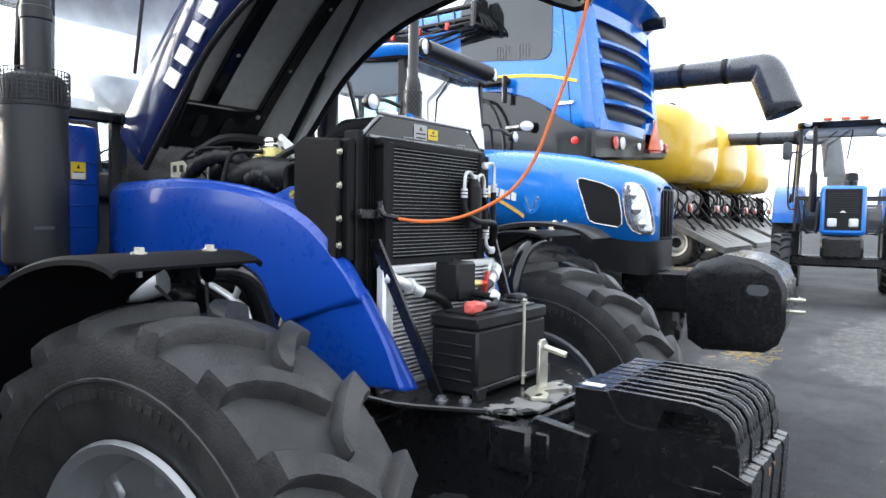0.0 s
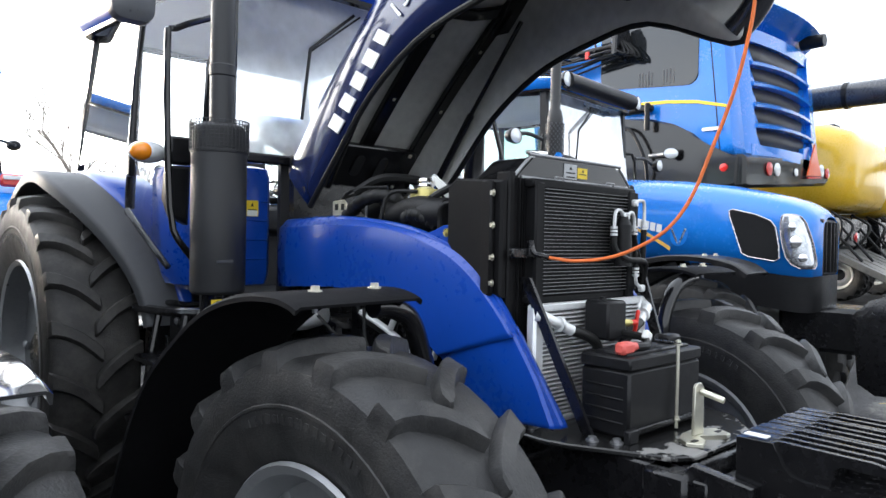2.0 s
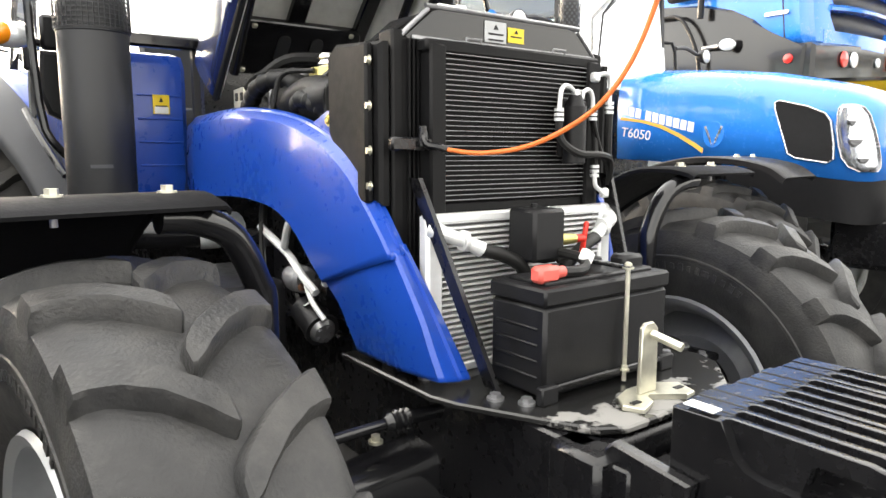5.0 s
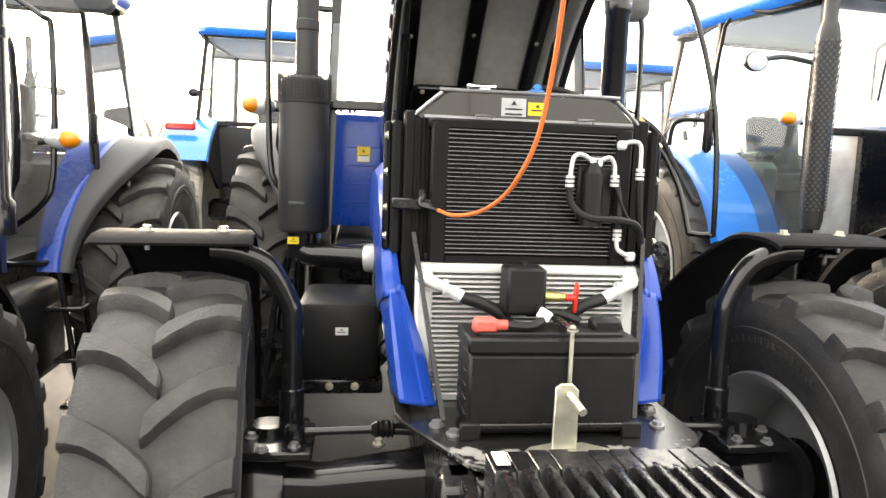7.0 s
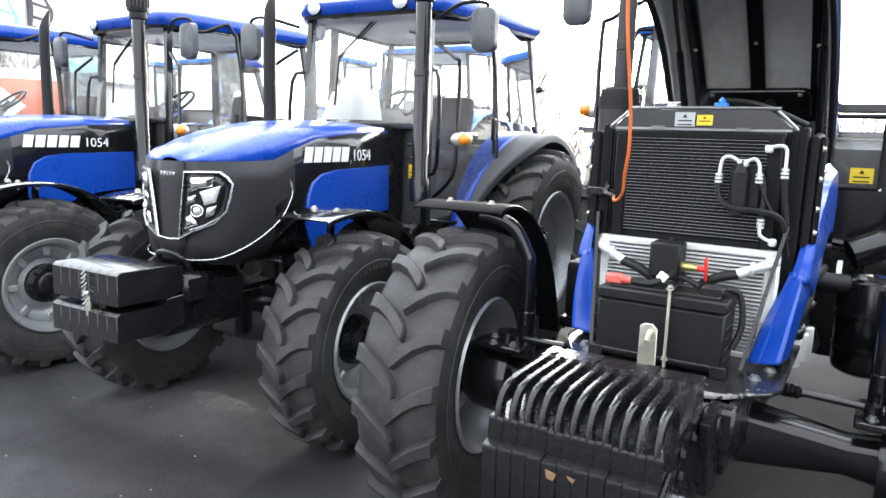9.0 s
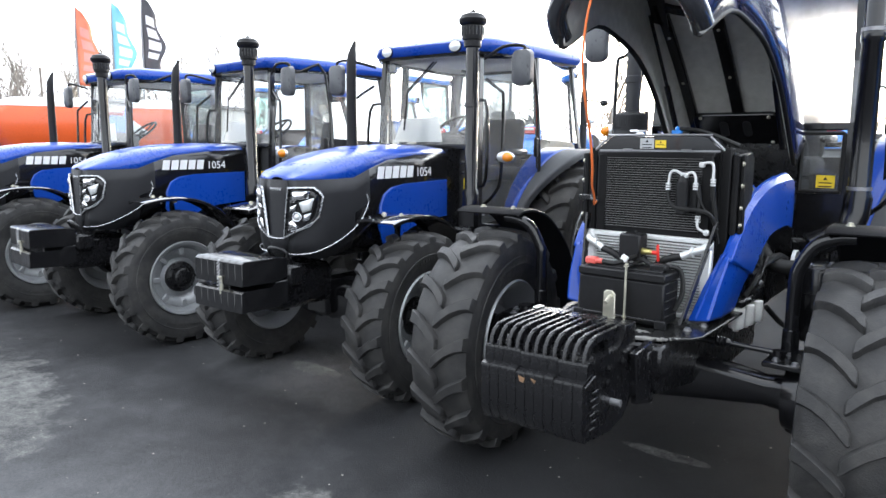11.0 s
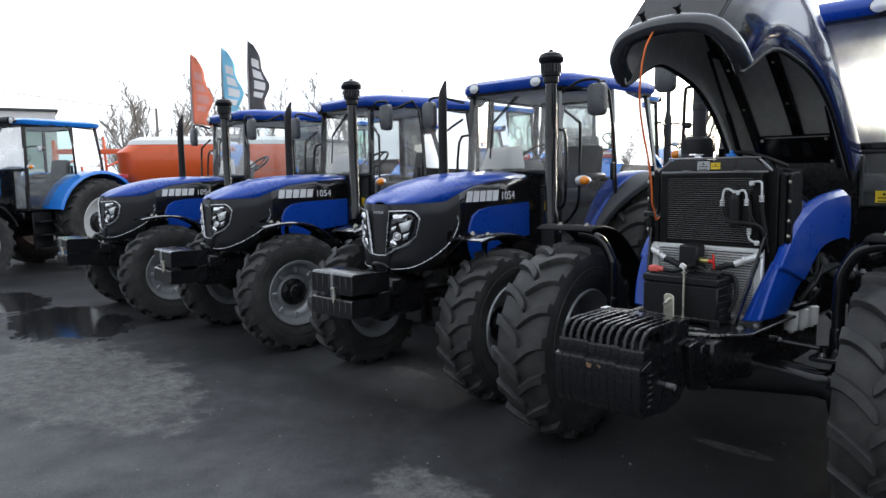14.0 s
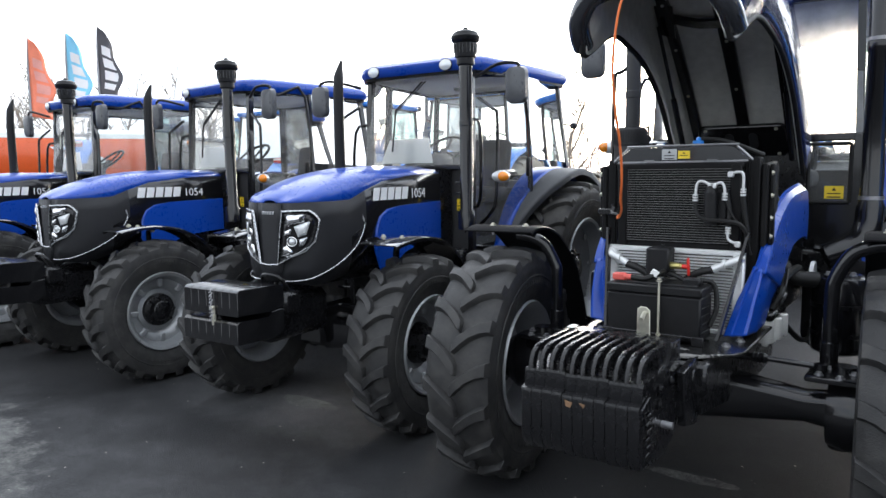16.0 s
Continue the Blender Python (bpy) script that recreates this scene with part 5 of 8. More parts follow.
        bolt(bm, (sx * 0.378, 0.327, 1.535), "x" if sx > 0 else "-x", 0.010, 0.008)
        part("tab_bolt", bm, BRASS, cw)
        bm = B()
        bar(bm, (sx * 0.325, 0.02, 1.40), (sx * 0.252, -0.17, 0.945), 0.012, 0.04)
        part("support_strap", bm, IRON, root)

    # engine seen between hood and cowls
    FY = 0.62
    bm = B()
    box(bm, (0, 0.80, 1.10), (0.40, 0.75, 0.52), 0.05)
    box(bm, (0.17, 0.62, 1.12), (0.24, 0.46, 0.44), 0.05)
    box(bm, (0.12, 0.98, 0.98), (0.36, 0.5, 0.40), 0.05)
    rod(bm, (0.24, 0.42, 1.30), (0.24, 0.62, 1.30), 0.07, n=16)
    box(bm, (0.02, 0.80, 1.45), (0.30, 0.70, 0.22), 0.05)
    box(bm, (0, 0.62, 0.80), (0.36, 0.9, 0.20), 0.03)
    rod(bm, (-0.26, 0.45, 1.05), (-0.26, 0.68, 1.05), 0.075, n=18)
    rod(bm, (-0.20, 0.62, 1.42), (-0.20, 0.90, 1.42), 0.06, n=16)
    for i in range(4):
        box(bm, (-0.10, 0.52 + i * 0.16, 1.60), (0.16, 0.11, 0.10), 0.02)
    part("engine", bm, IRON, root, "black diesel engine")
    bm = B()
    tube(bm, [(-0.30, 0.40, 1.60), (-0.31, 0.55, 1.625), (-0.30, 0.72, 1.60), (-0.24, 0.80, 1.66), (-0.22, 0.95, 1.62)], 0.045, 12, 5)
    tube(bm, [(-0.34, 0.55, 1.28), (-0.36, 0.62, 1.20), (-0.30, 0.70, 1.08), (-0.34, 0.60, 0.98)], 0.016, 8, 5)
    tube(bm, [(-0.30, 0.95, 1.30), (-0.34, 0.85, 1.20), (-0.30, 0.66, 1.12)], 0.014, 8, 5)
    tube(bm, [(-0.28, 1.00, 1.70), (-0.20, 0.90, 1.76), (0.0, 0.80, 1.74), (0.2, 0.85, 1.70)], 0.02, 8, 5)
    tube(bm, [(-0.30, 0.52, 1.65), (-0.26, 0.42, 1.70), (-0.18, 0.36, 1.68)], 0.014, 8, 5)
    for i in range(5):
        y = 0.50 + i * 0.15
        tube(bm, [(-0.24, y, 1.58), (-0.28, y + 0.03, 1.66), (-0.15, y + 0.05, 1.71)], 0.006, 6, 4)
    part("engine_hose", bm, HOSE, root)
    bm = B()
    lathe(bm, [(1.60, 0.001), (1.60, 0.06), (1.66, 0.062), (1.70, 0.058), (1.702, 0.001)], 20, (-0.22, FY, 0), "z")
    part("oil_filler", bm, BRASS, root, "yellow zinc oil filler body")
    bm = B()
    lathe(bm, [(1.70, 0.034), (1.712, 0.037), (1.724, 0.030), (1.73, 0.037), (1.742, 0.030), (1.745, 0.001)], 18, (-0.22, FY, 0), "z")
    part("filler_cap", bm, CHROME, root)
    for pts, r in (([(-0.33, 0.98, 1.60), (-0.34, 0.86, 1.66), (-0.30, 0.76, 1.675), (-0.24, 0.70, 1.62)], 0.030), ([(-0.32, 0.44, 1.56), (-0.35, 0.52, 1.60), (-0.34, 0.60, 1.585)], 0.026)):
        bm = tube(B(), smooth_path(pts, 10), [r, r, r * 0.8, r * 0.8] * 8, 12, 1)
        part("corrugated_hose", bm, HOSE, root, "ribbed black hose")
    bm = B()
    prism(bm, [(0.96, 1.60), (1.06, 1.60), (1.06, 1.66), (0.98, 1.665), (0.96, 1.65)], -0.352, -0.346, "x", 0.001)
    brk = part("engine_bracket", bm, ZINC, root, "pale zinc bracket")
    pieces("bracket_hole", [(-0.353, 0.985, 1.635), (-0.353, 1.03, 1.635)], (0.004, 0.022, 0.026), HOSE, brk, 0.001)
    for k in range(4):
        part("injector_pipe", tube(B(), [(-0.14, 0.50 + k * 0.13, 1.655), (-0.20, 0.51 + k * 0.13, 1.70), (-0.27, 0.53 + k * 0.13, 1.67), (-0.29, 0.55 + k * 0.12, 1.58)], 0.0055, 6, 4), STEEL, root)
    for k, (a, c) in enumerate((((-0.34, 0.40, 1.52), (-0.30, 0.34, 1.64)), ((-0.36, 0.72, 1.58), (-0.28, 0.60, 1.69)), ((-0.33, 1.10, 1.60), (-0.22, 0.86, 1.72)))):
        a, c = Vector(a), Vector(c)
        m = (a + c) / 2 + Vector((-0.02, 0.03, 0.045))
        part("wiring_loom", tube(B(), [a, m, c], 0.009 - 0.001 * k, 8, 6), HOSE, root)
    bm = B()
    lathe(bm, [(0.40, 0.001), (0.40, 0.055), (0.41, 0.06), (0.56, 0.06), (0.57, 0.052), (0.572, 0.001)], 18, (-0.30, 0, 1.60), "y")
    part("filter_canister", bm, BLACK, root)
    part("coolant_pipe", tube(B(), [(-0.38, 0.62, 1.18), (-0.39, 0.55, 1.26), (-0.37, 0.46, 1.27), (-0.36, 0.42, 1.20)], 0.012, 8, 5), ALU, root, "bent bright metal pipe")
    part("coolant_pipe", tube(B(), [(-0.36, 0.40, 1.10), (-0.37, 0.36, 1.15), (-0.35, 0.32, 1.13)], 0.012, 8, 5), ALU, root, "bent bright metal pipe")
    bm = B()
    prism(bm, [(0.52, 1.66), (0.62, 1.74), (0.60, 1.76), (0.48, 1.68)], -0.20, -0.19, "x")
    part("paper_tag", bm, PAPER, root)
    aim = Vector((-0.02, -0.93, -0.36)).normalized()
    base = Vector((-0.345, 0.56, 1.000))
    bm = rod(B(), base, base + aim * 0.105, 0.046, n=22)
    rod(bm, base + aim * 0.105, base + aim * 0.118, 0.050, n=22)
    st = part("starter_motor", bm, BLACK, root, "black round starter with a bare metal end")
    bm = rod(B(), base + aim * 0.118, base + aim * 0.135, 0.038, 0.030, n=20)
    for k in range(5):
        a = 2 * math.pi * k / 5
        o = base + aim * 0.135 + Vector((0.020 * math.cos(a), -0.36 * 0.02 * math.sin(a), 0.02 * math.sin(a)))
        rod(bm, o, o + aim * 0.007, 0.006, n=6)
    part("starter_end", bm, STEEL, st, "bare steel end plate")
    part("starter_label", box(B(), (-0.362, 0.512, 1.026), (0.030, 0.040, 0.004), 0, (-21, -25, 0)), PAPER, st)
    bm = B()
    lathe(bm, [(0.54, 0.001), (0.54, 0.028), (0.55, 0.040), (0.60, 0.042), (0.61, 0.034), (0.64, 0.03)], 18, (-0.352, 0, 1.088), "y")
    pump = part("water_pump", bm, STEEL, root, "dull cast pump housing")
    part("pump_seal", lathe(B(), [(0.536, 0.001), (0.536, 0.012), (0.541, 0.012)], 10, (-0.366, 0, 1.070), "y"), RUST, pump)
    part("pump_pipe", tube(B(), [(-0.37, 0.82, 1.22), (-0.375, 0.70, 1.19), (-0.37, 0.60, 1.15), (-0.375, 0.52, 1.11), (-0.37, 0.44, 1.07)], 0.012, 8, 5), ALU, root, "bent bright metal pipe")
    part("pump_pipe", tube(B(), [(-0.37, 0.50, 1.08), (-0.375, 0.45, 1.04), (-0.365, 0.40, 1.00)], 0.008, 8, 4), ALU, root, "bent bright metal pipe")
    for pts in ([(-0.39, 1.10, 1.18), (-0.40, 0.90, 1.10), (-0.38, 0.72, 1.03), (-0.37, 0.50, 0.985)], [(-0.385, 0.78, 1.24), (-0.39, 0.76, 1.12), (-0.38, 0.70, 1.04)], [(-0.31, 0.28, 0.93), (-0.33, 0.16, 0.905), (-0.31, 0.02, 0.915), (-0.27, -0.06, 0.93)]):
        part("wiring_loom", tube(B(), pts, 0.007, 8, 5), HOSE, root)
    for x, y in ((0.375, 0.56), (0.365, 0.44), (0.35, 0.33)):
        bm = B()
        lathe(bm, [(0.825, 0.001), (0.825, 0.014), (0.84, 0.016), (0.842, 0.034), (0.85, 0.037), (0.945, 0.037), (0.952, 0.028)], 18, (x, y, 0), "z")
        part("fuel_filter", bm, WHITEPL, root, "white spin-on fuel filter")
    bm = B()
    box(bm, (0.355, 0.45, 0.972), (0.07, 0.32, 0.04), 0.01)
    part("filter_head", bm, IRON, root)
    for pts, r in (([(0.36, 0.60, 0.98), (0.38, 0.66, 1.04), (0.36, 0.60, 1.12), (0.33, 0.52, 1.18)], 0.010), ([(0.36, 0.40, 0.99), (0.385, 0.48, 1.06), (0.37, 0.62, 1.10), (0.33, 0.75, 1.22)], 0.013), ([(0.38, 1.1, 1.1), (0.40, 0.8, 1.15), (0.34, 0.55, 1.08)], 0.02), ([(0.37, 0.52, 1.0), (0.39, 0.56, 1.08), (0.38, 0.70, 1.16)], 0.008)):
        part("fuel_line", tube(B(), pts, r, 8, 5), HOSE, root)
    part("line_clip", rod(B(), (0.385, 0.55, 1.035), (0.395, 0.56, 1.055), 0.014, n=10), STEEL, root)
    part("hose_clamp", lathe(B(), [(0.0, 0.060), (0.0, 0.066), (0.02, 0.066), (0.02, 0.060)], 18, (0.45, 0.97, 1.108), "x"), ALU, root)
    bm = B()
    box(bm, (-0.53, 0.80, 0.945), (0.30, 0.42, 0.29), 0.035, seg=2)
    tb = part("side_box", bm, BLACK, root, "black moulded box behind the wheel")
    bm = B()
    box(bm, (-0.53, 0.79, 0.785), (0.32, 0.44, 0.05), 0.006)
    part("box_tray", bm, IRON, tb)
    for x in (-0.56, -0.47):
        part("tray_bolt", bolt(B(), (x, 0.568, 0.79), "-y", 0.010, 0.010), ZINC, tb)
    label_plate("small_label", tb, (-0.52, 0.588, 0.985), (0.045, 0.028), "-y", PAPER, 1)
    bm = B()
    lathe(bm, [(0.70, 0.001), (0.70, 0.10), (0.715, 0.128), (0.74, 0.135), (1.08, 0.135), (1.105, 0.128), (1.12, 0.10), (1.122, 0.001)], 32, (0.60, 0.92, 0), "z")
    at = part("air_tank", bm, GLOSSBLACK, root, "gloss black upright air tank")
    for z in (0.80, 0.95):
        part("tank_band", lathe(B(), [(z, 0.134), (z, 0.1385), (z + 0.022, 0.1385), (z + 0.022, 0.134)], 32, (0.60, 0.92, 0), "z"), IRON, at)
    for x, y in ((0.55, 0.84), (0.66, 0.86)):
        part("tank_bolt", bolt(B(), (x, y, 1.121), "z", 0.013, 0.02), STEEL, at)
    part("tank_elbow", tube(B(), [(0.30, 0.84, 1.20), (0.36, 0.82, 1.12), (0.42, 0.83, 1.095), (0.50, 0.86, 1.09)], 0.042, 14, 4), HOSE, at)

    # air intake on the right, exhaust on the left
    IX, IY = -0.718, 1.35
    bm = B()
    lathe(bm, [(1.27, 0.001), (1.27, 0.100), (1.278, 0.108), (1.285, 0.110), (1.59, 0.111), (1.842, 0.111), (1.845, 0.1145), (1.857, 0.1145), (1.860, 0.108), (1.935, 0.106), (1.950, 0.100), (1.962, 0.085), (1.968, 0.052)], 36, (IX, IY, 0), "z")
    ai = part("air_intake", bm, DARKGREY, root, "tall dark grey air pre-cleaner stack")
    bm = B()
    for k in range(44):
        a = 2 * math.pi * k / 44
        c, d = math.cos(a) * 0.117, math.sin(a) * 0.117
        rod(bm, (IX + c, IY + d, 1.85), (IX + c, IY + d, 1.975), 0.0022, n=4)
    for j in range(9):
        z = 1.852 + j * 0.015
        lathe(bm, [(z, 0.1155), (z, 0.1185), (z + 0.0035, 0.1185), (z + 0.0035, 0.1155)], 40, (IX, IY, 0), "z")
    tagged(part("heat_guard", bm, DARKGREY, ai, "perforated dark guard"), kind="stuff")
    part("scuffed_mark", box(B(), (IX - 0.02, IY - 0.1105, 1.405), (0.07, 0.004, 0.012), 0.001, (0, 0, 0)), GREYPL, ai)
    bm = B()
    lathe(bm, [(1.96, 0.050), (2.16, 0.050), (2.165, 0.054), (2.205, 0.054), (2.21, 0.050), (2.62, 0.050), (2.66, 0.05), (2.68, 0.075), (2.80, 0.08), (2.83, 0.05), (2.83, 0.001)], 24, (IX + 0.01, IY, 0), "z")
    part("intake_pipe", bm, DARKGREY, ai)
    bm = B()
    rod(bm, (IX, IY, 1.15), (IX, IY, 1.28), 0.07, n=20)
    tube(bm, [(IX, IY, 1.20), (IX + 0.03, IY - 0.03, 1.175), (IX + 0.12, IY - 0.06, 1.168), (-0.40, IY - 0.10, 1.165)], 0.055, 16, 4)
    part("intake_duct", bm, GLOSSBLACK, ai)
    bm = B()
    tube(bm, [(-0.43, IY - 0.10, 1.165), (-0.38, IY - 0.12, 1.17), (-0.33, IY - 0.20, 1.19)], [0.062, 0.066, 0.055], 12, 3)
    part("foil_sleeve", bm, ALU, ai, "crumpled foil heat sleeve")
    label_plate("duct_label", ai, (IX - 0.035, IY - 0.078, 1.235), (0.05, 0.032), "-y", YELLOW, 1)
    EX, EY = 0.69, 1.28
    bm = B()
    lathe(bm, [(1.42, 0.07), (1.46, 0.07), (1.50, 0.058), (2.30, 0.055), (2.31, 0.062), (2.36, 0.062), (2.37, 0.055), (2.95, 0.053), (2.97, 0.045)], 24, (EX, EY, 0), "z")
    ex = part("exhaust_pipe", bm, GLOSSBLACK, root, "tall black exhaust stack")
    bm = B()
    tube(bm, [(EX, EY, 1.46), (EX - 0.01, EY - 0.02, 1.34), (EX - 0.06, EY - 0.05, 1.25), (EX - 0.2, EY - 0.1, 1.18)], 0.072, 16, 4)
    part("exhaust_elbow", bm, GLOSSBLACK, ex)
    for z in (1.50, 2.36):
        part("pipe_clamp", lathe(B(), [(z, 0.056), (z, 0.064), (z + 0.02, 0.064), (z + 0.02, 0.056)], 24, (EX, EY, 0), "z"), STEEL, ex)

    # tanks between the wheels
    for sx in (-1, 1):
        bm = B()
        secs = []
        for y, k in ((1.78, 0.86), (1.80, 0.97), (1.84, 1.0), (2.20, 1.0), (2.23, 0.97), (2.25, 0.86)):
            secs.append([(sx * 0.50 + u * k, y, 0.80 + v * k) for u, v in round_rect(0, 0, 0.42, 0.60, 0.09, 4)])
        loft(bm, secs)
        ft = part("fuel_tank", bm, BLACK, root, "black moulded fuel tank")
        pieces("tank_strap", [(sx * 0.715, y, 0.80) for y in (1.90, 2.12)], (0.012, 0.035, 0.46), IRON, ft, 0.003)
        part("hydraulic_hose", tube(B(), [(sx * 0.30, 1.10, 0.80), (sx * 0.36, 1.3, 0.66), (sx * 0.38, 1.6, 0.62), (sx * 0.34, 1.8, 0.68)], 0.016, 8, 5), HOSE, root)

    # cab
    cab(root, 1.50, 3.15, 0.82, 1.18, 1.88, 2.68, BLUE, open_left=True, lamps=0.42, yb=0.68, wf=0.62, screen=FILMGLASS, wall=0.34)
    bm = B()
    secs = []
    for z, k in ((1.28, 0.94), (1.33, 1.0), (1.78, 1.0), (1.825, 0.95), (1.835, 0.8)):
        secs.append([(-0.52 + (x + 0.52) * k, 1.80 + (y - 1.80) * k, z) for x, y in ((-0.345, 1.62), (-0.365, 1.60), (-0.54, 1.60), (-0.60, 1.615), (-0.65, 1.65), (-0.70, 1.71), (-0.735, 1.80), (-0.75, 2.02), (-0.345, 2.02))])
    loft(bm, secs)
    cowl = part("cab_cowl", bm, BLUE, root, "blue moulded cowl below the windscreen")
    pieces("cowl_groove", [(-0.448, 1.599, 1.40 + i * 0.09) for i in range(4)], (0.17, 0.006, 0.008), BLUE, cowl, 0.003)
    label_plate("warning_sign", cowl, (-0.446, 1.594, 1.636), (0.062, 0.074), "-y", YELLOW, 2)
    bm = B()
    box(bm, (-0.446, 1.5915, 1.614), (0.052, 0.002, 0.026), 0)
    part("sign_text_field", bm, PAPER, cowl)
    bm = B()
    prism(bm, [(0.345, 1.465), (0.575, 1.465), (0.575, 1.825), (0.345, 1.825)], 1.44, 1.450, "y")
    lw = part("lower_window", bm, CLEARPANE, root)
    lw.visible_shadow = False
    edge = [(x, 1.44, z) for x, z in ((0.355, 1.475), (0.565, 1.475), (0.57, 1.48), (0.57, 1.815), (0.565, 1.82), (0.355, 1.82), (0.35, 1.815), (0.35, 1.48), (0.355, 1.475))]
    part("window_rim", tube(B(), edge, 0.012, 8, 1, False), HOSE, lw)
    part("foot_panel", prism(B(), [(0.34, 1.20), (0.63, 1.20), (0.63, 1.86), (0.58, 1.86), (0.58, 1.462), (0.34, 1.462)], 1.442, 1.456, "y", 0.002), GLOSSBLACK, root)
    label_plate("left_label", root, (0.49, 1.436, 1.535), (0.10, 0.075), "-y", YELLOW, 2)
    bm = B()
    prism(bm, [(-0.34, 1.10), (0.34, 1.10), (0.34, 1.88), (-0.34, 1.88)], 1.40, 1.44, "y")
    part("front_bulkhead", bm, IRON, root)
    part("cab_pan", box(B(), (0, 2.2, 1.10), (1.1, 1.5, 0.16), 0.02), IRON, root)
    part("gearbox", box(B(), (0, 2.3, 0.95), (0.5, 2.2, 0.40), 0.05), IRON, root)
    part("rear_axle", box(B(), (0, 2.78, 0.86), (1.5, 0.24, 0.24), 0.05), IRON, root)
    for sx in (-1, 1):
        part("sill_tube", tube(B(), [(sx * 0.40, 1.43, 1.2), (sx * 0.62, 1.45, 1.18), (sx * 0.78, 1.58, 1.17), (sx * 0.83, 2.0, 1.16)], 0.022, 8, 3), GLOSSBLACK, root)
    for sx in (-1, 1):
        # rear fenders with their wide grey flares
        rear_fender(root, sx, (2.78, 0.85), 0.98, 0.62, (0.90, 1.12) if sx < 0 else (0.86, 1.06), (0.67, 0.83))
        lamp = indicator(root, (-0.95 if sx < 0 else 0.885, 1.55, 1.845), sx)
        bm = B()
        box(bm, (sx * 0.80, 1.56, 1.865), (0.10, 0.05, 0.12), 0.012)
        prism(bm, [(sx * 0.855, 1.80), (sx * 0.865, 1.66), (sx * 0.84, 1.585), (sx * 0.77, 1.55), (sx * 0.76, 1.80)], 1.53, 1.60, "y", 0.012)
        part("lamp_bracket", bm, BLACK, lamp)
        # steps
        bm = B()
        for sgn in (-1, 1):
            tube(bm, [(sx * 0.80, 1.62 + sgn * 0.15, 1.17), (sx * 0.86, 1.60 + sgn * 0.15, 0.85), (sx * 0.90, 1.58 + sgn * 0.13, 0.42)], 0.016, 8, 3)
        st = part("step_ladder", bm, GLOSSBLACK, root)
        part("side_plate", prism(B(), [(1.47, 1.16), (1.78, 1.16), (1.78, 0.62), (1.70, 0.50), (1.52, 0.50), (1.47, 0.62)], sx * 0.735, sx * 0.750, "x", 0.004), GLOSSBLACK, st)
        for y in (1.50, 1.60, 1.70):
            part("side_plate_bolt", bolt(B(), (sx * 0.750, y, 1.12), "x" if sx > 0 else "-x", 0.010, 0.010), STEEL, st)
        for z, x in ((0.96, 0.84), (0.70, 0.875), (0.44, 0.90)):
            bm = B()
            prism(bm, [(sx * x + u, 1.60 + v) for u, v in round_rect(0, 0, 0.16, 0.34, 0.04)], z, z + 0.02, "z")
            for k in range(4):
                box(bm, (sx * x, 1.50 + k * 0.066, z + 0.024), (0.12, 0.012, 0.010), 0)
            part("tread", bm, GLOSSBLACK, st)
        mirror_set(root, sx, (0.66, 1.52), (1.04, 1.45) if sx < 0 else (0.84, 1.50), 2.58, (0.17, 0.05, 0.26))
        bm = B()
        tube(bm, [(sx * 0.66, 1.50, 1.30), (sx * 0.82, 1.44, 1.45), (sx * 0.88, 1.45, 1.62), (sx * 0.89, 1.47, 2.28), (sx * 0.85, 1.49, 2.36), (sx * 0.66, 1.52, 2.46)], 0.014, 8, 3)
        part("front_rail", bm, GLOSSBLACK, root)
    # pull bar of the right door
    part("door_pull", tube(B(), [(-0.86, 2.04, 1.62), (-0.84, 1.94, 1.54), (-0.80, 1.80, 1.42), (-0.775, 1.74, 1.36)], 0.014, 8, 4), GLOSSBLACK, root)
    # left door, standing open
    def door_pt(x, z):
        return (x, 2.15 + (1.75 - 2.15) * (x - 0.83) / 0.67, z)
    bm = B()
    outline = [door_pt(*q) for q in ((0.84, 1.915), (1.056, 1.88), (1.217, 1.756), (1.317, 1.553), (1.36, 1.40), (1.385, 1.285), (1.40, 1.27), (1.48, 1.27), (1.50, 1.32), (1.47, 1.92), (1.36, 2.42), (1.26, 2.62), (1.05, 2.66), (0.82, 2.62), (0.84, 1.915))]
    tube(bm, outline, 0.016, 8, 3)
    door = part("open_door", bm, GLOSSBLACK, root, "open glazed cab door in a black tube frame")
    pane("door_pane", outline[:-1], door, CLEARPANE)
    bm = B()
    box(bm, door_pt(1.44, 1.84), (0.05, 0.07, 0.24), 0.02, (0, 0, -31))
    part("door_latch", bm, BLACK, door)
    bm = B()
    tube(bm, [door_pt(1.42, 1.90), door_pt(1.32, 1.90), door_pt(1.28, 1.86), door_pt(1.27, 1.76)], 0.013, 8, 4)
    part("door_handle", bm, BLACK, door)
    bm = B()
    tube(bm, [(0.86, 2.05, 1.93), (1.02, 2.00, 1.95), (1.20, 1.93, 1.84), (1.30, 1.89, 1.66), (1.40, 1.83, 1.46), (1.44, 1.80, 1.44)], 0.020, 8, 4)
    part("door_stay", bm, HOSE, door)

    # front weights
    bm = B()
    box(bm, (0, -0.56, 0.80), (0.50, 0.16, 0.13), 0.012)
    for sx in (-1, 1):
        prism(bm, [(-0.46, 0.66), (-0.62, 0.70), (-0.66, 0.92), (-0.50, 0.94), (-0.46, 0.9)], sx * 0.225, sx * 0.255, "x", 0.005)
        box(bm, (sx * 0.245, -0.50, 0.86), (0.03, 0.10, 0.09), 0.01)
    car = part("weight_carrier", bm, IRON, root)
    label_plate("tag", car, (0.258, -0.46, 0.87), (0.035, 0.022), "x", PAPER, 1)
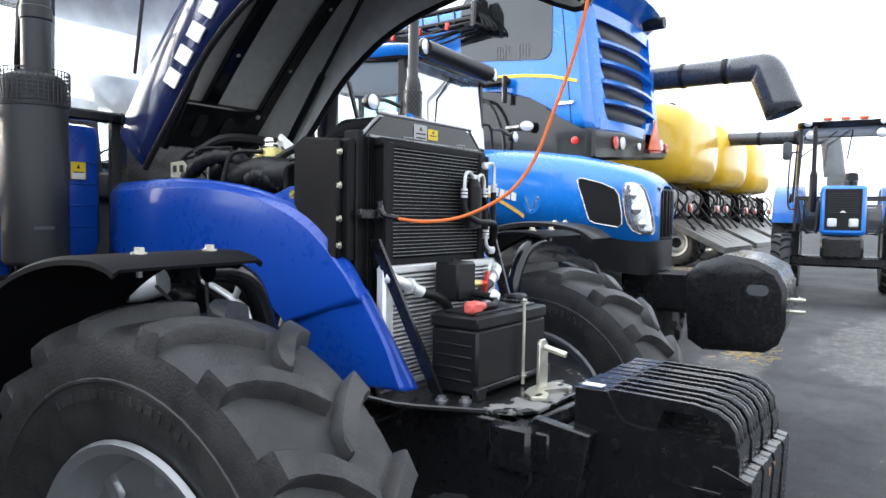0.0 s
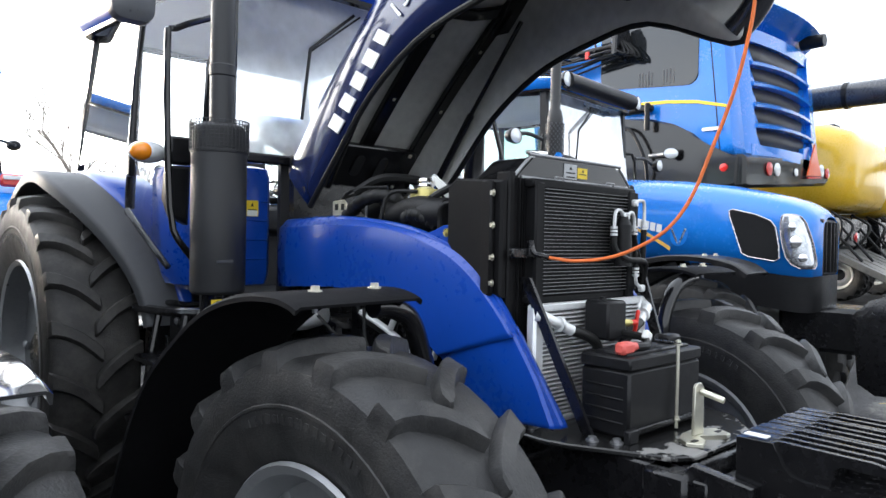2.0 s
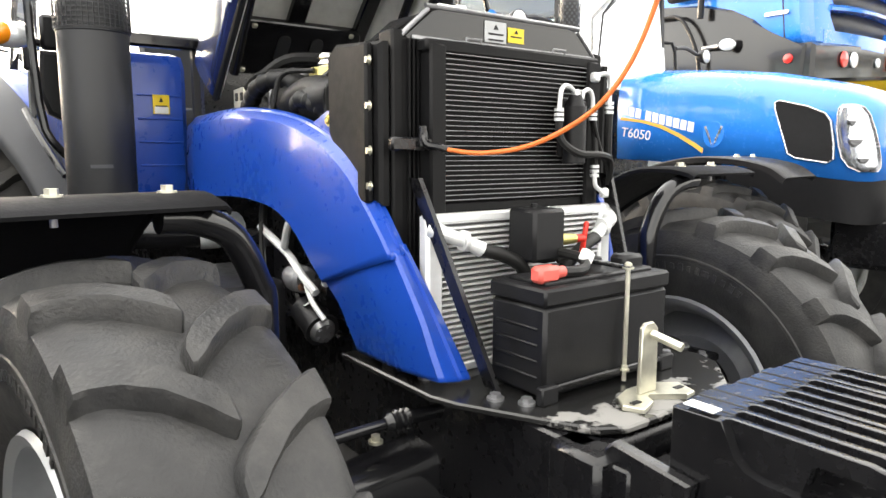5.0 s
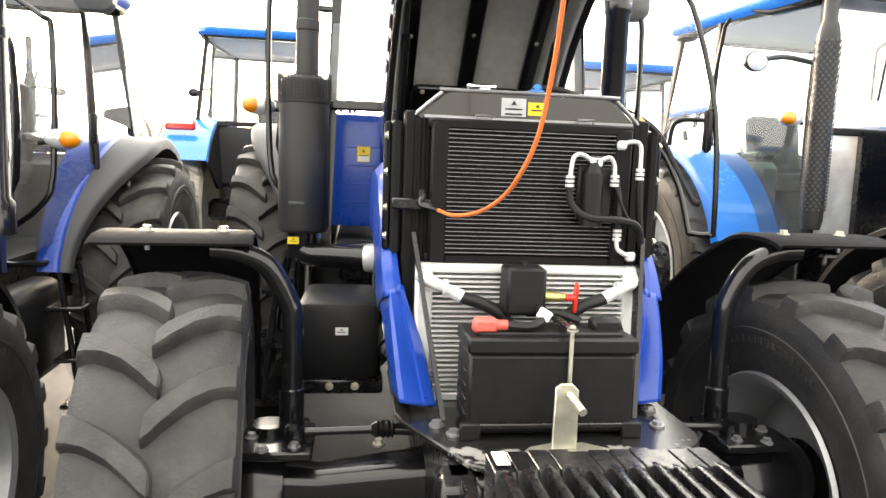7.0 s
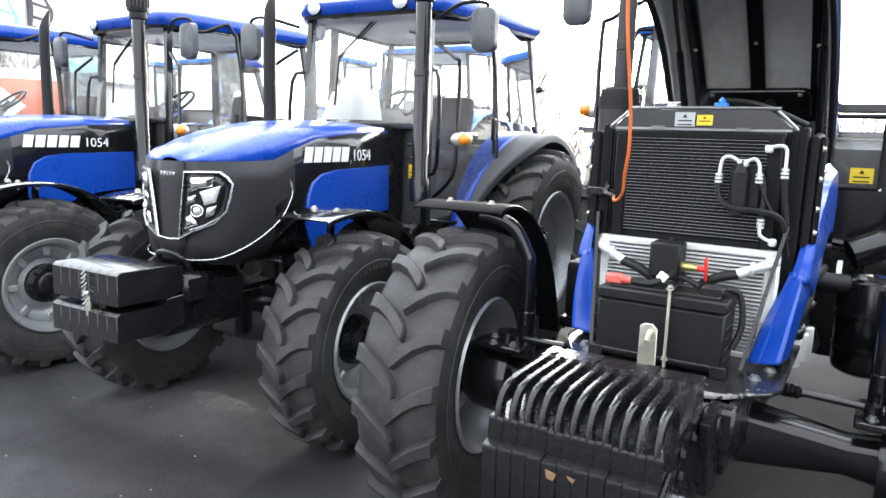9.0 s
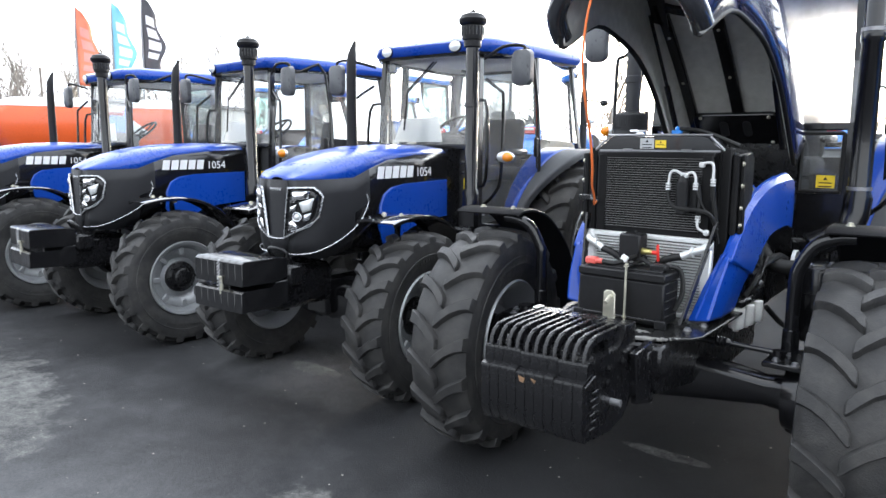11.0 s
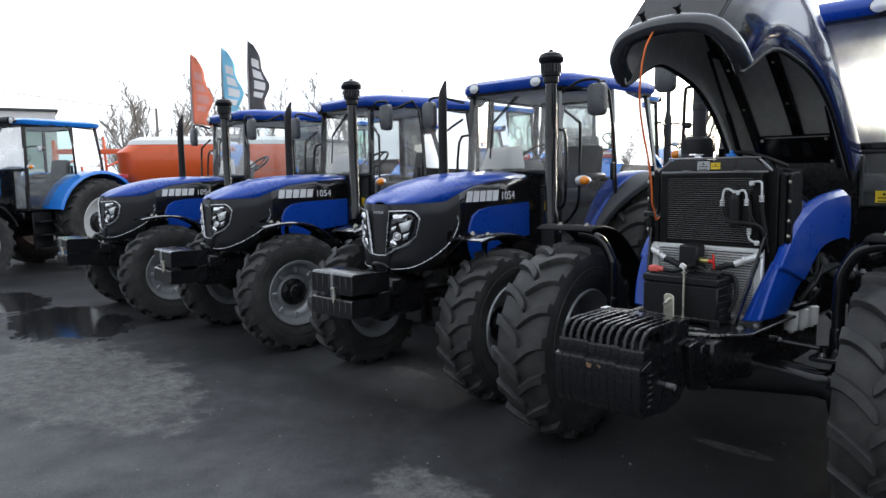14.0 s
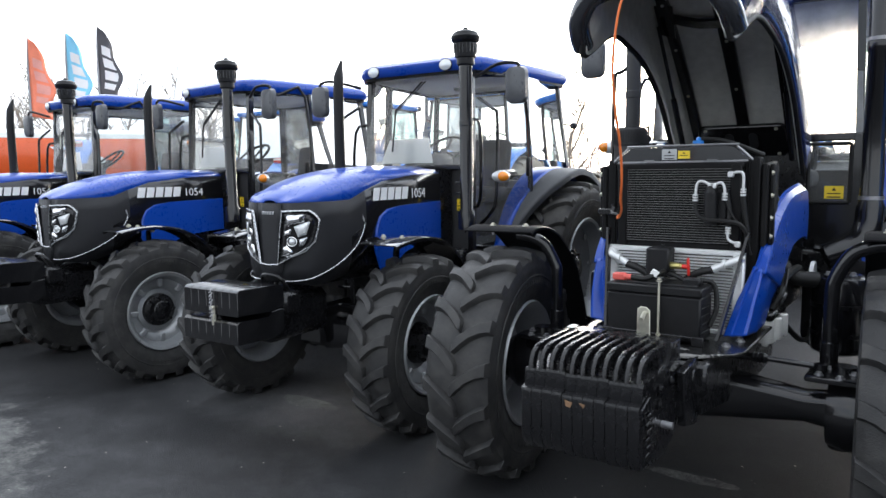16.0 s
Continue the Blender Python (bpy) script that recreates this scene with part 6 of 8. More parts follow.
    body = [(-0.60, 1.036), (-0.69, 1.038), (-0.700, 1.015), (-0.712, 0.985), (-0.732, 0.967), (-0.76, 0.960), (-1.006, 0.956), (-1.010, 0.945), (-1.010, 0.892), (-1.036, 0.886), (-1.040, 0.872), (-1.034, 0.70), (-1.01, 0.655), (-0.80, 0.635), (-0.68, 0.66), (-0.60, 0.74)]
    rib = [(-0.66, 0.94), (-0.66, 1.036), (-0.70, 1.042), (-0.90, 1.040), (-0.955, 1.034), (-0.985, 1.016), (-1.002, 0.990), (-1.008, 0.950), (-0.968, 0.950), (-0.966, 0.995), (-0.955, 1.010), (-0.93, 1.018), (-0.835, 1.020), (-0.822, 1.012), (-0.818, 0.950)]
    first = None
    for i in range(11):
        at = Matrix.Translation((-0.206 + i * 0.0408, 0.0015 * ((i * 7) % 3 - 1), 0.0018 * ((i * 5) % 4 - 1.5)))
        if first is None:
            bm = B()
            prism(bm, body, -0.0199, 0.0199, "x", 0.0016)
            prism(bm, rib, -0.0085, 0.0085, "x", 0.0055)
            first = part("weight", bm, IRON, root)
            first.matrix_basis = at
        else:
            like("weight", first, root, at)
    for sx in (-1, 1):
        x = sx * 0.2275
        for y, z in ((-0.715, 0.90), (-0.839, 0.902), (-0.842, 0.845)):
            part("weight_boss", bolt(B(), (x - sx * 0.002, y, z), "x" if sx > 0 else "-x", 0.012, 0.010), IRON, root)
        pieces("cast_bar", [(x, -0.95 + 0.012 * (k % 2), 0.70 + k * 0.028) for k in range(6)], (0.005, 0.07, 0.010), IRON, root, 0.002)
        bm = B()
        prism(bm, [(-0.936, 0.852), (-1.036, 0.868), (-1.036, 0.880), (-0.966, 0.905), (-0.955, 0.905)], x - sx * 0.004, x + sx * 0.004, "x", 0.002)
        part("cast_step", bm, IRON, root)
    CHIP = mat("bare_rusty_iron", (0.20, 0.115, 0.06), 0.75, var=0.3, scale=60)
    for chip in ([(-0.05, 0.868), (-0.02, 0.862), (-0.028, 0.842), (-0.045, 0.846)], [(0.005, 0.866), (0.03, 0.864), (0.022, 0.850)]):
        part("rust_chip", prism(B(), chip, -1.0415, -1.039, "y"), CHIP, root, "small rusty chip in the black paint")
    bm = B()
    rod(bm, (-0.255, -0.80, 0.76), (0.262, -0.80, 0.76), 0.014)
    part("weight_bolt", bm, STEEL, root)
    bm = B()
    box(bm, (-0.206, -0.645, 1.0415), (0.026, 0.055, 0.003), 0)
    part("weight_sticker", bm, PAPER, root)
    open_hood(root, (0, 1.30, 1.70), 46)
    return root


open_one = open_tractor()
open_one.matrix_basis = pose(1.902, 1.35, 0)

# ---- closed blue tractors of the row ----
def strip(bm, rows):
    loft(bm, rows, False, False)


def closed_tractor():
    root = thing("tractor", "glossy blue and black farm tractor, hood closed, silver headlight trim", "tractor", "blue tractors in a row")
    for sx in (-1, 1):
        wheel(root, "front", sx * 0.785, 0, L_WF)
        wheel(root, "rear", sx * 0.90, 2.30, L_WR)
    axle(root, 0.77, 0.0, 0.58)
    secs = [(0.95, 0.355, 1.735, 1.672, 1.30), (0.55, 0.355, 1.737, 1.660, 1.28), (0.22, 0.353, 1.722, 1.625, 1.22), (0.03, 0.350, 1.698, 1.565, 1.10), (-0.12, 0.346, 1.668, 1.510, 1.02), (-0.26, 0.336, 1.630, 1.506, 0.985), (-0.37, 0.312, 1.590, 1.505, 0.97), (-0.44, 0.265, 1.558, 1.503, 0.975), (-0.485, 0.185, 1.532, 1.500, 0.985), (-0.502, 0.10, 1.518, 1.498, 0.99)]

    def top_row(y, w, top, sh, low):
        half = [(0, top), (w * 0.35, top - 0.004), (w * 0.68, top - 0.022), (w * 0.88, top * 0.62 + sh * 0.38 - 0.005), (w, sh)]
        return [(-x, y, z) for x, z in half[::-1]] + [(x, y, z) for x, z in half[1:]]

    def side_row(sx, y, w, top, sh, low):
        return [(sx * w, y, sh), (sx * (w + 0.010), y, sh - (sh - low) * 0.2), (sx * (w + 0.012), y, sh - (sh - low) * 0.5), (sx * (w + 0.004), y, sh - (sh - low) * 0.8), (sx * (w - 0.03), y, low)]
    bm = B()
    strip(bm, [top_row(*q) for q in secs])
    part("hood", bm, BLUE, root, "glossy blue hood", 50, 0.008)
    for sx in (-1, 1):
        bm = B()
        strip(bm, [side_row(sx, *q) for q in secs])
        for k in bm.faces:
            c = k.calc_center_median()
            if c.y < -0.05 + 0.06 * (c.z - 1.2):
                k.material_index = 1
        part("hood_side", bm, GLOSSBLACK, root, "gloss black hood side with a matt nose", 40, 0.008, (NOSEPL,))
    bm = B()
    q = secs[-1]
    ln = [side_row(-1, *q)[i] for i in range(5)]
    rn = [side_row(1, *q)[i] for i in range(5)]
    loft(bm, [[(x * (1 - k), y - 0.012 * (1 if k > 0.2 else 0.3), z) for x, y, z in ln] for k in (0, 0.5)] + [[(x * (1 - k), y - 0.012 * (1 if k > 0.2 else 0.3), z) for x, y, z in rn] for k in (0.5, 0)], False, False)
    part("nose_panel", bm, NOSEPL, root, "", 40, 0.006)
    bm = B()
    strip(bm, [[(-0.20, -0.46, 0.985), (0.20, -0.46, 0.985)], [(-0.28, -0.3, 0.97), (0.28, -0.3, 0.97)], [(-0.30, 0.3, 0.96), (0.30, 0.3, 0.96)]])
    box(bm, (0, 0.35, 1.25), (0.60, 1.0, 0.5), 0.05)
    part("engine_cover", bm, IRON, root)
    # headlights with their silver surrounds
    for sx in (-1, 1):
        def f(u, z):
            """A point on the curved nose: u runs from the middle to the side."""
            t = min(1.0, max(0.0, (u - 0.12) / 0.215))
            return (sx * min(u, 0.335), -0.522 + 0.140 * t ** 1.8, z)

        def g(u, z, d=0.0):
            p = Vector(f(u, z))
            return p + Vector((sx * d * 0.5, -d, 0))
        bm = B()
        loop = [(0.127, 1.452), (0.21, 1.456), (0.288, 1.456), (0.314, 1.43), (0.331, 1.395), (0.322, 1.33), (0.308, 1.255), (0.262, 1.190), (0.17, 1.148), (0.075, 1.103), (0.090, 1.22), (0.108, 1.34)]
        loft(bm, [[g(u, z, d) for u, z, d in ((u0, z0, 0.0), (u0, z0, 0.009), (u0 + (0.215 - u0) * 0.055, z0 + (1.30 - z0) * 0.055, 0.010), (u0 + (0.215 - u0) * 0.07, z0 + (1.30 - z0) * 0.07, 0.0))] for u0, z0 in loop + loop[:1]], True, False)
        part("lamp_surround", bm, TRIM, root, "satin silver headlight surround")
        bm = B()
        tube(bm, [f(0.075, 1.105), f(0.0, 1.098)], 0.0058, 8, 1)
        part("chin_trim", bm, TRIM, root)
        bm = B()
        tube(bm, [(sx * 0.10, -0.512, 0.998), (sx * 0.19, -0.492, 1.002), (sx * 0.285, -0.425, 1.02), (sx * 0.345, -0.27, 1.085), (sx * 0.363, -0.09, 1.19), (sx * 0.368, 0.0, 1.32), (sx * 0.364, -0.01, 1.40)], 0.0045, 8, 3)
        part("nose_trim", bm, TRIM, root)
        if sx > 0:
            pieces("nose_name_bar", [(-0.046 + i * 0.023, -0.519, 1.435) for i in range(5)], (0.016, 0.004, 0.020), TRIM, root, 0.001)
        bm = B()
        rows = []
        for z, u0, u1 in ((1.447, 0.135, 0.285), (1.40, 0.125, 0.318), (1.32, 0.113, 0.312), (1.25, 0.100, 0.296), (1.185, 0.092, 0.240), (1.125, 0.085, 0.120)):
            rows.append([g(u0 + (u1 - u0) * k / 4, z, 0.002) for k in range(5)])
        strip(bm, rows)
        hl = part("headlight", bm, GLOSSBLACK, root, "headlight with silver reflectors behind a clear cover", 40, 0.003)

        def patch(name, quad, m, bulge=0.0):
            """A small curved facet of the lamp given by four corners (u, z)."""
            bm = B()
            rows = []
            (a, b), (c, d), (e, h), (p, q) = quad
            for k in range(5):
                t = k / 4
                rr = []
                for j in range(5):
                    w = j / 4
                    u = (a * (1 - w) + c * w) * (1 - t) + (p * (1 - w) + e * w) * t
                    z = (b * (1 - w) + d * w) * (1 - t) + (q * (1 - w) + h * w) * t
                    rr.append(g(u, z, 0.006 + bulge * (1 - (2 * w - 1) ** 2) * (1 - (2 * t - 1) ** 2)))
                rows.append(rr)
            strip(bm, rows)
            part(name, bm, m, hl, "", 12, 0.002)
        patch("reflector", [(0.150, 1.428), (0.270, 1.432), (0.258, 1.378), (0.148, 1.345)], CHROME, 0.012)
        patch("reflector", [(0.205, 1.352), (0.288, 1.385), (0.268, 1.300), (0.226, 1.285)], LENS, 0.006)
        patch("reflector", [(0.142, 1.322), (0.190, 1.338), (0.184, 1.300), (0.140, 1.285)], CHROME, 0.004)
        patch("reflector", [(0.130, 1.222), (0.160, 1.235), (0.196, 1.188), (0.118, 1.158)], CHROME, 0.006)
        patch("reflector", [(0.232, 1.272), (0.272, 1.285), (0.258, 1.236), (0.228, 1.224)], HEADSILVER, 0.004)
        bm = B()
        bmesh.ops.create_uvsphere(bm, u_segments=16, v_segments=10, radius=0.022, matrix=Matrix.Translation(g(0.190, 1.256, -0.002)))
        part("projector_lens", bm, LENS, hl)
        bm = B()
        tube(bm, [g(0.190 + 0.028 * math.cos(2 * math.pi * k / 16), 1.256 + 0.028 * math.sin(2 * math.pi * k / 16), 0.006) for k in range(17)], 0.004, 6, 1, False)
        part("lamp_bezel", bm, CHROME, hl)
        bm = B()
        tube(bm, [g(0.150, 1.158, 0.005), g(0.22, 1.182, 0.005), g(0.276, 1.222, 0.005)], 0.0025, 6, 2)
        part("light_strip", bm, TRIM, hl)
        # name bars, number, blue side panel
        for i in range(5):
            bm = B()
            y = 0.14 + i * 0.084 if sx > 0 else 0.56 - i * 0.084
            s = 1 if sx > 0 else -1
            prism(bm, [(y - 0.034 * s - 0.008, 1.492), (y + 0.034 * s - 0.008, 1.492), (y + 0.034 * s + 0.008, 1.580), (y - 0.034 * s + 0.008, 1.580)], sx * 0.3655, sx * 0.3685, "x")
            part("name_bar", bm, WHITE, root)
        turn = Euler((radians(90), 0, radians(90 if sx > 0 else -90))).to_matrix().to_4x4()
        words("1054", 0.098, WHITE, root, Matrix.Translation((sx * 0.3665, 0.545 if sx > 0 else 0.10, 1.497)) @ turn, "number")
        bm = B()
        poly = [(0.20, 0.95), (0.12, 1.14), (0.13, 1.30), (0.17, 1.38), (0.25, 1.425), (0.40, 1.445), (0.95, 1.46), (0.95, 1.16), (0.64, 1.15), (0.46, 1.11), (0.32, 1.02)]
        prism(bm, poly, sx * 0.345, sx * 0.374, "x", 0.008)
        part("side_panel", bm, BLUE, root, "blue side panel")
        # fenders
        front_fender(root, sx, 0.56, 0.87, [(-0.31, 1.235), (-0.25, 1.248), (-0.12, 1.265), (0.05, 1.262), (0.22, 1.225), (0.38, 1.14), (0.50, 1.02), (0.57, 0.90)], WETBLACK, None, 0.02)
        bm = B()
        tube(bm, [(sx * 0.58, 0.05, 0.75), (sx * 0.57, 0.08, 1.0), (sx * 0.60, 0.06, 1.20), (sx * 0.78, 0.0, 1.24)], 0.022, 10, 4)
        part("fender_bracket", bm, GLOSSBLACK, root)
        rear_fender(root, sx, (2.30, 0.79), 0.915, 0.60, (0.80, 1.02), (0.70, 0.74))
        indicator(root, (sx * 0.85, 1.09, 1.645), sx)
        bm = B()
        for z, x in ((0.88, 0.80), (0.64, 0.83), (0.42, 0.85)):
            box(bm, (sx * x, 1.30, z), (0.16, 0.30, 0.022), 0.006)
        for d in (-0.13, 0.13):
            rod(bm, (sx * 0.78, 1.30 + d, 1.05), (sx * 0.86, 1.30 + d, 0.42), 0.014, n=8)
        part("step_ladder", bm, GLOSSBLACK, root)
        mirror_set(root, sx, (0.58, 1.16), (0.98, 1.08), 2.44, (0.17, 0.05, 0.27))
        bm = B()
        tube(bm, [(sx * 0.60, 1.15, 1.25), (sx * 0.74, 1.08, 1.35), (sx * 0.80, 1.08, 1.5), (sx * 0.80, 1.10, 2.08), (sx * 0.76, 1.11, 2.16), (sx * 0.60, 1.16, 2.26)], 0.013, 8, 3)
        part("front_rail", bm, GLOSSBLACK, root)
    cab(root, 1.15, 2.58, 0.78, 1.05, 1.74, 2.48, BLUE, lamps=0.36, yb=0.62, crown=0.14, wf=0.54)
    for sx in (-1, 1):
        bm = B()
        loft(bm, [[(sx * 0.47 + u * k, y, 0.72 + v * k) for u, v in round_rect(0, 0, 0.36, 0.48, 0.08, 4)] for y, k in ((1.0, 0.9), (1.03, 1.0), (1.60, 1.0), (1.63, 0.9))])
        part("fuel_tank", bm, BLACK, root, "black moulded fuel tank")
    label_plate("cab_label", root, (0.46, 1.10, 1.42), (0.06, 0.09), "-y", YELLOW, 2)
    bm = B()
    prism(bm, [(-0.36, 1.02), (0.36, 1.02), (0.36, 1.70), (-0.36, 1.70)], 0.96, 1.13, "y")
    part("front_bulkhead", bm, IRON, root)
    part("cab_pan", box(B(), (0, 1.8, 0.98), (1.0, 1.5, 0.16), 0.02), IRON, root)
    part("gearbox", box(B(), (0, 1.6, 0.80), (0.42, 2.2, 0.40), 0.05), IRON, root)
    part("rear_axle", box(B(), (0, 2.3, 0.79), (1.4, 0.22, 0.22), 0.05), IRON, root)
    bm = B()
    prism(bm, [(-0.40, 1.76), (0.14, 1.76), (0.10, 1.97), (-0.30, 1.96)], 1.19, 1.194, "y")
    part("paper_sheet", bm, PAPER, root, "white paper behind the windscreen")
    # intake on the left with its rain cap, exhaust on the right with a slanted end
    bm = B()
    lathe(bm, [(1.25, 0.001), (1.25, 0.065), (1.38, 0.065), (1.40, 0.050), (2.02, 0.050), (2.025, 0.056), (2.06, 0.056), (2.065, 0.050), (2.53, 0.050)], 20, (0.67, 0.85, 0), "z")
    a = part("air_intake", bm, GLOSSBLACK, root)
    bm = B()
    lathe(bm, [(2.46, 0.05), (2.47, 0.066), (2.515, 0.066), (2.52, 0.078), (2.545, 0.082), (2.62, 0.082), (2.625, 0.090), (2.64, 0.104), (2.668, 0.108), (2.678, 0.100), (2.70, 0.088), (2.715, 0.050), (2.722, 0.020), (2.735, 0.018), (2.738, 0.001)], 28, (0.67, 0.85, 0), "z")
    part("rain_cap", bm, BLACK, a)
    bm = B()
    for k in range(20):
        t = 2 * math.pi * k / 20
        box(bm, (0.67 + 0.083 * math.cos(t), 0.85 + 0.083 * math.sin(t), 2.583), (0.007, 0.007, 0.065), 0)
    part("cap_louvre", bm, IRON, a)
    pieces("stack_bracket", [(0.62, 0.88, z) for z in (1.52, 1.60, 2.30)], (0.12, 0.05, 0.02), GLOSSBLACK, a, 0.004)
    bm = B()
    tube(bm, [(-0.41, 0.66, 1.40), (-0.41, 0.66, 1.55), (-0.41, 0.66, 1.70), (-0.41, 0.66, 1.76), (-0.41, 0.66, 2.25), (-0.41, 0.67, 2.45), (-0.41, 0.71, 2.58)], [0.06, 0.06, 0.06, 0.045, 0.042, 0.040, 0.012], 14, 3)
    part("exhaust_pipe", bm, BLACK, root)
    # front bolster and weights
    bm = B()
    box(bm, (0, -0.45, 0.78), (0.40, 0.55, 0.28), 0.04)
    box(bm, (0, -0.56, 0.88), (0.50, 0.16, 0.14), 0.02)
    tube(bm, [(0.02, -0.55, 0.95), (0.03, -0.62, 1.045), (0.18, -0.62, 1.045), (0.20, -0.55, 0.95)], 0.012, 8, 4)
    part("bolster", bm, IRON, root)
    first = None
    for i in range(7):
        x = -0.205 + i * 0.0685
        if first is None:
            bm = B()
            prism(bm, [(-1.0, 0.865), (-0.72, 0.855), (-0.64, 0.88), (-0.64, 1.0), (-0.70, 1.015), (-0.98, 1.02), (-1.0, 1.005)], -0.0338, 0.0338, "x", 0.003)
            prism(bm, [(-1.01, 0.70), (-0.74, 0.69), (-0.64, 0.72), (-0.64, 0.86), (-0.74, 0.855), (-0.76, 0.825), (-0.99, 0.835), (-1.01, 0.82)], -0.0338, 0.0338, "x", 0.003)
            first = part("weight", bm, GLOSSBLACK, root)
            first.matrix_basis = Matrix.Translation((x, 0, 0))
        else:
            like("weight", first, root, Matrix.Translation((x, 0, 0)))
    bm = B()
    for k in range(9):
        z = 1.015 - k * 0.02
        tube(bm, [(0.03 + 0.008 * (k % 2), -1.01, z), (0.036, -1.024, z - 0.013), (0.03, -1.03, z - 0.02)], 0.004, 6, 1)
    part("pin_chain", bm, STEEL, root)
    bm = B()
    rod(bm, (0.03, -1.0, 0.80), (0.03, -1.0, 0.90), 0.013)
    box(bm, (0.03, -1.01, 0.905), (0.035, 0.02, 0.02), 0.004)
    part("tow_pin", bm, ZINC, root)
    return root


row_one = closed_tractor()
row_one.matrix_basis = pose(-0.62, 1.57, 0, 0, 0, 3)
copy_thing(row_one, pose(-3.14, 1.36, 0, 0, 0, -3))
copy_thing(row_one, pose(-5.52, 1.08, 0, 0, 0, -3))


# ---- light-blue tractors ----
N_WF = (0.66, 0.38, 0.36, 20, 0.03)
N_WR = (0.87, 0.47, 0.50, 22, 0.02)


STRIPE = mat("golden_stripe", (0.72, 0.42, 0.07), 0.4, var=0.05)


def light_blue_tractor():
    root = thing("tractor", "light-blue farm tractor with white rims and a green-tinted cab", "tractor", "light-blue tractors")
    for sx in (-1, 1):
        wheel(root, "front", sx * 0.90, 0, N_WF, WHITERIM)
        wheel(root, "rear", sx * 0.93, 2.50, N_WR, WHITERIM)
    axle(root, 0.88, 0, 0.65)
    secs = [(0.915, 0.41, 2.022, 1.875, 1.41), (0.70, 0.41, 2.015, 1.865, 1.40), (0.30, 0.405, 1.985, 1.83, 1.38), (-0.05, 0.395, 1.94, 1.78, 1.36), (-0.30, 0.38, 1.885, 1.73, 1.33), (-0.46, 0.36, 1.845, 1.70, 1.31), (-0.56, 0.335, 1.81, 1.67, 1.30), (-0.63, 0.295, 1.765, 1.64, 1.30), (-0.68, 0.22, 1.71, 1.60, 1.31)]

    def row(y, w, top, sh, low):
        half = [(0, top), (w * 0.4, top - 0.006), (w * 0.72, top - 0.035), (w * 0.92, top * 0.5 + sh * 0.5), (w, sh), (w * 1.02, sh * 0.6 + low * 0.4), (w * 0.99, low)]
        return [(-x, y, z) for x, z in half[::-1]] + [(x, y, z) for x, z in half[1:]]
    bm = B()
    loft(bm, [row(*q) for q in secs], False, False)
    part("hood", bm, NHBLUE, root, "rounded light-blue hood", 45, 0.01)
    bm = B()
    loft(bm, [[(x * 0.98, y, z - 0.0) for x, y, z in ((-w, y, low), (w, y, low), (w * 0.95, y, low - 0.24), (-w * 0.95, y, low - 0.24))] for y, w, t, s, low in secs[2:]], True, True)
    box(bm, (0, 0.5, 1.05), (0.5, 1.3, 0.5), 0.06)
    part("hood_base", bm, BLACK, root, "black lower hood")
    bm = B()
    for i in range(9):
        box(bm, (-0.20 + i * 0.05, -0.70 + 0.05 * abs(i - 4) * abs(i - 4) / 16, 1.50), (0.016, 0.03, 0.34), 0.004)
    prism(bm, [(-0.27, -0.60), (-0.21, -0.675), (0.21, -0.675), (0.27, -0.60)], 1.31, 1.69, "z", 0.01)
    part("grille", bm, BLACK, root)
    for sx in (-1, 1):
        bm = B()
        rows = []
        side = lambda y: float(np.interp(-y, (0.30, 0.46, 0.56, 0.63, 0.68), (0.38, 0.36, 0.335, 0.295, 0.22))) * 1.02 + 0.008
        for z, y0, y1 in ((1.715, -0.535, -0.475), (1.70, -0.575, -0.462), (1.66, -0.602, -0.455), (1.58, -0.628, -0.458), (1.50, -0.645, -0.470), (1.43, -0.655, -0.49), (1.38, -0.658, -0.525), (1.355, -0.65, -0.575)):
            rows.append([(sx * (side(y0 + (y1 - y0) * k / 6) + 0.006 + 0.012 * math.sin(math.pi * k / 6)), y0 + (y1 - y0) * k / 6, z) for k in range(7)])
        loft(bm, rows, False, False)
        hl = part("headlight", bm, HEADSILVER, root, "large clear teardrop headlight", 60, 0.004)
        edge = [r[0] for r in rows] + [r[-1] for r in rows[::-1]]
        part("lamp_rim", tube(B(), edge + edge[:1], 0.004, 6, 1, False), TRIM, hl)
        for yy, zz, r in ((-0.535, 1.63, 0.034), (-0.555, 1.53, 0.046), (-0.59, 1.425, 0.032)):
            bm = B()
            bmesh.ops.create_uvsphere(bm, u_segments=18, v_segments=12, radius=1, matrix=Matrix.Translation((sx * (side(yy) + 0.012), yy, zz)) @ Euler((0, 0, -sx * radians(34))).to_matrix().to_4x4() @ Matrix.Diagonal((0.010, r * 0.95, r, 1)))
            part("reflector", bm, CHROME, hl)
        bm = B()
        outline = [(-0.40, 1.672), (-0.30, 1.715), (-0.15, 1.752), (-0.125, 1.74), (-0.13, 1.70), (-0.215, 1.45), (-0.26, 1.425), (-0.43, 1.400), (-0.458, 1.42), (-0.455, 1.50), (-0.43, 1.63)]
        prism(bm, outline, sx * 0.365, sx * 0.398, "x", 0.006)
        sv = part("side_vent", bm, BLACK, root, "black vent panel in a bright outline")
        part("vent_rim", tube(B(), [(sx * 0.399, y, z) for y, z in outline + outline[:1]], 0.005, 6, 1, False), TRIM, sv)
        tilt = math.atan2(0.145, 0.56)
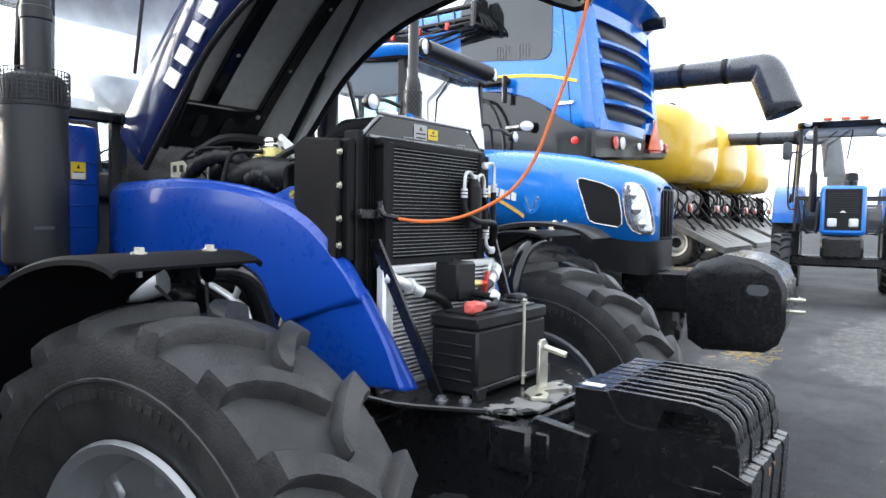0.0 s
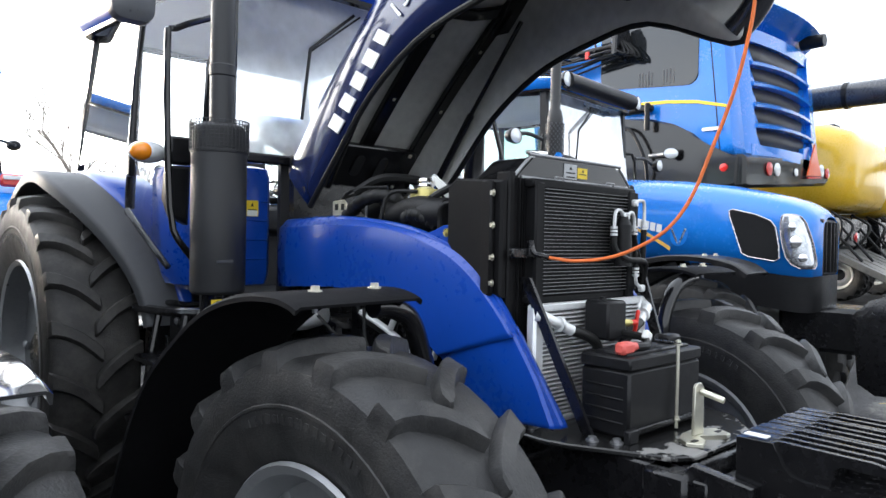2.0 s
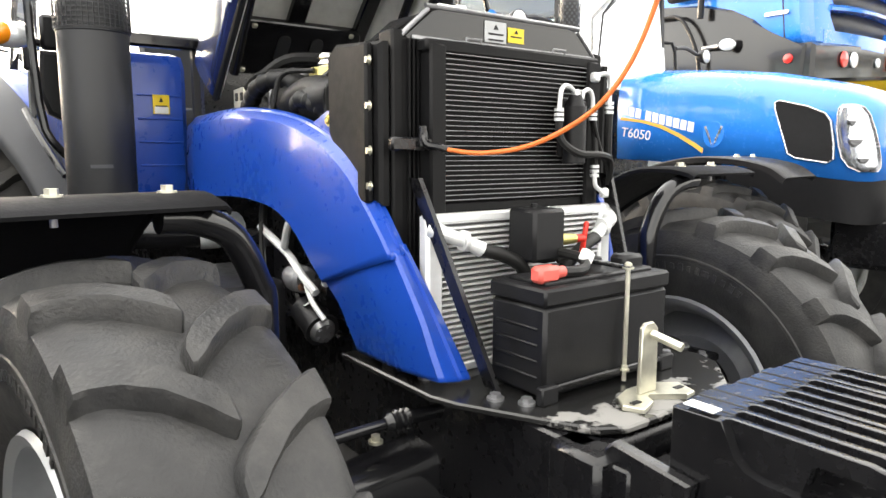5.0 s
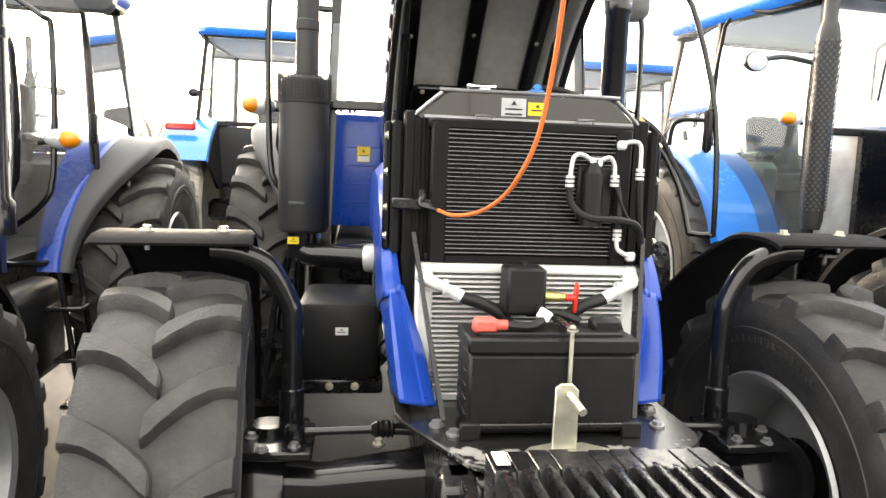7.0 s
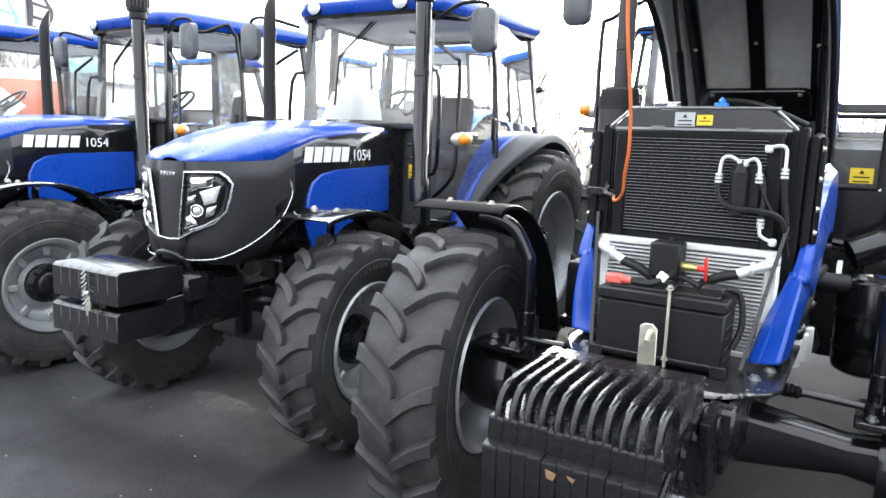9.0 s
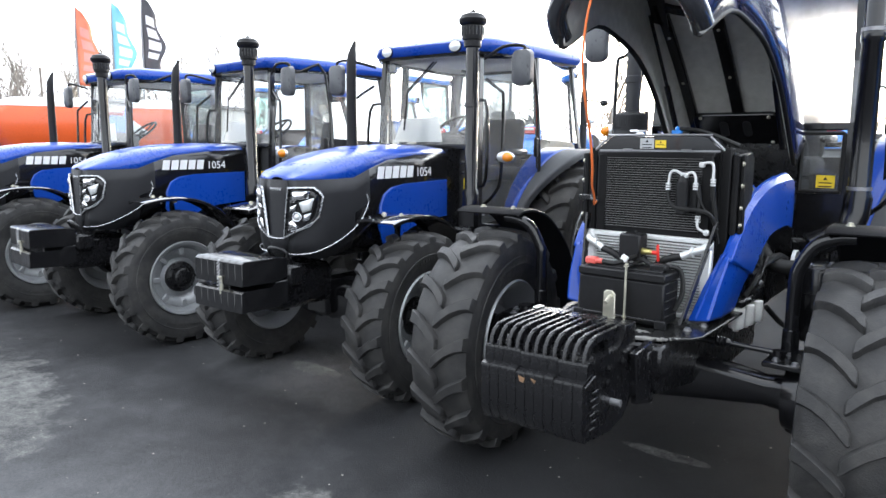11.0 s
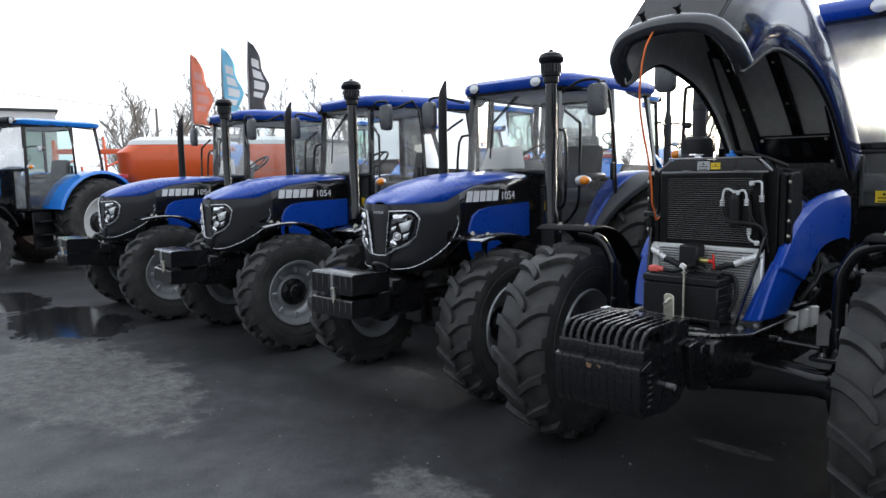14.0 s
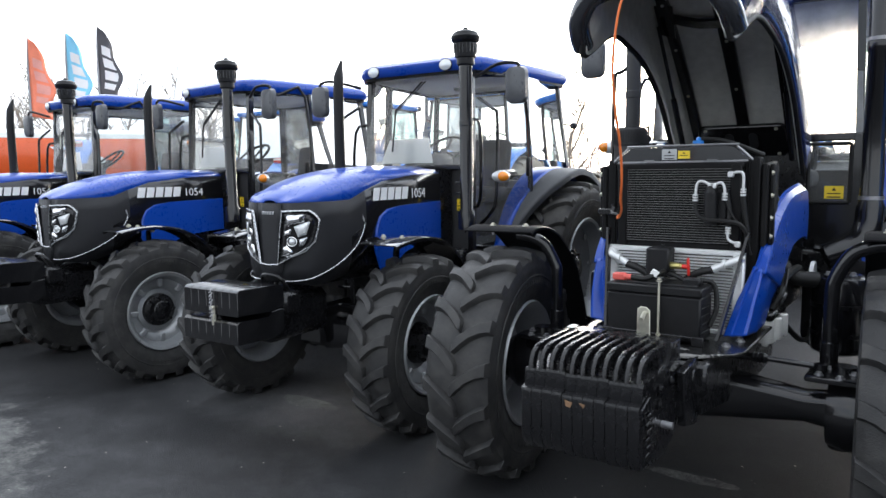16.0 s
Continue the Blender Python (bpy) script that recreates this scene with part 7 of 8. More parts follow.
        for k in range(10):
            y = 0.858 - 0.0505 * k - 0.026 * (k > 2)
            z = 1.738 - (0.858 - y) * 0.255
            part("name_bar", prism(B(), [(y + 0.020, z - 0.026), (y - 0.020, z - 0.036), (y - 0.025, z + 0.026), (y + 0.015, z + 0.036)], sx * 0.4165, sx * 0.4205, "x"), WHITE, root)
        upper = [(0.885, 1.690), (0.72, 1.668), (0.58, 1.632), (0.45, 1.575), (0.33, 1.508), (0.285, 1.478)]
        bm = B()
        loft(bm, [[(sx * 0.4155, y, z), (sx * 0.4215, y, z), (sx * 0.4215, y + 0.004, z - wide), (sx * 0.4155, y + 0.004, z - wide)] for (y, z), wide in zip(upper, (0.016, 0.018, 0.021, 0.024, 0.027, 0.028))])
        part("stripe", bm, STRIPE, root, "golden curved stripe")
        turn = Euler((radians(90), 0, radians(90 if sx > 0 else -90))).to_matrix().to_4x4()
        lean = Matrix.Rotation(-tilt * 0.55, 4, "Z")
        words("T6050", 0.088, WHITE, root, Matrix.Translation((sx * 0.4185, 0.65 if sx > 0 else 0.885, 1.565)) @ turn @ lean, "number")
        badge = part("badge", prism(B(), [(0.228 + 0.066 * math.cos(a), 1.565 + 0.082 * math.sin(a)) for a in (k * math.pi / 12 for k in range(24))], sx * 0.404, sx * 0.412, "x", 0.002), NHBLUE, root)
        for side in (-1, 1):
            for k in range(4):
                y, z = 0.228 + side * (0.012 + 0.010 * k), 1.520 + 0.024 * k
                part("badge_leaf", prism(B(), [(y - side * 0.008, z - 0.024), (y + side * 0.010, z + 0.004), (y + side * 0.018, z + 0.040 - 0.006 * k), (y + side * 0.002, z + 0.026)], sx * 0.410, sx * 0.4155, "x"), TRIM, badge)
        front_fender(root, sx, 0.70, 1.10, [(-0.48, 1.33), (-0.38, 1.39), (-0.18, 1.425), (0.05, 1.42), (0.28, 1.36), (0.48, 1.24), (0.62, 1.08), (0.70, 0.92)], BLACK, (0.62, 0.05, 0.80))
        bm = B()
        ribbon(bm, arc((2.50, 0.86), 1.0, 72, -58, 12), sx * 0.60, sx * 1.10, 0.016, 0.05)
        rf = part("rear_fender", bm, NHBLUE, root, "rounded light-blue rear fender")
        bm = B()
        prism(bm, arc((2.50, 0.86), 0.99, 72, -58, 12) + [(2.8, 1.1), (2.2, 1.1)], sx * 0.59, sx * 0.62, "x")
        part("fender_wall", bm, BLACK, rf)
        bm = B()
        box(bm, (sx * 0.90, 3.16, 1.75), (0.30, 0.07, 0.11), 0.02)
        tl = part("tail_lamp", bm, REDLENS, rf, "red tail lamp")
        pieces("reversing_lens", [(sx * 0.90, 3.199, 1.775)], (0.26, 0.012, 0.034), WHITEPL, tl, 0.004)
        indicator(root, (sx * 0.98, 1.12, 1.95), sx)
        work_lamp(root, (sx * 1.22, 1.13, 2.27), 0.075, flat=0.8, name="side_lamp", body=BLACK)
        bm = B()
        tube(bm, [(sx * 0.80, 1.18, 2.30), (sx * 1.0, 1.19, 2.32), (sx * 1.22, 1.18, 2.27)], 0.016, 8, 3)
        part("lamp_arm", bm, GREYPL, root)
        bm = B()
        for z, x in ((0.95, 0.80), (0.70, 0.84), (0.46, 0.86)):
            box(bm, (sx * x, 1.45, z), (0.18, 0.34, 0.025), 0.006)
        box(bm, (sx * 0.70, 1.45, 0.78), (0.03, 0.40, 0.70), 0.01)
        part("step_ladder", bm, BLACK, root)
    cab(root, 1.20, 2.78, 0.84, 1.16, 1.92, 2.72, NHBLUE, BLACK, GREENGLASS, lamps=0.50, yb=0.95, crown=0.13, wf=0.70, screen=PALESCREEN, wall=0.40)
    for sx in (-1, 1):
        pane("lower_window", [(sx * 0.40, 1.19, 1.20), (sx * 0.69, 1.19, 1.20), (sx * 0.69, 1.19, 1.88), (sx * 0.40, 1.19, 1.88)], root, PALESCREEN)
    bm = B()
    rod(bm, (-0.58, 1.10, 2.785), (0.54, 1.10, 2.785), 0.068, n=18)
    part("visor", bm, BLACK, root)
    for sx in (-1, 1):
        work_lamp(root, (sx * 0.61, 1.08, 2.785), 0.065, name="visor_lamp")
    bm = B()
    prism(bm, [(-0.40, 1.1), (0.40, 1.1), (0.40, 1.9), (-0.40, 1.9)], 1.15, 1.185, "y")
    part("front_bulkhead", bm, IRON, root)
    part("cab_pan", box(B(), (0, 2.0, 1.05), (1.1, 1.6, 0.16), 0.02), IRON, root)
    part("gearbox", box(B(), (0, 1.8, 0.88), (0.46, 2.3, 0.44), 0.05), IRON, root)
    part("rear_axle", box(B(), (0, 2.50, 0.86), (1.5, 0.24, 0.24), 0.05), IRON, root)
    bm = B()
    lathe(bm, [(1.30, 0.05), (1.36, 0.062), (2.44, 0.062), (2.50, 0.05), (2.52, 0.04), (3.0, 0.04)], 20, (-0.80, 1.06, 0), "z")
    e = part("exhaust_pipe", bm, DARKGREY, root)
    bm = B()
    for k in range(50):
        z = 1.42 + k * 0.02
        for i in range(14):
            t = 2 * math.pi * (i + 0.5 * (k % 2)) / 14
            c, s = math.cos(t) * 0.071, math.sin(t) * 0.071
            box(bm, (-0.80 + c, 1.06 + s, z), (0.004, 0.012, 0.014), 0, (0, 0, math.degrees(t)))
    tagged(part("heat_guard", bm, GREYPL, e, "perforated grey heat guard"), kind="stuff")
    # front linkage and one-piece weight
    bm = B()
    box(bm, (0, -0.72, 0.95), (0.44, 0.62, 0.30), 0.03)
    box(bm, (0, -1.02, 0.92), (0.70, 0.10, 0.10), 0.02)
    part("linkage", bm, IRON, root)
    bm = B()
    secs = []
    for x, k in ((-0.46, 0.88), (-0.43, 1.0), (0.43, 1.0), (0.46, 0.88)):
        secs.append([(x, -1.29 + (v + 1.37) * k * 0.95, 0.92 + (z - 0.74) * k) for v, z in ((-1.0, 0.48), (-0.96, 0.90), (-1.06, 1.0), (-1.24, 1.06), (-1.42, 1.035), (-1.56, 0.97), (-1.62, 0.86), (-1.62, 0.62), (-1.58, 0.50), (-1.5, 0.44), (-1.1, 0.42))])
    loft(bm, secs)
    w = part("front_weight", bm, IRON, root, "large black cast front weight")
    for sx in (-1, 1):
        bm = B()
        prism(bm, [(-1.36 + u, 1.02 + v) for u, v in round_rect(0, 0, 0.13, 0.07, 0.034)], sx * 0.459, sx * 0.463, "x")
        part("recess", bm, GREYPL, w)
        bm = B()
        for u, v, ww, h in ((-1.30, 0.80, 0.10, 0.006), (-1.30, 0.90, 0.10, 0.006), (-1.35, 0.85, 0.006, 0.10), (-1.25, 0.85, 0.006, 0.10)):
            box(bm, (sx * 0.461, u, v), (0.006, ww, h), 0.001)
        part("cast_mark", bm, IRON, w)
    bm = B()
    for z in (0.74, 0.82):
        rod(bm, (-0.12, -1.50, z + 0.12), (-0.12, -1.62, z + 0.12), 0.012)
    part("tow_pin", bm, ZINC, w)
    return root


beside = light_blue_tractor()
beside.matrix_basis = pose(5.05, 2.35, 0, 0, 0, 6)
copy_thing(beside, pose(-10.8, -0.5, 0, 0, 0, 24))
MUD_TYRES = {}
for x, y, a in ((-13.2, 12.5, 179), (-10.5, 12.4, 181), (-7.8, 12.4, 178), (-4.6, 12.4, 181), (0.42, 11.5, 180), (4.25, 9.6, 180)):
    far = copy_thing(beside, pose(x, y, 0, 0, 0, a) @ Matrix.Scale(1.0 if x > 4 else 1.14, 4))
    far["label"] = "light-blue farm tractor with mud-caked tyres, seen from behind"
    for w in far.children:
        for k in w.children:
            if k.name.startswith("tyre"):
                if k.data.name not in MUD_TYRES:
                    MUD_TYRES[k.data.name] = k.data.copy()
                    MUD_TYRES[k.data.name].materials[0] = MUDDY
                k.data = MUD_TYRES[k.data.name]

# ---- far side of the aisle: harvesters and an older tractor ----
def lamp_disc(parent, c, r, axis, material, name="lamp"):
    bm = B()
    s = -1 if axis[0] == "-" else 1
    a = axis[-1]
    prof = [(0, r), (0.012 * s, r * 0.95), (0.02 * s, 0.001)]
    lathe(bm, prof, 16, c, a)
    return part(name, bm, material, parent)


LOUVREMESH = mat("dark_wire_mesh", (0.05, 0.05, 0.052), 0.5, metal=0.3, var=0.5, scale=14, bump=0.6, bscale=60)


def blue_harvester():
    """Rear end of a combine harvester; it faces +y, its tail to the aisle. Origin on the ground under the middle of the tail."""
    root = thing("combine_harvester", "large light-blue combine harvester seen from its louvred tail", "combine harvester")
    w = 1.33
    lean = lambda z: 0.11 * (z - 2.53)
    bm = B()
    secs = []
    for y, k, z0, z1 in ((0.0, 0.93, 2.58, 4.20), (0.05, 0.985, 2.54, 4.27), (0.16, 1.0, 2.52, 4.30), (1.7, 1.0, 2.52, 4.34), (3.0, 1.0, 2.6, 4.34)):
        secs.append([(u, y + lean(z), z) for u, z in [(x, (z0 + z1) / 2 + v) for x, v in round_rect(0, 0, w * 2 * k, z1 - z0, 0.14, 5)]])
    loft(bm, secs)
    body = part("rear_body", bm, NHBLUE, root, "rounded light-blue rear body", 40)
    # the tail panel stands out as a blue frame round five openings
    bm = B()
    zt, zb = 3.98, 2.70
    n = 5
    step = (zt - zb) / n
    bow = lambda x: -0.10 + 0.08 * (x / 1.0) ** 2
    for sx in (-1, 1):
        loft(bm, [[(sx * (x0 + 0.02 * i), bow(x0) + lean(z) + d, z) for x0, d in ((0.86, -0.02), (0.86, 0.10), (1.12, 0.12), (1.14, 0.05), (1.06, -0.01))] for i, z in enumerate((zb - 0.12, zb, 3.2, 3.6, zt, zt + 0.12))])
    for z, h in ((zb - 0.07, 0.14), (zt + 0.08, 0.16)):
        loft(bm, [[(x, bow(x) + lean(z) + d, z + v) for d, v in ((-0.02, -h / 2), (-0.02, h / 2), (0.10, h / 2), (0.10, -h / 2))] for x in (-1.0, -0.6, -0.2, 0.2, 0.6, 1.0)])
    fr = part("louvre_frame", bm, NHBLUE, root, "light-blue frame of the tail louvres", 40)
    for i in range(1, n):
        z = zb + step * i
        bm = B()
        loft(bm, [[(x, bow(x) + lean(z) + d, z + v - 0.03 * (x / 0.9) ** 2) for d, v in ((-0.055, -0.02), (-0.06, 0.012), (-0.01, 0.045), (0.06, 0.03), (0.06, -0.03))] for x in (-0.9, -0.6, -0.3, 0, 0.3, 0.6, 0.9)])
        part("louvre_bar", bm, NHBLUE, fr)
    for i in range(n):
        z = zb + step * (i + 0.5)
        bm = B()
        loft(bm, [[(x, bow(x) + lean(z) + 0.05, z - step * 0.52), (x, bow(x) + lean(z) + 0.06, z + step * 0.52)] for x in (-0.9, -0.45, 0, 0.45, 0.9)], False, False)
        part("louvre_mesh", bm, LOUVREMESH, fr, "dark wire mesh behind the louvres", 38, 0.006)
    # flared lip along the roof edge
    bm = B()
    lip = []
    for k in range(13):
        x = -1.28 + 2.56 * k / 12
        f = 0.16 * (1 - (x / 1.28) ** 2)
        lip.append([(x * 0.99, 0.30 - f * 0.2, 4.18), (x, 0.10 - f, 4.36), (x * 1.01, 0.02 - f, 4.42), (x * 1.01, 0.05 - f, 4.47), (x, 0.4, 4.48), (x * 0.99, 1.2, 4.40)])
    loft(bm, lip)
    part("tail_spoiler", bm, NHBLUE, body, "flared blue roof lip", 40)
    # side: dark window, stripe, seam
    bm = B()
    win = [(y, z) for y, z in round_rect(1.20, 3.86, 1.40, 0.86, 0.14, 5)]
    prism(bm, [(y, z + 0.09 * (y - 0.5)) for y, z in win], -w - 0.012, -w + 0.02, "x", 0.008)
    sw = part("side_window", bm, DARKGLASS, root, "large dark side window")
    for k in range(9):
        bm = B()
        box(bm, (-w - 0.0135, 0.82 + 0.045 * k + (0.12 if k > 3 else 0), 3.58 + 0.01 * (k % 3)), (0.002, 0.022, 0.16 + 0.03 * (k % 2)), 0)
        part("window_print", bm, GREYPL, sw)
    bm = B()
    prism(bm, [(0.14, 3.11), (0.5, 3.20), (0.9, 3.25), (1.6, 3.29), (2.8, 3.32), (2.8, 3.35), (1.6, 3.325), (0.9, 3.29), (0.5, 3.24), (0.14, 3.145)], -w - 0.012, -w + 0.01, "x")
    part("stripe", bm, YELLOW, root, "thin yellow stripe")
    bm = B()
    for z0, z1 in ((2.56, 3.3), (3.3, 4.22)):
        bar(bm, (-w - 0.001, 0.20 + lean(z0), z0), (-w - 0.001, 0.20 + lean(z1), z1), 0.008, 0.012)
    part("panel_seam", bm, BLACK, body)
    # gloss black lower band sweeping up to the cab
    bm = B()
    prism(bm, [(-0.02, 2.53), (0.10, 2.535), (0.34, 2.66), (0.54, 2.84), (0.80, 2.98), (1.13, 3.08), (1.6, 3.13), (3.0, 3.15), (3.0, 2.0), (0.5, 2.10), (0.0, 2.19)], -w - 0.03, -w + 0.06, "x", 0.025)
    part("lower_panel", bm, GLOSSBLACK, root, "gloss black lower panel")
    bm = B()
    prism(bm, [(-w, 2.19), (-w + 0.1, 2.16), (w - 0.1, 2.34), (w, 2.40), (w, 2.58), (0.7, 2.60), (0.5, 2.68), (0.2, 2.62), (-w, 2.545)], -0.10, 0.20, "y", 0.035)
    part("tail_band", bm, GLOSSBLACK, root, "gloss black lamp band")
    for x, z, m, r in ((-0.70, 2.42, REDLENS, 0.085), (-0.47, 2.43, LENS, 0.085), (0.12, 2.44, LENS, 0.055), (1.00, 2.53, LENS, 0.085), (1.22, 2.51, REDLENS, 0.075)):
        lamp_disc(root, (x, -0.11, z), r, "-y", m, "tail_lamp" if m is REDLENS else "reversing_lamp")
    lamp_disc(root, (-w - 0.03, 0.14, 2.40), 0.05, "-x", REDLENS, "side_marker")
    bm = B()
    prism(bm, [(0.42, 2.42), (0.92, 2.45), (0.66, 2.86)], -0.145, -0.125, "y", 0.004)
    tr = part("warning_triangle", bm, OPAINT, root, "orange slow-vehicle triangle")
    bm = B()
    prism(bm, [(0.44, 2.38), (0.90, 2.41), (0.90, 2.44), (0.44, 2.41)], -0.15, -0.13, "y")
    part("triangle_foot", bm, REDLENS, tr)
    bm = B()
    prism(bm, [(0.60, 2.46), (0.36, 2.52), (0.40, 2.78), (0.60, 2.82)], -0.10, -0.03, "y", 0.01)
    part("triangle_bracket", bm, NHBLUE, tr)
    bm = B()
    lathe(bm, [(-0.16, 0.001), (-0.16, 0.085), (0.04, 0.09), (0.14, 0.09)], 18, (0.80, -0.02, 4.27), "y")
    part("tail_pipe", bm, BLACK, root, "short black pipe below the roof lip")
    bm = B()
    prism(bm, [(u, v) for u, v in round_rect(0.30, 2.87, 0.26, 0.045, 0.02, 3)], -w - 0.03, -w - 0.012, "x", 0.004)
    part("grab_handle", bm, TRIM, root)
    # black arm with a lamp beside the lower panel
    bm = B()
    box(bm, (-w - 0.10, 1.30, 3.20), (0.12, 0.50, 0.10), 0.03)
    rod(bm, (-w - 0.14, 1.10, 3.26), (-w - 0.14, 1.10, 2.92), 0.035, n=12)
    tube(bm, [(-w - 0.08, 1.7, 3.0), (-w - 0.14, 1.35, 2.95), (-w - 0.14, 1.12, 2.55), (-w - 0.10, 1.10, 2.2)], 0.022, 8, 4)
    part("side_arm", bm, BLACK, root)
    bm = B()
    rod(bm, (-w - 0.05, 1.10, 2.60), (-w - 0.12, 0.82, 2.60), 0.03, n=10)
    part("lamp_bracket", bm, STEEL, root)
    sl = work_lamp(root, (-w - 0.14, 0.76, 2.60), 0.095, flat=0.75, name="side_lamp", body=BLACK)
    sl.matrix_basis = pose(-w - 0.14, 0.76, 2.60, 0, 0, -55)
    bm = B()
    box(bm, (0, 1.9, 1.75), (2.0, 2.6, 0.9), 0.08)
    box(bm, (0, 1.5, 1.05), (1.5, 0.3, 0.5), 0.05)
    tube(bm, [(-0.9, 0.6, 2.1), (-1.0, 0.5, 1.6), (-0.9, 0.8, 1.2)], 0.03, 8, 4)
    part("chopper", bm, IRON, root)
    for sx in (-1, 1):
        wheel(root, "rear", sx * 1.15, 1.8, L_WF, WHITERIM)
    # hinged pipe boom with hoses on the near side
    A, E = Vector((-1.55, 3.4, 4.0)), Vector((-1.55, 1.50, 4.02))
    bm = B()
    for dx, dz in ((-0.10, 0.0), (0.12, 0.0), (0.0, 0.20)):
        rod(bm, A + Vector((dx, 0, dz)), E + Vector((dx, 0, dz)), 0.035, n=10)
    for k in range(8):
        c = A + (E - A) * (k / 7)
        rod(bm, c + Vector((-0.14, 0, -0.02)), c + Vector((0.14, 0, -0.02)), 0.018, n=8)
        rod(bm, c + Vector((-0.10, 0, 0)), c + Vector((0.0, 0.1, 0.2)), 0.014, n=8)
    boom = part("folding_boom", bm, BLACK, root, "black folded boom with hoses")
    bm = B()
    prism(bm, [(-1.72, 3.90), (-1.40, 3.86), (-1.34, 4.05), (-1.40, 4.28), (-1.55, 4.34), (-1.70, 4.22)], 1.42, 1.50, "y", 0.02)
    rod(bm, (-1.4, 1.46, 4.0), (-1.16, 1.30, 3.98), 0.035, n=10)
    rod(bm, (-1.2, 1.30, 3.9), (-1.2, 1.30, 4.06), 0.05, n=10)
    part("boom_head", bm, IRON, boom)
    for k in range(6):
        part("boom_hose", tube(B(), [A + Vector((0.06 * k - 0.15, 0.1, 0.10)), A + (E - A) * 0.5 + Vector((0.05 * k - 0.12, 0, -0.10 - 0.05 * (k % 3))), E + Vector((0.05 * k - 0.15, 0.05, -0.06 - 0.04 * (k % 2))), E + Vector((0.05 * k - 0.1, -0.16 - 0.03 * (k % 3), -0.12)), E + Vector((0.04 * k - 0.05, -0.05, 0.10))], 0.013, 7, 5), HOSE, boom)
    for k in range(3):
        bm = B()
        box(bm, A + (E - A) * (0.3 + 0.25 * k) + Vector((-0.13, 0, -0.06)), (0.05, 0.06, 0.10), 0.01)
        part("hose_clip", bm, RED, boom)
    return root


CHUTE = mat("scuffed_grey_steel", (0.16, 0.16, 0.15), 0.45, metal=0.3, var=0.35, scale=8, dust=0.3)


def yellow_harvester():
    """Rear end of a yellow machine with a bulged side; origin and way as above."""
    root = thing("combine_harvester", "yellow combine harvester with a bulged rear hood on black running gear", "combine harvester", "yellow harvesters")
    bm = B()
    secs = []
    for y, w, z0, z1 in ((-0.10, 0.80, 1.95, 2.85), (0.0, 1.08, 1.84, 3.05), (0.35, 1.30, 1.78, 3.18), (1.2, 1.38, 1.76, 3.24), (2.6, 1.38, 1.8, 3.24)):
        secs.append([(u, y, (z0 + z1) / 2 + v) for u, v in round_rect(0, 0, w * 2, z1 - z0, min(w, (z1 - z0) / 2) * 0.75, 6)])
    loft(bm, secs)
    b = part("rear_hood", bm, YPAINT, root, "glossy yellow bulged hood", 50)
    bm = B()
    box(bm, (0.1, 2.0, 3.35), (1.2, 1.6, 0.4), 0.1)
    part("engine_deck", bm, YPAINT, b)
    bm = B()
    rod(bm, (0.6, 0.9, 3.0), (0.6, 0.9, 3.35), 0.05)
    box(bm, (0.6, 0.85, 3.32), (0.3, 0.4, 0.14), 0.03)
    part("exhaust", bm, BLACK, root)
    bm = B()
    box(bm, (0, 1.7, 1.35), (2.0, 2.2, 0.7), 0.06)
    box(bm, (0, 0.45, 1.45), (1.7, 0.5, 0.55), 0.05)
    part("chopper_housing", bm, IRON, root)
    bm = B()
    prism(bm, [(-0.75, 0.62), (-0.70, 0.60), (0.35, 1.10), (0.35, 1.22), (-0.10, 1.00), (-0.75, 0.70)], -0.95, 0.95, "x", 0.012)
    ch = part("straw_chute", bm, CHUTE, root, "sloping grey straw chute")
    pieces("chute_vane", [(-0.72 + 0.36 * k, -0.22, 0.90) for k in range(5)], (0.018, 0.85, 0.09), IRON, ch, 0.003)
    for k in range(5):
        bpy.data.objects[ch.children[k].name].rotation_euler = (radians(25), 0, radians(-12 + 6 * k))
    for x in (-1.0, -0.45, 0.45, 1.0):
        part("gas_strut", rod(B(), (x, 0.30, 1.62), (x * 0.95, -0.25, 0.98), 0.022, n=8), BLACK, root)
    for x in (-0.75, 0.1, 0.9):
        part("hydraulic_hose", tube(B(), [(x, 0.25, 1.75), (x + 0.06, -0.02, 1.55), (x - 0.05, 0.05, 1.3), (x + 0.1, 0.25, 1.15)], 0.022, 7, 5), HOSE, root)
    for sx in (-1, 1):
        bm = B()
        prism(bm, [(0.05, 1.0), (0.30, 0.95), (0.42, 1.70), (0.12, 1.74)], sx * 1.12, sx * 1.18, "x", 0.01)
        part("side_plate", bm, IRON, root)
        part("service_rail", tube(B(), [(sx * 1.28, 0.1, 1.75), (sx * 1.30, -0.05, 1.6), (sx * 1.28, 0.0, 1.25), (sx * 1.15, 0.2, 1.15)], 0.018, 8, 3), BLACK, root)
    for sx in (-1, 1):
        lamp_disc(root, (sx * 0.85, -0.12, 1.36), 0.08, "-y", REDLENS, "tail_lamp")
        bm = B()
        box(bm, (sx * 0.85, -0.10, 1.36), (0.40, 0.03, 0.13), 0.01)
        part("lamp_board", bm, IRON, root)
        wheel(root, "rear", sx * 1.1, 1.5, L_WF, WHITERIM)
    return root


# paint lightened towards blue-grey for the sky it mirrors
AUGERGREY = mat("grey_auger_paint", (0.042, 0.045, 0.055), 0.28, var=0.12, coat=0.5)


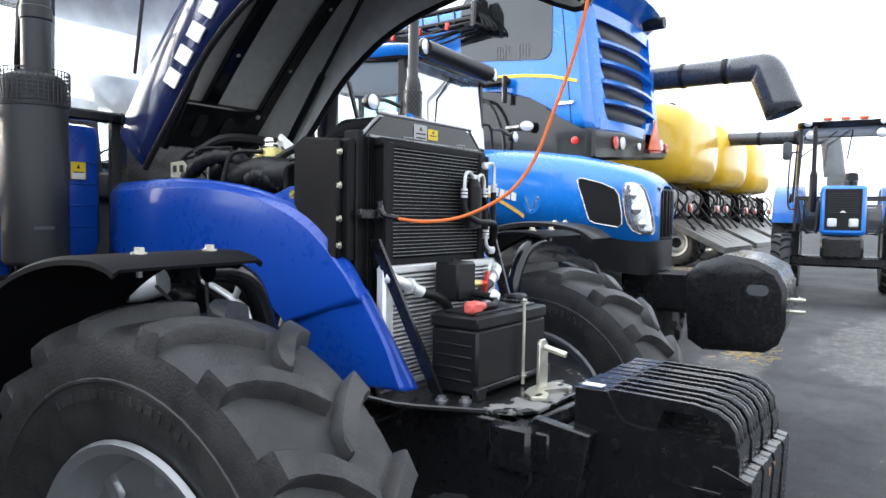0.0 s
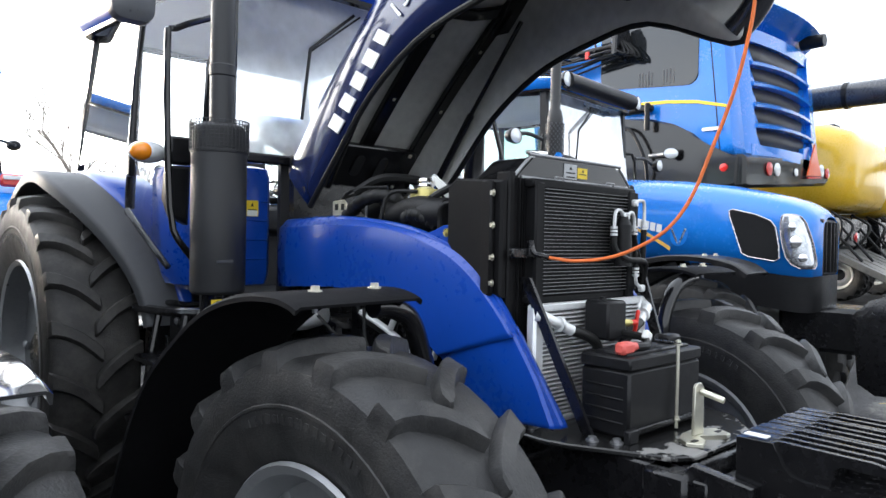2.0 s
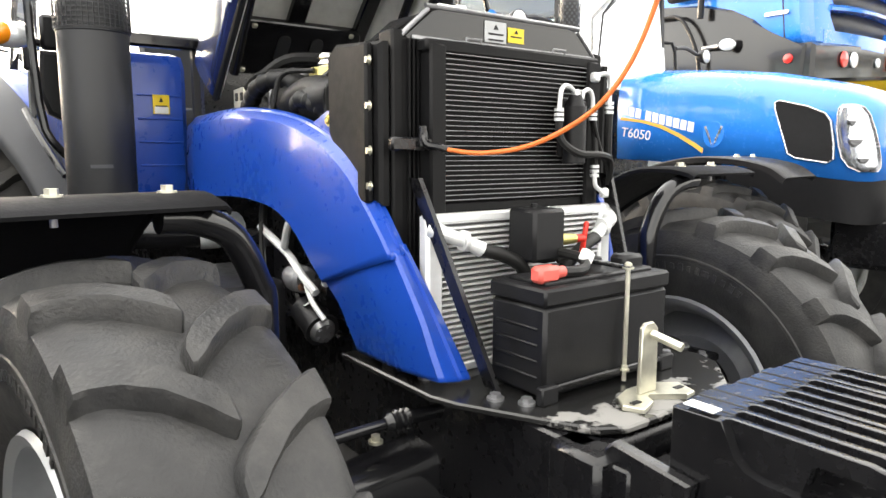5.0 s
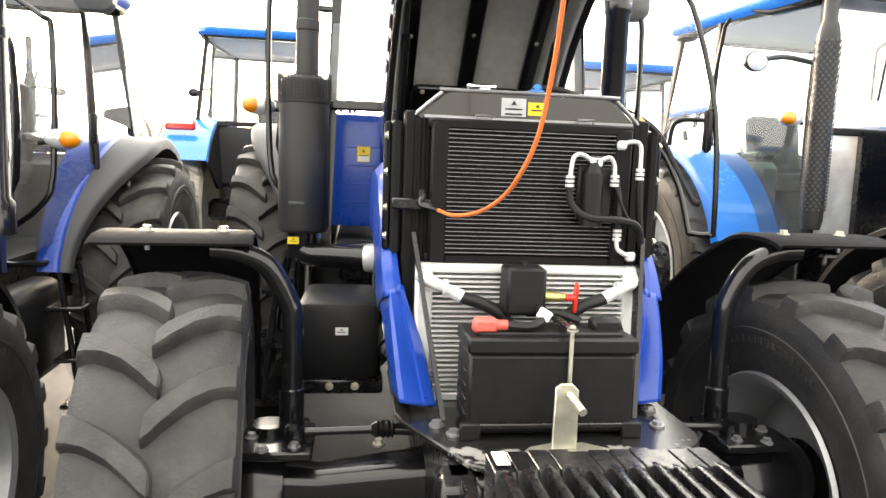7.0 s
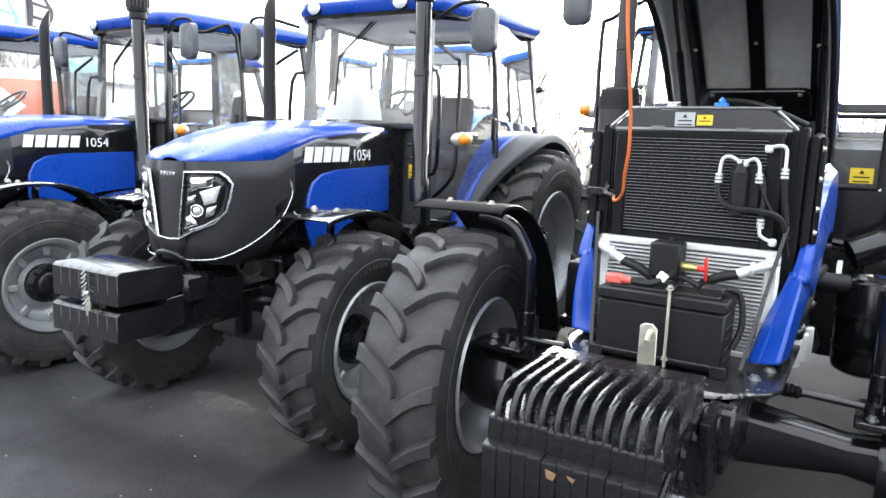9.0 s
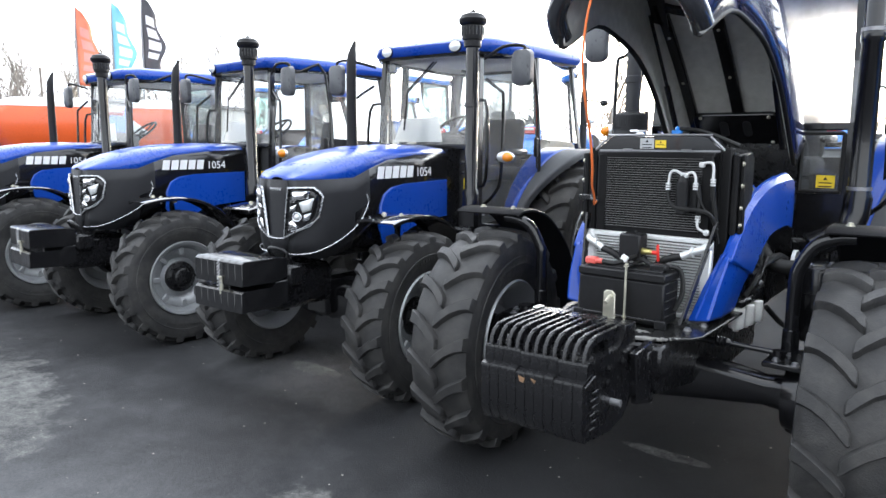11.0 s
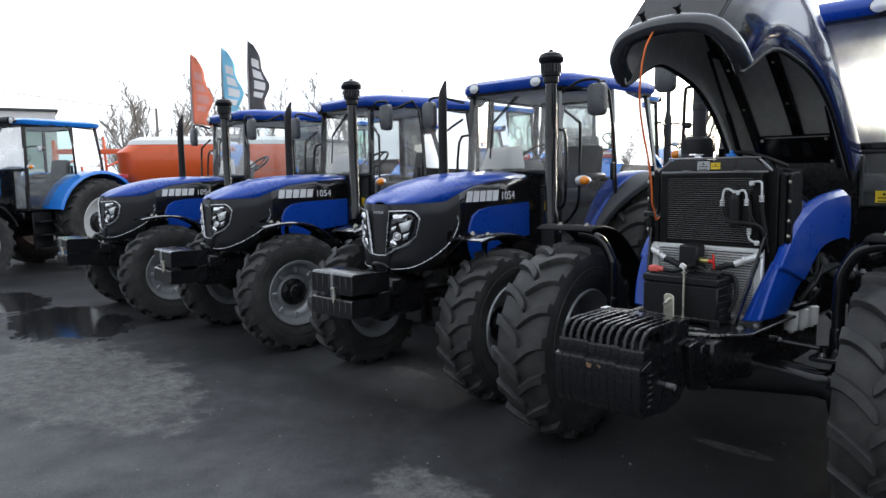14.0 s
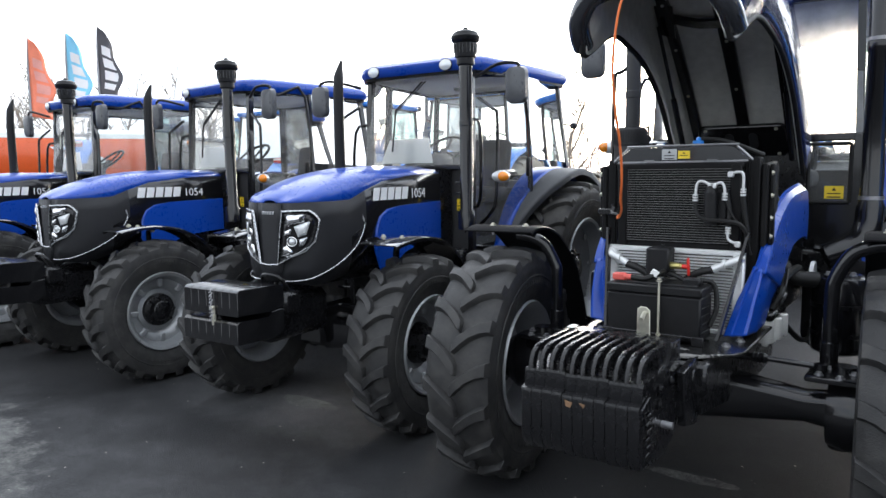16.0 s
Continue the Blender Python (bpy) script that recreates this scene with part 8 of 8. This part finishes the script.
def auger(name_label, a, b, r=0.17, tip=None):
    root = thing("unloading_auger", name_label, "auger")
    a, b = Vector(a), Vector(b)
    d = (b - a).normalized()
    bm = B()
    rod(bm, a, b, r, n=20)
    part("auger_tube", bm, AUGERGREY, root)
    bm = B()
    e = Vector(tip) if tip else b + d * 0.60 + Vector((0, 0, -0.75))
    tube(bm, [b - d * 0.05, b + d * 0.30, b + d * 0.44 + Vector((0, 0, -0.03)), b + d * 0.52 + Vector((0, 0, -0.15)), e], [r * 1.04, r * 1.10, r * 1.28, r * 1.38, r * 1.42], 20, 4, False)
    part("spout", bm, AUGERGREY, root, "slanted grey spout", solid=0.02)
    for s in (0.25, 0.75, 0.97):
        bm = B()
        c = a + (b - a) * s
        rod(bm, c - d * 0.03, c + d * 0.03, r * 1.08, n=20)
        part("flange", bm, BLACK, root)
    bm = B()
    box(bm, a + Vector((0, 0, -0.35)), (0.3, 0.3, 0.8), 0.04)
    box(bm, a + Vector((0, 0.1, -a.z / 2 - 0.1)), (0.12, 0.12, a.z - 0.5), 0.01)
    part("support", bm, BLACK, root)
    return root


bh = blue_harvester()
bh.matrix_basis = pose(9.18, 3.6, 0)
yh = yellow_harvester()
yh.matrix_basis = pose(12.85, 3.7, rise(12.85))
copy_thing(yh, pose(15.6, 3.8, rise(15.6)))
copy_thing(yh, pose(18.6, 3.9, rise(18.6)))
auger("dark grey unloading auger with a black spout", (10.99, 5.6, 3.66), (10.97, 2.72, 3.68), 0.18, (10.97, 1.98, 3.0))
auger("dark grey unloading auger with a black spout", (15.0, 5.4, 3.12), (15.0, 2.4, 3.06), 0.13)


def old_tractor():
    root = thing("tractor", "older blue tractor with a narrow hood and a boxy glazed cab", "tractor")
    for sx in (-1, 1):
        wheel(root, "front", sx * 0.75, 0, (0.50, 0.26, 0.27, 17, 0.03), WHITERIM)
        wheel(root, "rear", sx * 0.80, 2.3, L_WR, WHITERIM)
        bm = B()
        ribbon(bm, arc((2.3, 0.8), 0.95, 70, -60, 10), sx * 0.55, sx * 1.0, 0.014, 0.04)
        part("rear_fender", bm, NHBLUE, root)
        mirror_set(root, sx, (0.60, 1.0), (0.78, 0.95), 2.38, (0.14, 0.04, 0.28))
    bm = B()
    secs = []
    for y, k in ((-0.62, 0.90), (-0.58, 1.0), (0.9, 1.04)):
        secs.append([(u * k, y, 1.32 + v * k) for u, v in round_rect(0, 0, 0.54, 0.66, 0.05, 4)])
    loft(bm, secs)
    part("hood", bm, NHBLUE, root)
    bm = B()
    box(bm, (0, -0.622, 1.33), (0.43, 0.012, 0.55), 0.012)
    gr = part("grille", bm, BLACK, root, "black grille plate in a blue frame")
    pieces("grille_bar", [(0, -0.632, 1.29 + i * 0.028) for i in range(10)], (0.36, 0.014, 0.011), DARKGREY, gr, 0.003)
    part("grille_emblem", prism(B(), [(-0.04, 1.29), (0.04, 1.29), (0.0, 1.32)], -0.645, -0.638, "y"), TRIM, gr)
    for sx in (-1, 1):
        bm = B()
        box(bm, (sx * 0.125, -0.635, 1.155), (0.115, 0.03, 0.115), 0.02)
        part("headlight", bm, LENS, root)
    bm = B()
    box(bm, (0, -0.55, 0.82), (0.5, 0.5, 0.3), 0.04)
    box(bm, (0, 0.0, 0.6), (1.3, 0.16, 0.16), 0.03)
    box(bm, (0, 1.2, 0.85), (0.5, 2.6, 0.4), 0.05)
    box(bm, (0, -0.66, 0.86), (0.34, 0.16, 0.16), 0.03)
    part("chassis", bm, IRON, root)
    bm = B()
    lathe(bm, [(1.30, 0.04), (1.42, 0.055), (1.86, 0.055), (1.92, 0.033), (2.56, 0.030), (2.58, 0.022)], 14, (-0.39, 0.5, 0), "z")
    part("exhaust_pipe", bm, BLACK, root)
    bm = B()
    lathe(bm, [(1.6, 0.03), (1.75, 0.03), (1.76, 0.09), (1.86, 0.08), (1.88, 0.001)], 14, (0.1, 0.3, 0), "z")
    part("air_cleaner", bm, BLACK, root)
    cab(root, 0.95, 2.4, 0.72, 1.0, 1.55, 2.62, GLOSSBLACK, DARKGREY, GLASS, lamps=0.50, yb=0.7, crown=0.10, wf=0.64, wall=0.26)
    for sx in (-1, 1):
        low = [(sx * 0.30, 0.94, 1.50), (sx * 0.60, 0.94, 1.50), (sx * 0.56, 0.94, 1.14), (sx * 0.46, 0.94, 0.98), (sx * 0.34, 0.94, 0.98)]
        fr = part("lower_window_frame", tube(B(), low + low[:1], 0.024, 8, 1, False), DARKGREY, root)
        pane("lower_pane", low, fr, GLASS)
        part("windscreen_wiper", rod(B(), (sx * 0.10, 0.925, 2.55), (sx * 0.34 - 0.3, 0.915, 2.12), 0.010, n=6), BLACK, root)
        part("cab_step", box(B(), (sx * 0.78, 1.1, 0.62), (0.26, 0.34, 0.05), 0.01), IRON, root)
    pieces("beacon", [(x, 0.93, 2.735) for x in (-0.24, 0.0, 0.24)], (0.13, 0.08, 0.05), OPAINT, root, 0.02)
    for sx in (-1, 1):
        work_lamp(root, (sx * 0.47, 0.90, 2.50), 0.075, name="cab_lamp")
    return root


old_tractor().matrix_basis = pose(11.2, 1.22, rise(11.2), 0, 0, -83)


# ---- background behind the row ----
def orange_spreader():
    root = thing("spreader", "orange trailed hopper with a white arrowhead badge on its wall", "farm implement")
    bm = B()
    secs = []
    for z, w, l, dx in ((0.95, 0.55, 1.7, 0.1), (1.15, 0.80, 2.0, 0.05), (1.75, 1.10, 2.30, 0.0), (2.25, 1.18, 2.35, 0.0), (2.42, 1.12, 2.22, 0.1)):
        secs.append([(u + dx, v, z) for u, v in round_rect(0, 0, l * 2, w * 2, 0.35, 5)])
    loft(bm, secs)
    part("hopper", bm, OPAINT, root, "orange moulded hopper")
    bm = B()
    loft(bm, [[(u + 0.1, v, z) for u, v in round_rect(0, 0, l * 2, w * 2, 0.35, 5)] for z, w, l in ((2.41, 1.135, 2.24), (2.50, 1.10, 2.20), (2.58, 0.95, 2.02), (2.60, 0.7, 1.7))])
    part("hopper_lid", bm, WHITEPL, root, "white hopper lid")
    bm = B()
    box(bm, (0, 0, 0.72), (4.0, 0.9, 0.16), 0.02)
    for x in (-1.6, 0, 1.6):
        box(bm, (x, 0, 0.9), (0.1, 1.2, 0.5), 0.01)
    part("chassis", bm, IRON, root)
    bm = B()
    prism(bm, [(-0.5, 1.65), (0.15, 1.65), (0.5, 1.95), (0.15, 2.25), (-0.5, 2.25), (-0.1, 1.95)], -1.19, -1.0, "y")
    part("badge", bm, WHITE, root)
    for x in (-1.0, 1.0):
        for sx in (-1, 1):
            w = wheel(root, "w", sx * 0.95, 0, L_WF, WHITERIM)
            w.matrix_basis = Matrix.Translation((x, sx * 0.9, 0.57)) @ Euler((0, 0, radians(90))).to_matrix().to_4x4()
    return root


def orange_cultivator():
    root = thing("cultivator", "orange folding cultivator with black tine arms and discs", "farm implement")
    for y in (-0.7, 0.0, 0.7):
        bm = B()
        box(bm, (0, y, 1.05), (3.2, 0.12, 0.12), 0.01)
        part("frame_bar", bm, OPAINT, root)
    bm = B()
    for x in (-1.4, -0.7, 0, 0.7, 1.4):
        box(bm, (x, 0, 1.12), (0.10, 1.6, 0.10), 0.01)
    for sx in (-1, 1):
        prism(bm, [(-0.7, 1.1), (0.7, 1.1), (0.5, 2.5), (-0.3, 2.6)], sx * 1.55, sx * 1.62, "x", 0.01)
    part("wing", bm, OPAINT, root)
    src = None
    for i in range(10):
        x = -1.5 + i * 0.33
        m = Matrix.Translation((x, 0.35 * (i % 3 - 1), 0))
        if src is None:
            bm = B()
            tube(bm, [(0, 0, 1.0), (0, 0.25, 0.8), (0, 0.2, 0.4), (0, -0.05, 0.05)], 0.035, 8, 4)
            src = part("tine", bm, BLACK, root)
            src.matrix_basis = m
        else:
            like("tine", src, root, m)
    bm = B()
    for i in range(7):
        rod(bm, (-1.5 + i * 0.5, -0.2, 1.1), (-1.6 + i * 0.52, 0.1, 2.1 + 0.3 * (i % 3)), 0.03, n=8)
        rod(bm, (-1.5 + i * 0.5, -0.2, 2.0), (-1.1 + i * 0.5, 0.2, 2.2), 0.025, n=8)
    for z in (1.7, 2.35):
        box(bm, (0, 0.0, z), (3.1, 0.10, 0.12), 0.01)
    part("folded_arm", bm, OPAINT, root)
    for i in range(6):
        part("disc_blade", lathe(B(), [(0, 0.001), (0.01, 0.2), (0.02, 0.001)], 14, (-1.3 + i * 0.5, -0.3, 1.9 + 0.2 * (i % 2)), "x"), IRON, root)
    bm = B()
    for sx in (-1, 1):
        rod(bm, (sx * 0.9 - 0.12, 0.9, 0.35), (sx * 0.9 + 0.12, 0.9, 0.35), 0.35, n=24)
    part("depth_wheel", bm, RUBBER, root)
    return root


orange_spreader().matrix_basis = pose(-11.4, 5.3, 0, 0, 0, 63)
oc = orange_cultivator()
oc.matrix_basis = pose(-13.7, 3.8, 0, 0, 0, 72)
copy_thing(oc, pose(-16.0, 8.2, 0, 0, 0, 55))


def flag(label, colour, band, x, y, h):
    root = thing("feather_flag", label, "flag", "feather flags")
    bm = B()
    tube(bm, [(0, 0, 0), (0, 0, h * 0.75), (0.05, 0, h)], [0.05, 0.035, 0.012], 8, 4)
    part("pole", bm, STEEL, root)
    cl = 2.5
    bm = B()
    rows = []

    def spot(t, k):
        wv = 0.62 * (0.35 + 0.65 * min(1, t * 2.5)) * (1 + 0.16 * math.sin(t * 13))
        return (0.03 + wv * k, 0.12 * math.sin(k * 5 + t * 9) * k, h * 0.985 - t * cl - 0.22 * k * (1 - t * 0.5))
    for i in range(23):
        rows.append([spot(i / 22, k / 6) for k in range(7)])
    loft(bm, rows, False, False)
    c = part("cloth", bm, colour, root, "", 60, 0.004)
    for t0, t1 in ((0.24, 0.36), (0.40, 0.52), (0.56, 0.68), (0.72, 0.80)):
        bm = B()
        loft(bm, [[Vector(spot(t0 + (t1 - t0) * i / 4, k)) + Vector((0, -0.012, 0)) for k in (0.25, 0.45, 0.65, 0.8)] for i in range(5)], False, False)
        part("print_bar", bm, band, c)
    root.matrix_basis = pose(x, y, 0, 0, 0, 62)
    return root


# cloth colours lightened for the sun shining through from behind
FLAGRED = mat("red_flag_cloth", (0.88, 0.27, 0.16), 0.8, var=0.12)
FLAGCYAN = mat("cyan_flag_cloth", (0.26, 0.64, 0.86), 0.8, var=0.12)
FLAGBLACK = mat("black_flag_cloth", (0.09, 0.09, 0.10), 0.8, var=0.2)
flag("red feather flag with pale print on a pole", FLAGRED, mat("pale_red_print", (0.75, 0.35, 0.3), 0.8), -20.7, 8.5, 6.2)
flag("light-blue feather flag with white print on a pole", FLAGCYAN, WHITE, -20.2, 9.45, 6.45)
flag("black feather flag with white and yellow print", FLAGBLACK, WHITE, -19.75, 10.25, 6.72)

# bark colour lightened for the haze and bloom over the far trees
BARK = mat("winter_bark", (0.26, 0.235, 0.21), 0.85, var=0.25)


def bare_tree(seed, h):
    """A leafless tree: trunk and limbs, and a crown of many fine twigs."""
    rnd = random.Random(seed)
    root = thing("bare_tree", "leafless winter tree with grey-brown bark and fine twigs", "tree", "bare trees")
    trunk, twigs = B(), B()

    def grow(p, d, ln, r, depth):
        pts = [p]
        dd = d.copy()
        for i in range(3):
            dd = (dd + Vector((rnd.uniform(-.2, .2), rnd.uniform(-.2, .2), rnd.uniform(-.02, .15)))).normalized()
            pts.append(pts[-1] + dd * ln / 3)
        bm = trunk if depth < 2 else twigs
        tube(bm, pts, [max(r, 0.02), max(r * 0.62, 0.016)], 6 if depth < 2 else 3, 1, depth < 2)
        if depth >= 4:
            return
        for k in range(4 if depth < 3 else 5):
            q = pts[1 + k % 3]
            a = rnd.uniform(0, 6.28)
            side = Vector((math.cos(a), math.sin(a), rnd.uniform(0.2, 0.9))).normalized()
            grow(q, (dd * 0.55 + side * 0.7).normalized(), ln * rnd.uniform(0.5, 0.68), r * 0.5, depth + 1)
    grow(Vector((0, 0, -0.1)), Vector((0, 0, 1)), h * 0.42, h * 0.018, 0)
    part("trunk", trunk, BARK, root)
    tagged(part("twig_crown", twigs, BARK, root), kind="stuff")
    return root


random.seed(5)
trees = [bare_tree(3, 8.8), bare_tree(8, 9.6)]
spots = [(-34, 11.5), (-37, 14.8), (-32, 16), (-35, 20), (-41, 13), (-30, 21), (-28, 25), (-15, 36), (-9, 38), (-3, 39), (4, 38), (8, 33), (12, 36), (-38, 30), (-28, 36), (-42, 17), (-44, 14.5), (-40, 19), (-36, 17.5), (-45, 21)]
for i, (x, y) in enumerate(spots):
    k = 0.8 + 0.35 * ((i * 37) % 10) / 10
    if i < 2:
        trees[i].matrix_basis = pose(x, y, 0, 0, 0, i * 70)
    else:
        copy_thing(trees[i % 2], pose(x, y, 0, 0, 0, i * 53))

# hedge of far scrub
bm = B()
rnd = random.Random(2)
for i in range(900):
    t = rnd.random()
    x, y = -75 + 110 * t + rnd.uniform(-2, 2), 40 + 12 * math.sin(t * 3) + rnd.uniform(-2, 2)
    h = rnd.uniform(1.5, 4.8)
    for k in range(3):
        a = rnd.uniform(0, 6.28)
        p = Vector((x, y, h * k / 3))
        q = p + Vector((math.cos(a) * 0.6, math.sin(a) * 0.6, h / 3))
        tube(bm, [p, q], 0.05, 3, 1, False)
tagged(part("far_scrub", bm, BARK), "distant leafless scrub along the yard's edge", "scrub", "", "stuff")

# white hall, yellowish hall and a fence
def hall(name, label, x, y, w, d, h, a, wall_mat, ribs):
    root = thing(name, label, "building")
    bm = B()
    box(bm, (0, 0, h / 2), (w, d, h), 0.02)
    part("wall", bm, wall_mat, root)
    bm = B()
    box(bm, (0, 0, h + 0.08), (w + 0.3, d + 0.3, 0.16), 0.02)
    part("roof", bm, GREYPL, root)
    bm = B()
    for i in range(ribs):
        box(bm, (-w / 2 + w * (i + 0.5) / ribs, -d / 2 - 0.03, h / 2), (w / ribs * 0.35, 0.06, h - 0.1), 0)
    part("cladding_rib", bm, wall_mat, root)
    bm = B()
    box(bm, (-w * 0.30, -d / 2 - 0.05, 1.1), (1.0, 0.08, 2.1), 0.01)
    part("door", bm, GREYPL, root)
    root.matrix_basis = pose(x, y, 0, 0, 0, a)
    return root


hall("white_hall", "white ribbed sheet-metal hall far across the yard", -49.5, 6.2, 10, 8, 5.85, 78, WHITEPL, 26)
hall("white_shed", "long low white sheet-metal shed beyond the fence", 4.0, 26.0, 22, 5, 2.0, 0, WHITEPL, 40)
hall("brick_hall", "low reddish hall far across the yard", -62, 0.5, 10, 8, 3.6, 80, mat("brick_wall_far", (0.32, 0.16, 0.10), 0.8, var=0.2), 12)

root = thing("fence", "white-painted metal bar fence at the yard's edge", "fence")
post = None
for i in range(9):
    m = Matrix.Translation((i * 0.15, 0, 0))
    if post is None:
        bm = B()
        box(bm, (0, 0, 0.80), (0.022, 0.022, 1.6), 0.003)
        post = part("fence_bar", bm, WHITEPL, root)
    else:
        like("fence_bar", post, root, m)
for z in (0.25, 1.40):
    bm = B()
    box(bm, (0.60, 0, z), (1.24, 0.03, 0.04), 0.003)
    part("fence_rail", bm, WHITEPL, root)
root.matrix_basis = pose(1.85, 9.25, 0)
bm = B()
prism(bm, [(-60, 9.5), (60, 9.5), (60, 60), (-60, 60)], -0.02, 0.006, "z")
tagged(part("grass_verge", bm, mat("dry_winter_grass", (0.22, 0.17, 0.09), 0.9, var=0.35, scale=4, bump=0.6, bscale=20)), "dry brown winter grass beyond the yard", "grass", "", "structure")

# overhead wire
bm = B()
tube(bm, [(-60, -9, 10.8), (-55.8, -1.96, 9.3), (-50.3, 6.35, 7.8), (-46.1, 11.9, 6.7), (-42.7, 15.8, 6.1)], 0.022, 5, 6)
w = thing("overhead_wire", "thin black overhead wire across the sky", "wire")
part("wire", bm, BLACK, w)
for a, c in (((-42.7, 15.8, 0), (-42.7, 15.8, 6.2)), ((-60, -9, 0), (-60, -9, 10.9))):
    part("wire_pole", rod(B(), a, c, 0.11, 0.08), BARK, w)

# grit and litter on the asphalt
rnd = random.Random(11)
bm = B()
for i in range(420):
    x, y, r = rnd.uniform(-5, 7.5), rnd.uniform(-2.2, 2.6), rnd.uniform(0.002, 0.007)
    z = rise(x)
    a = rnd.uniform(0, 6.28)
    ps = [bm.verts.new((x + r * k * math.cos(a + t), y + r * math.sin(a + t), z + 0.0005)) for t, k in ((0, 1.6), (1.6, 1), (3.1, 1.4), (4.7, 1))]
    top = bm.verts.new((x, y, z + r * 0.8))
    for p, q in zip(ps, ps[1:] + ps[:1]):
        bm.faces.new((p, q, top))
tagged(part("grit", bm, mat("pale_grit", (0.30, 0.28, 0.25), 0.9, var=0.4)), "pale grit and crumbs on the wet asphalt", "grit", "", "stuff")

# loose straw on the yard near the light-blue tractor
rnd = random.Random(21)
bm = B()
for i in range(140):
    x, y = 7.38 + rnd.gauss(0, 0.20), 1.62 + rnd.gauss(0, 0.14)
    a, ln = rnd.uniform(0, 6.28), rnd.uniform(0.04, 0.12)
    p0 = Vector((x, y, rise(x) + 0.004 + rnd.uniform(0, 0.012)))
    tube(bm, [p0, p0 + Vector((math.cos(a) * ln, math.sin(a) * ln, rnd.uniform(-0.003, 0.01)))], 0.0025, 4, 1, False)
tagged(part("straw_litter", bm, mat("yellow_straw", (0.50, 0.36, 0.12), 0.7, var=0.35)), "loose yellow straw on the wet asphalt", "straw", "", "stuff")
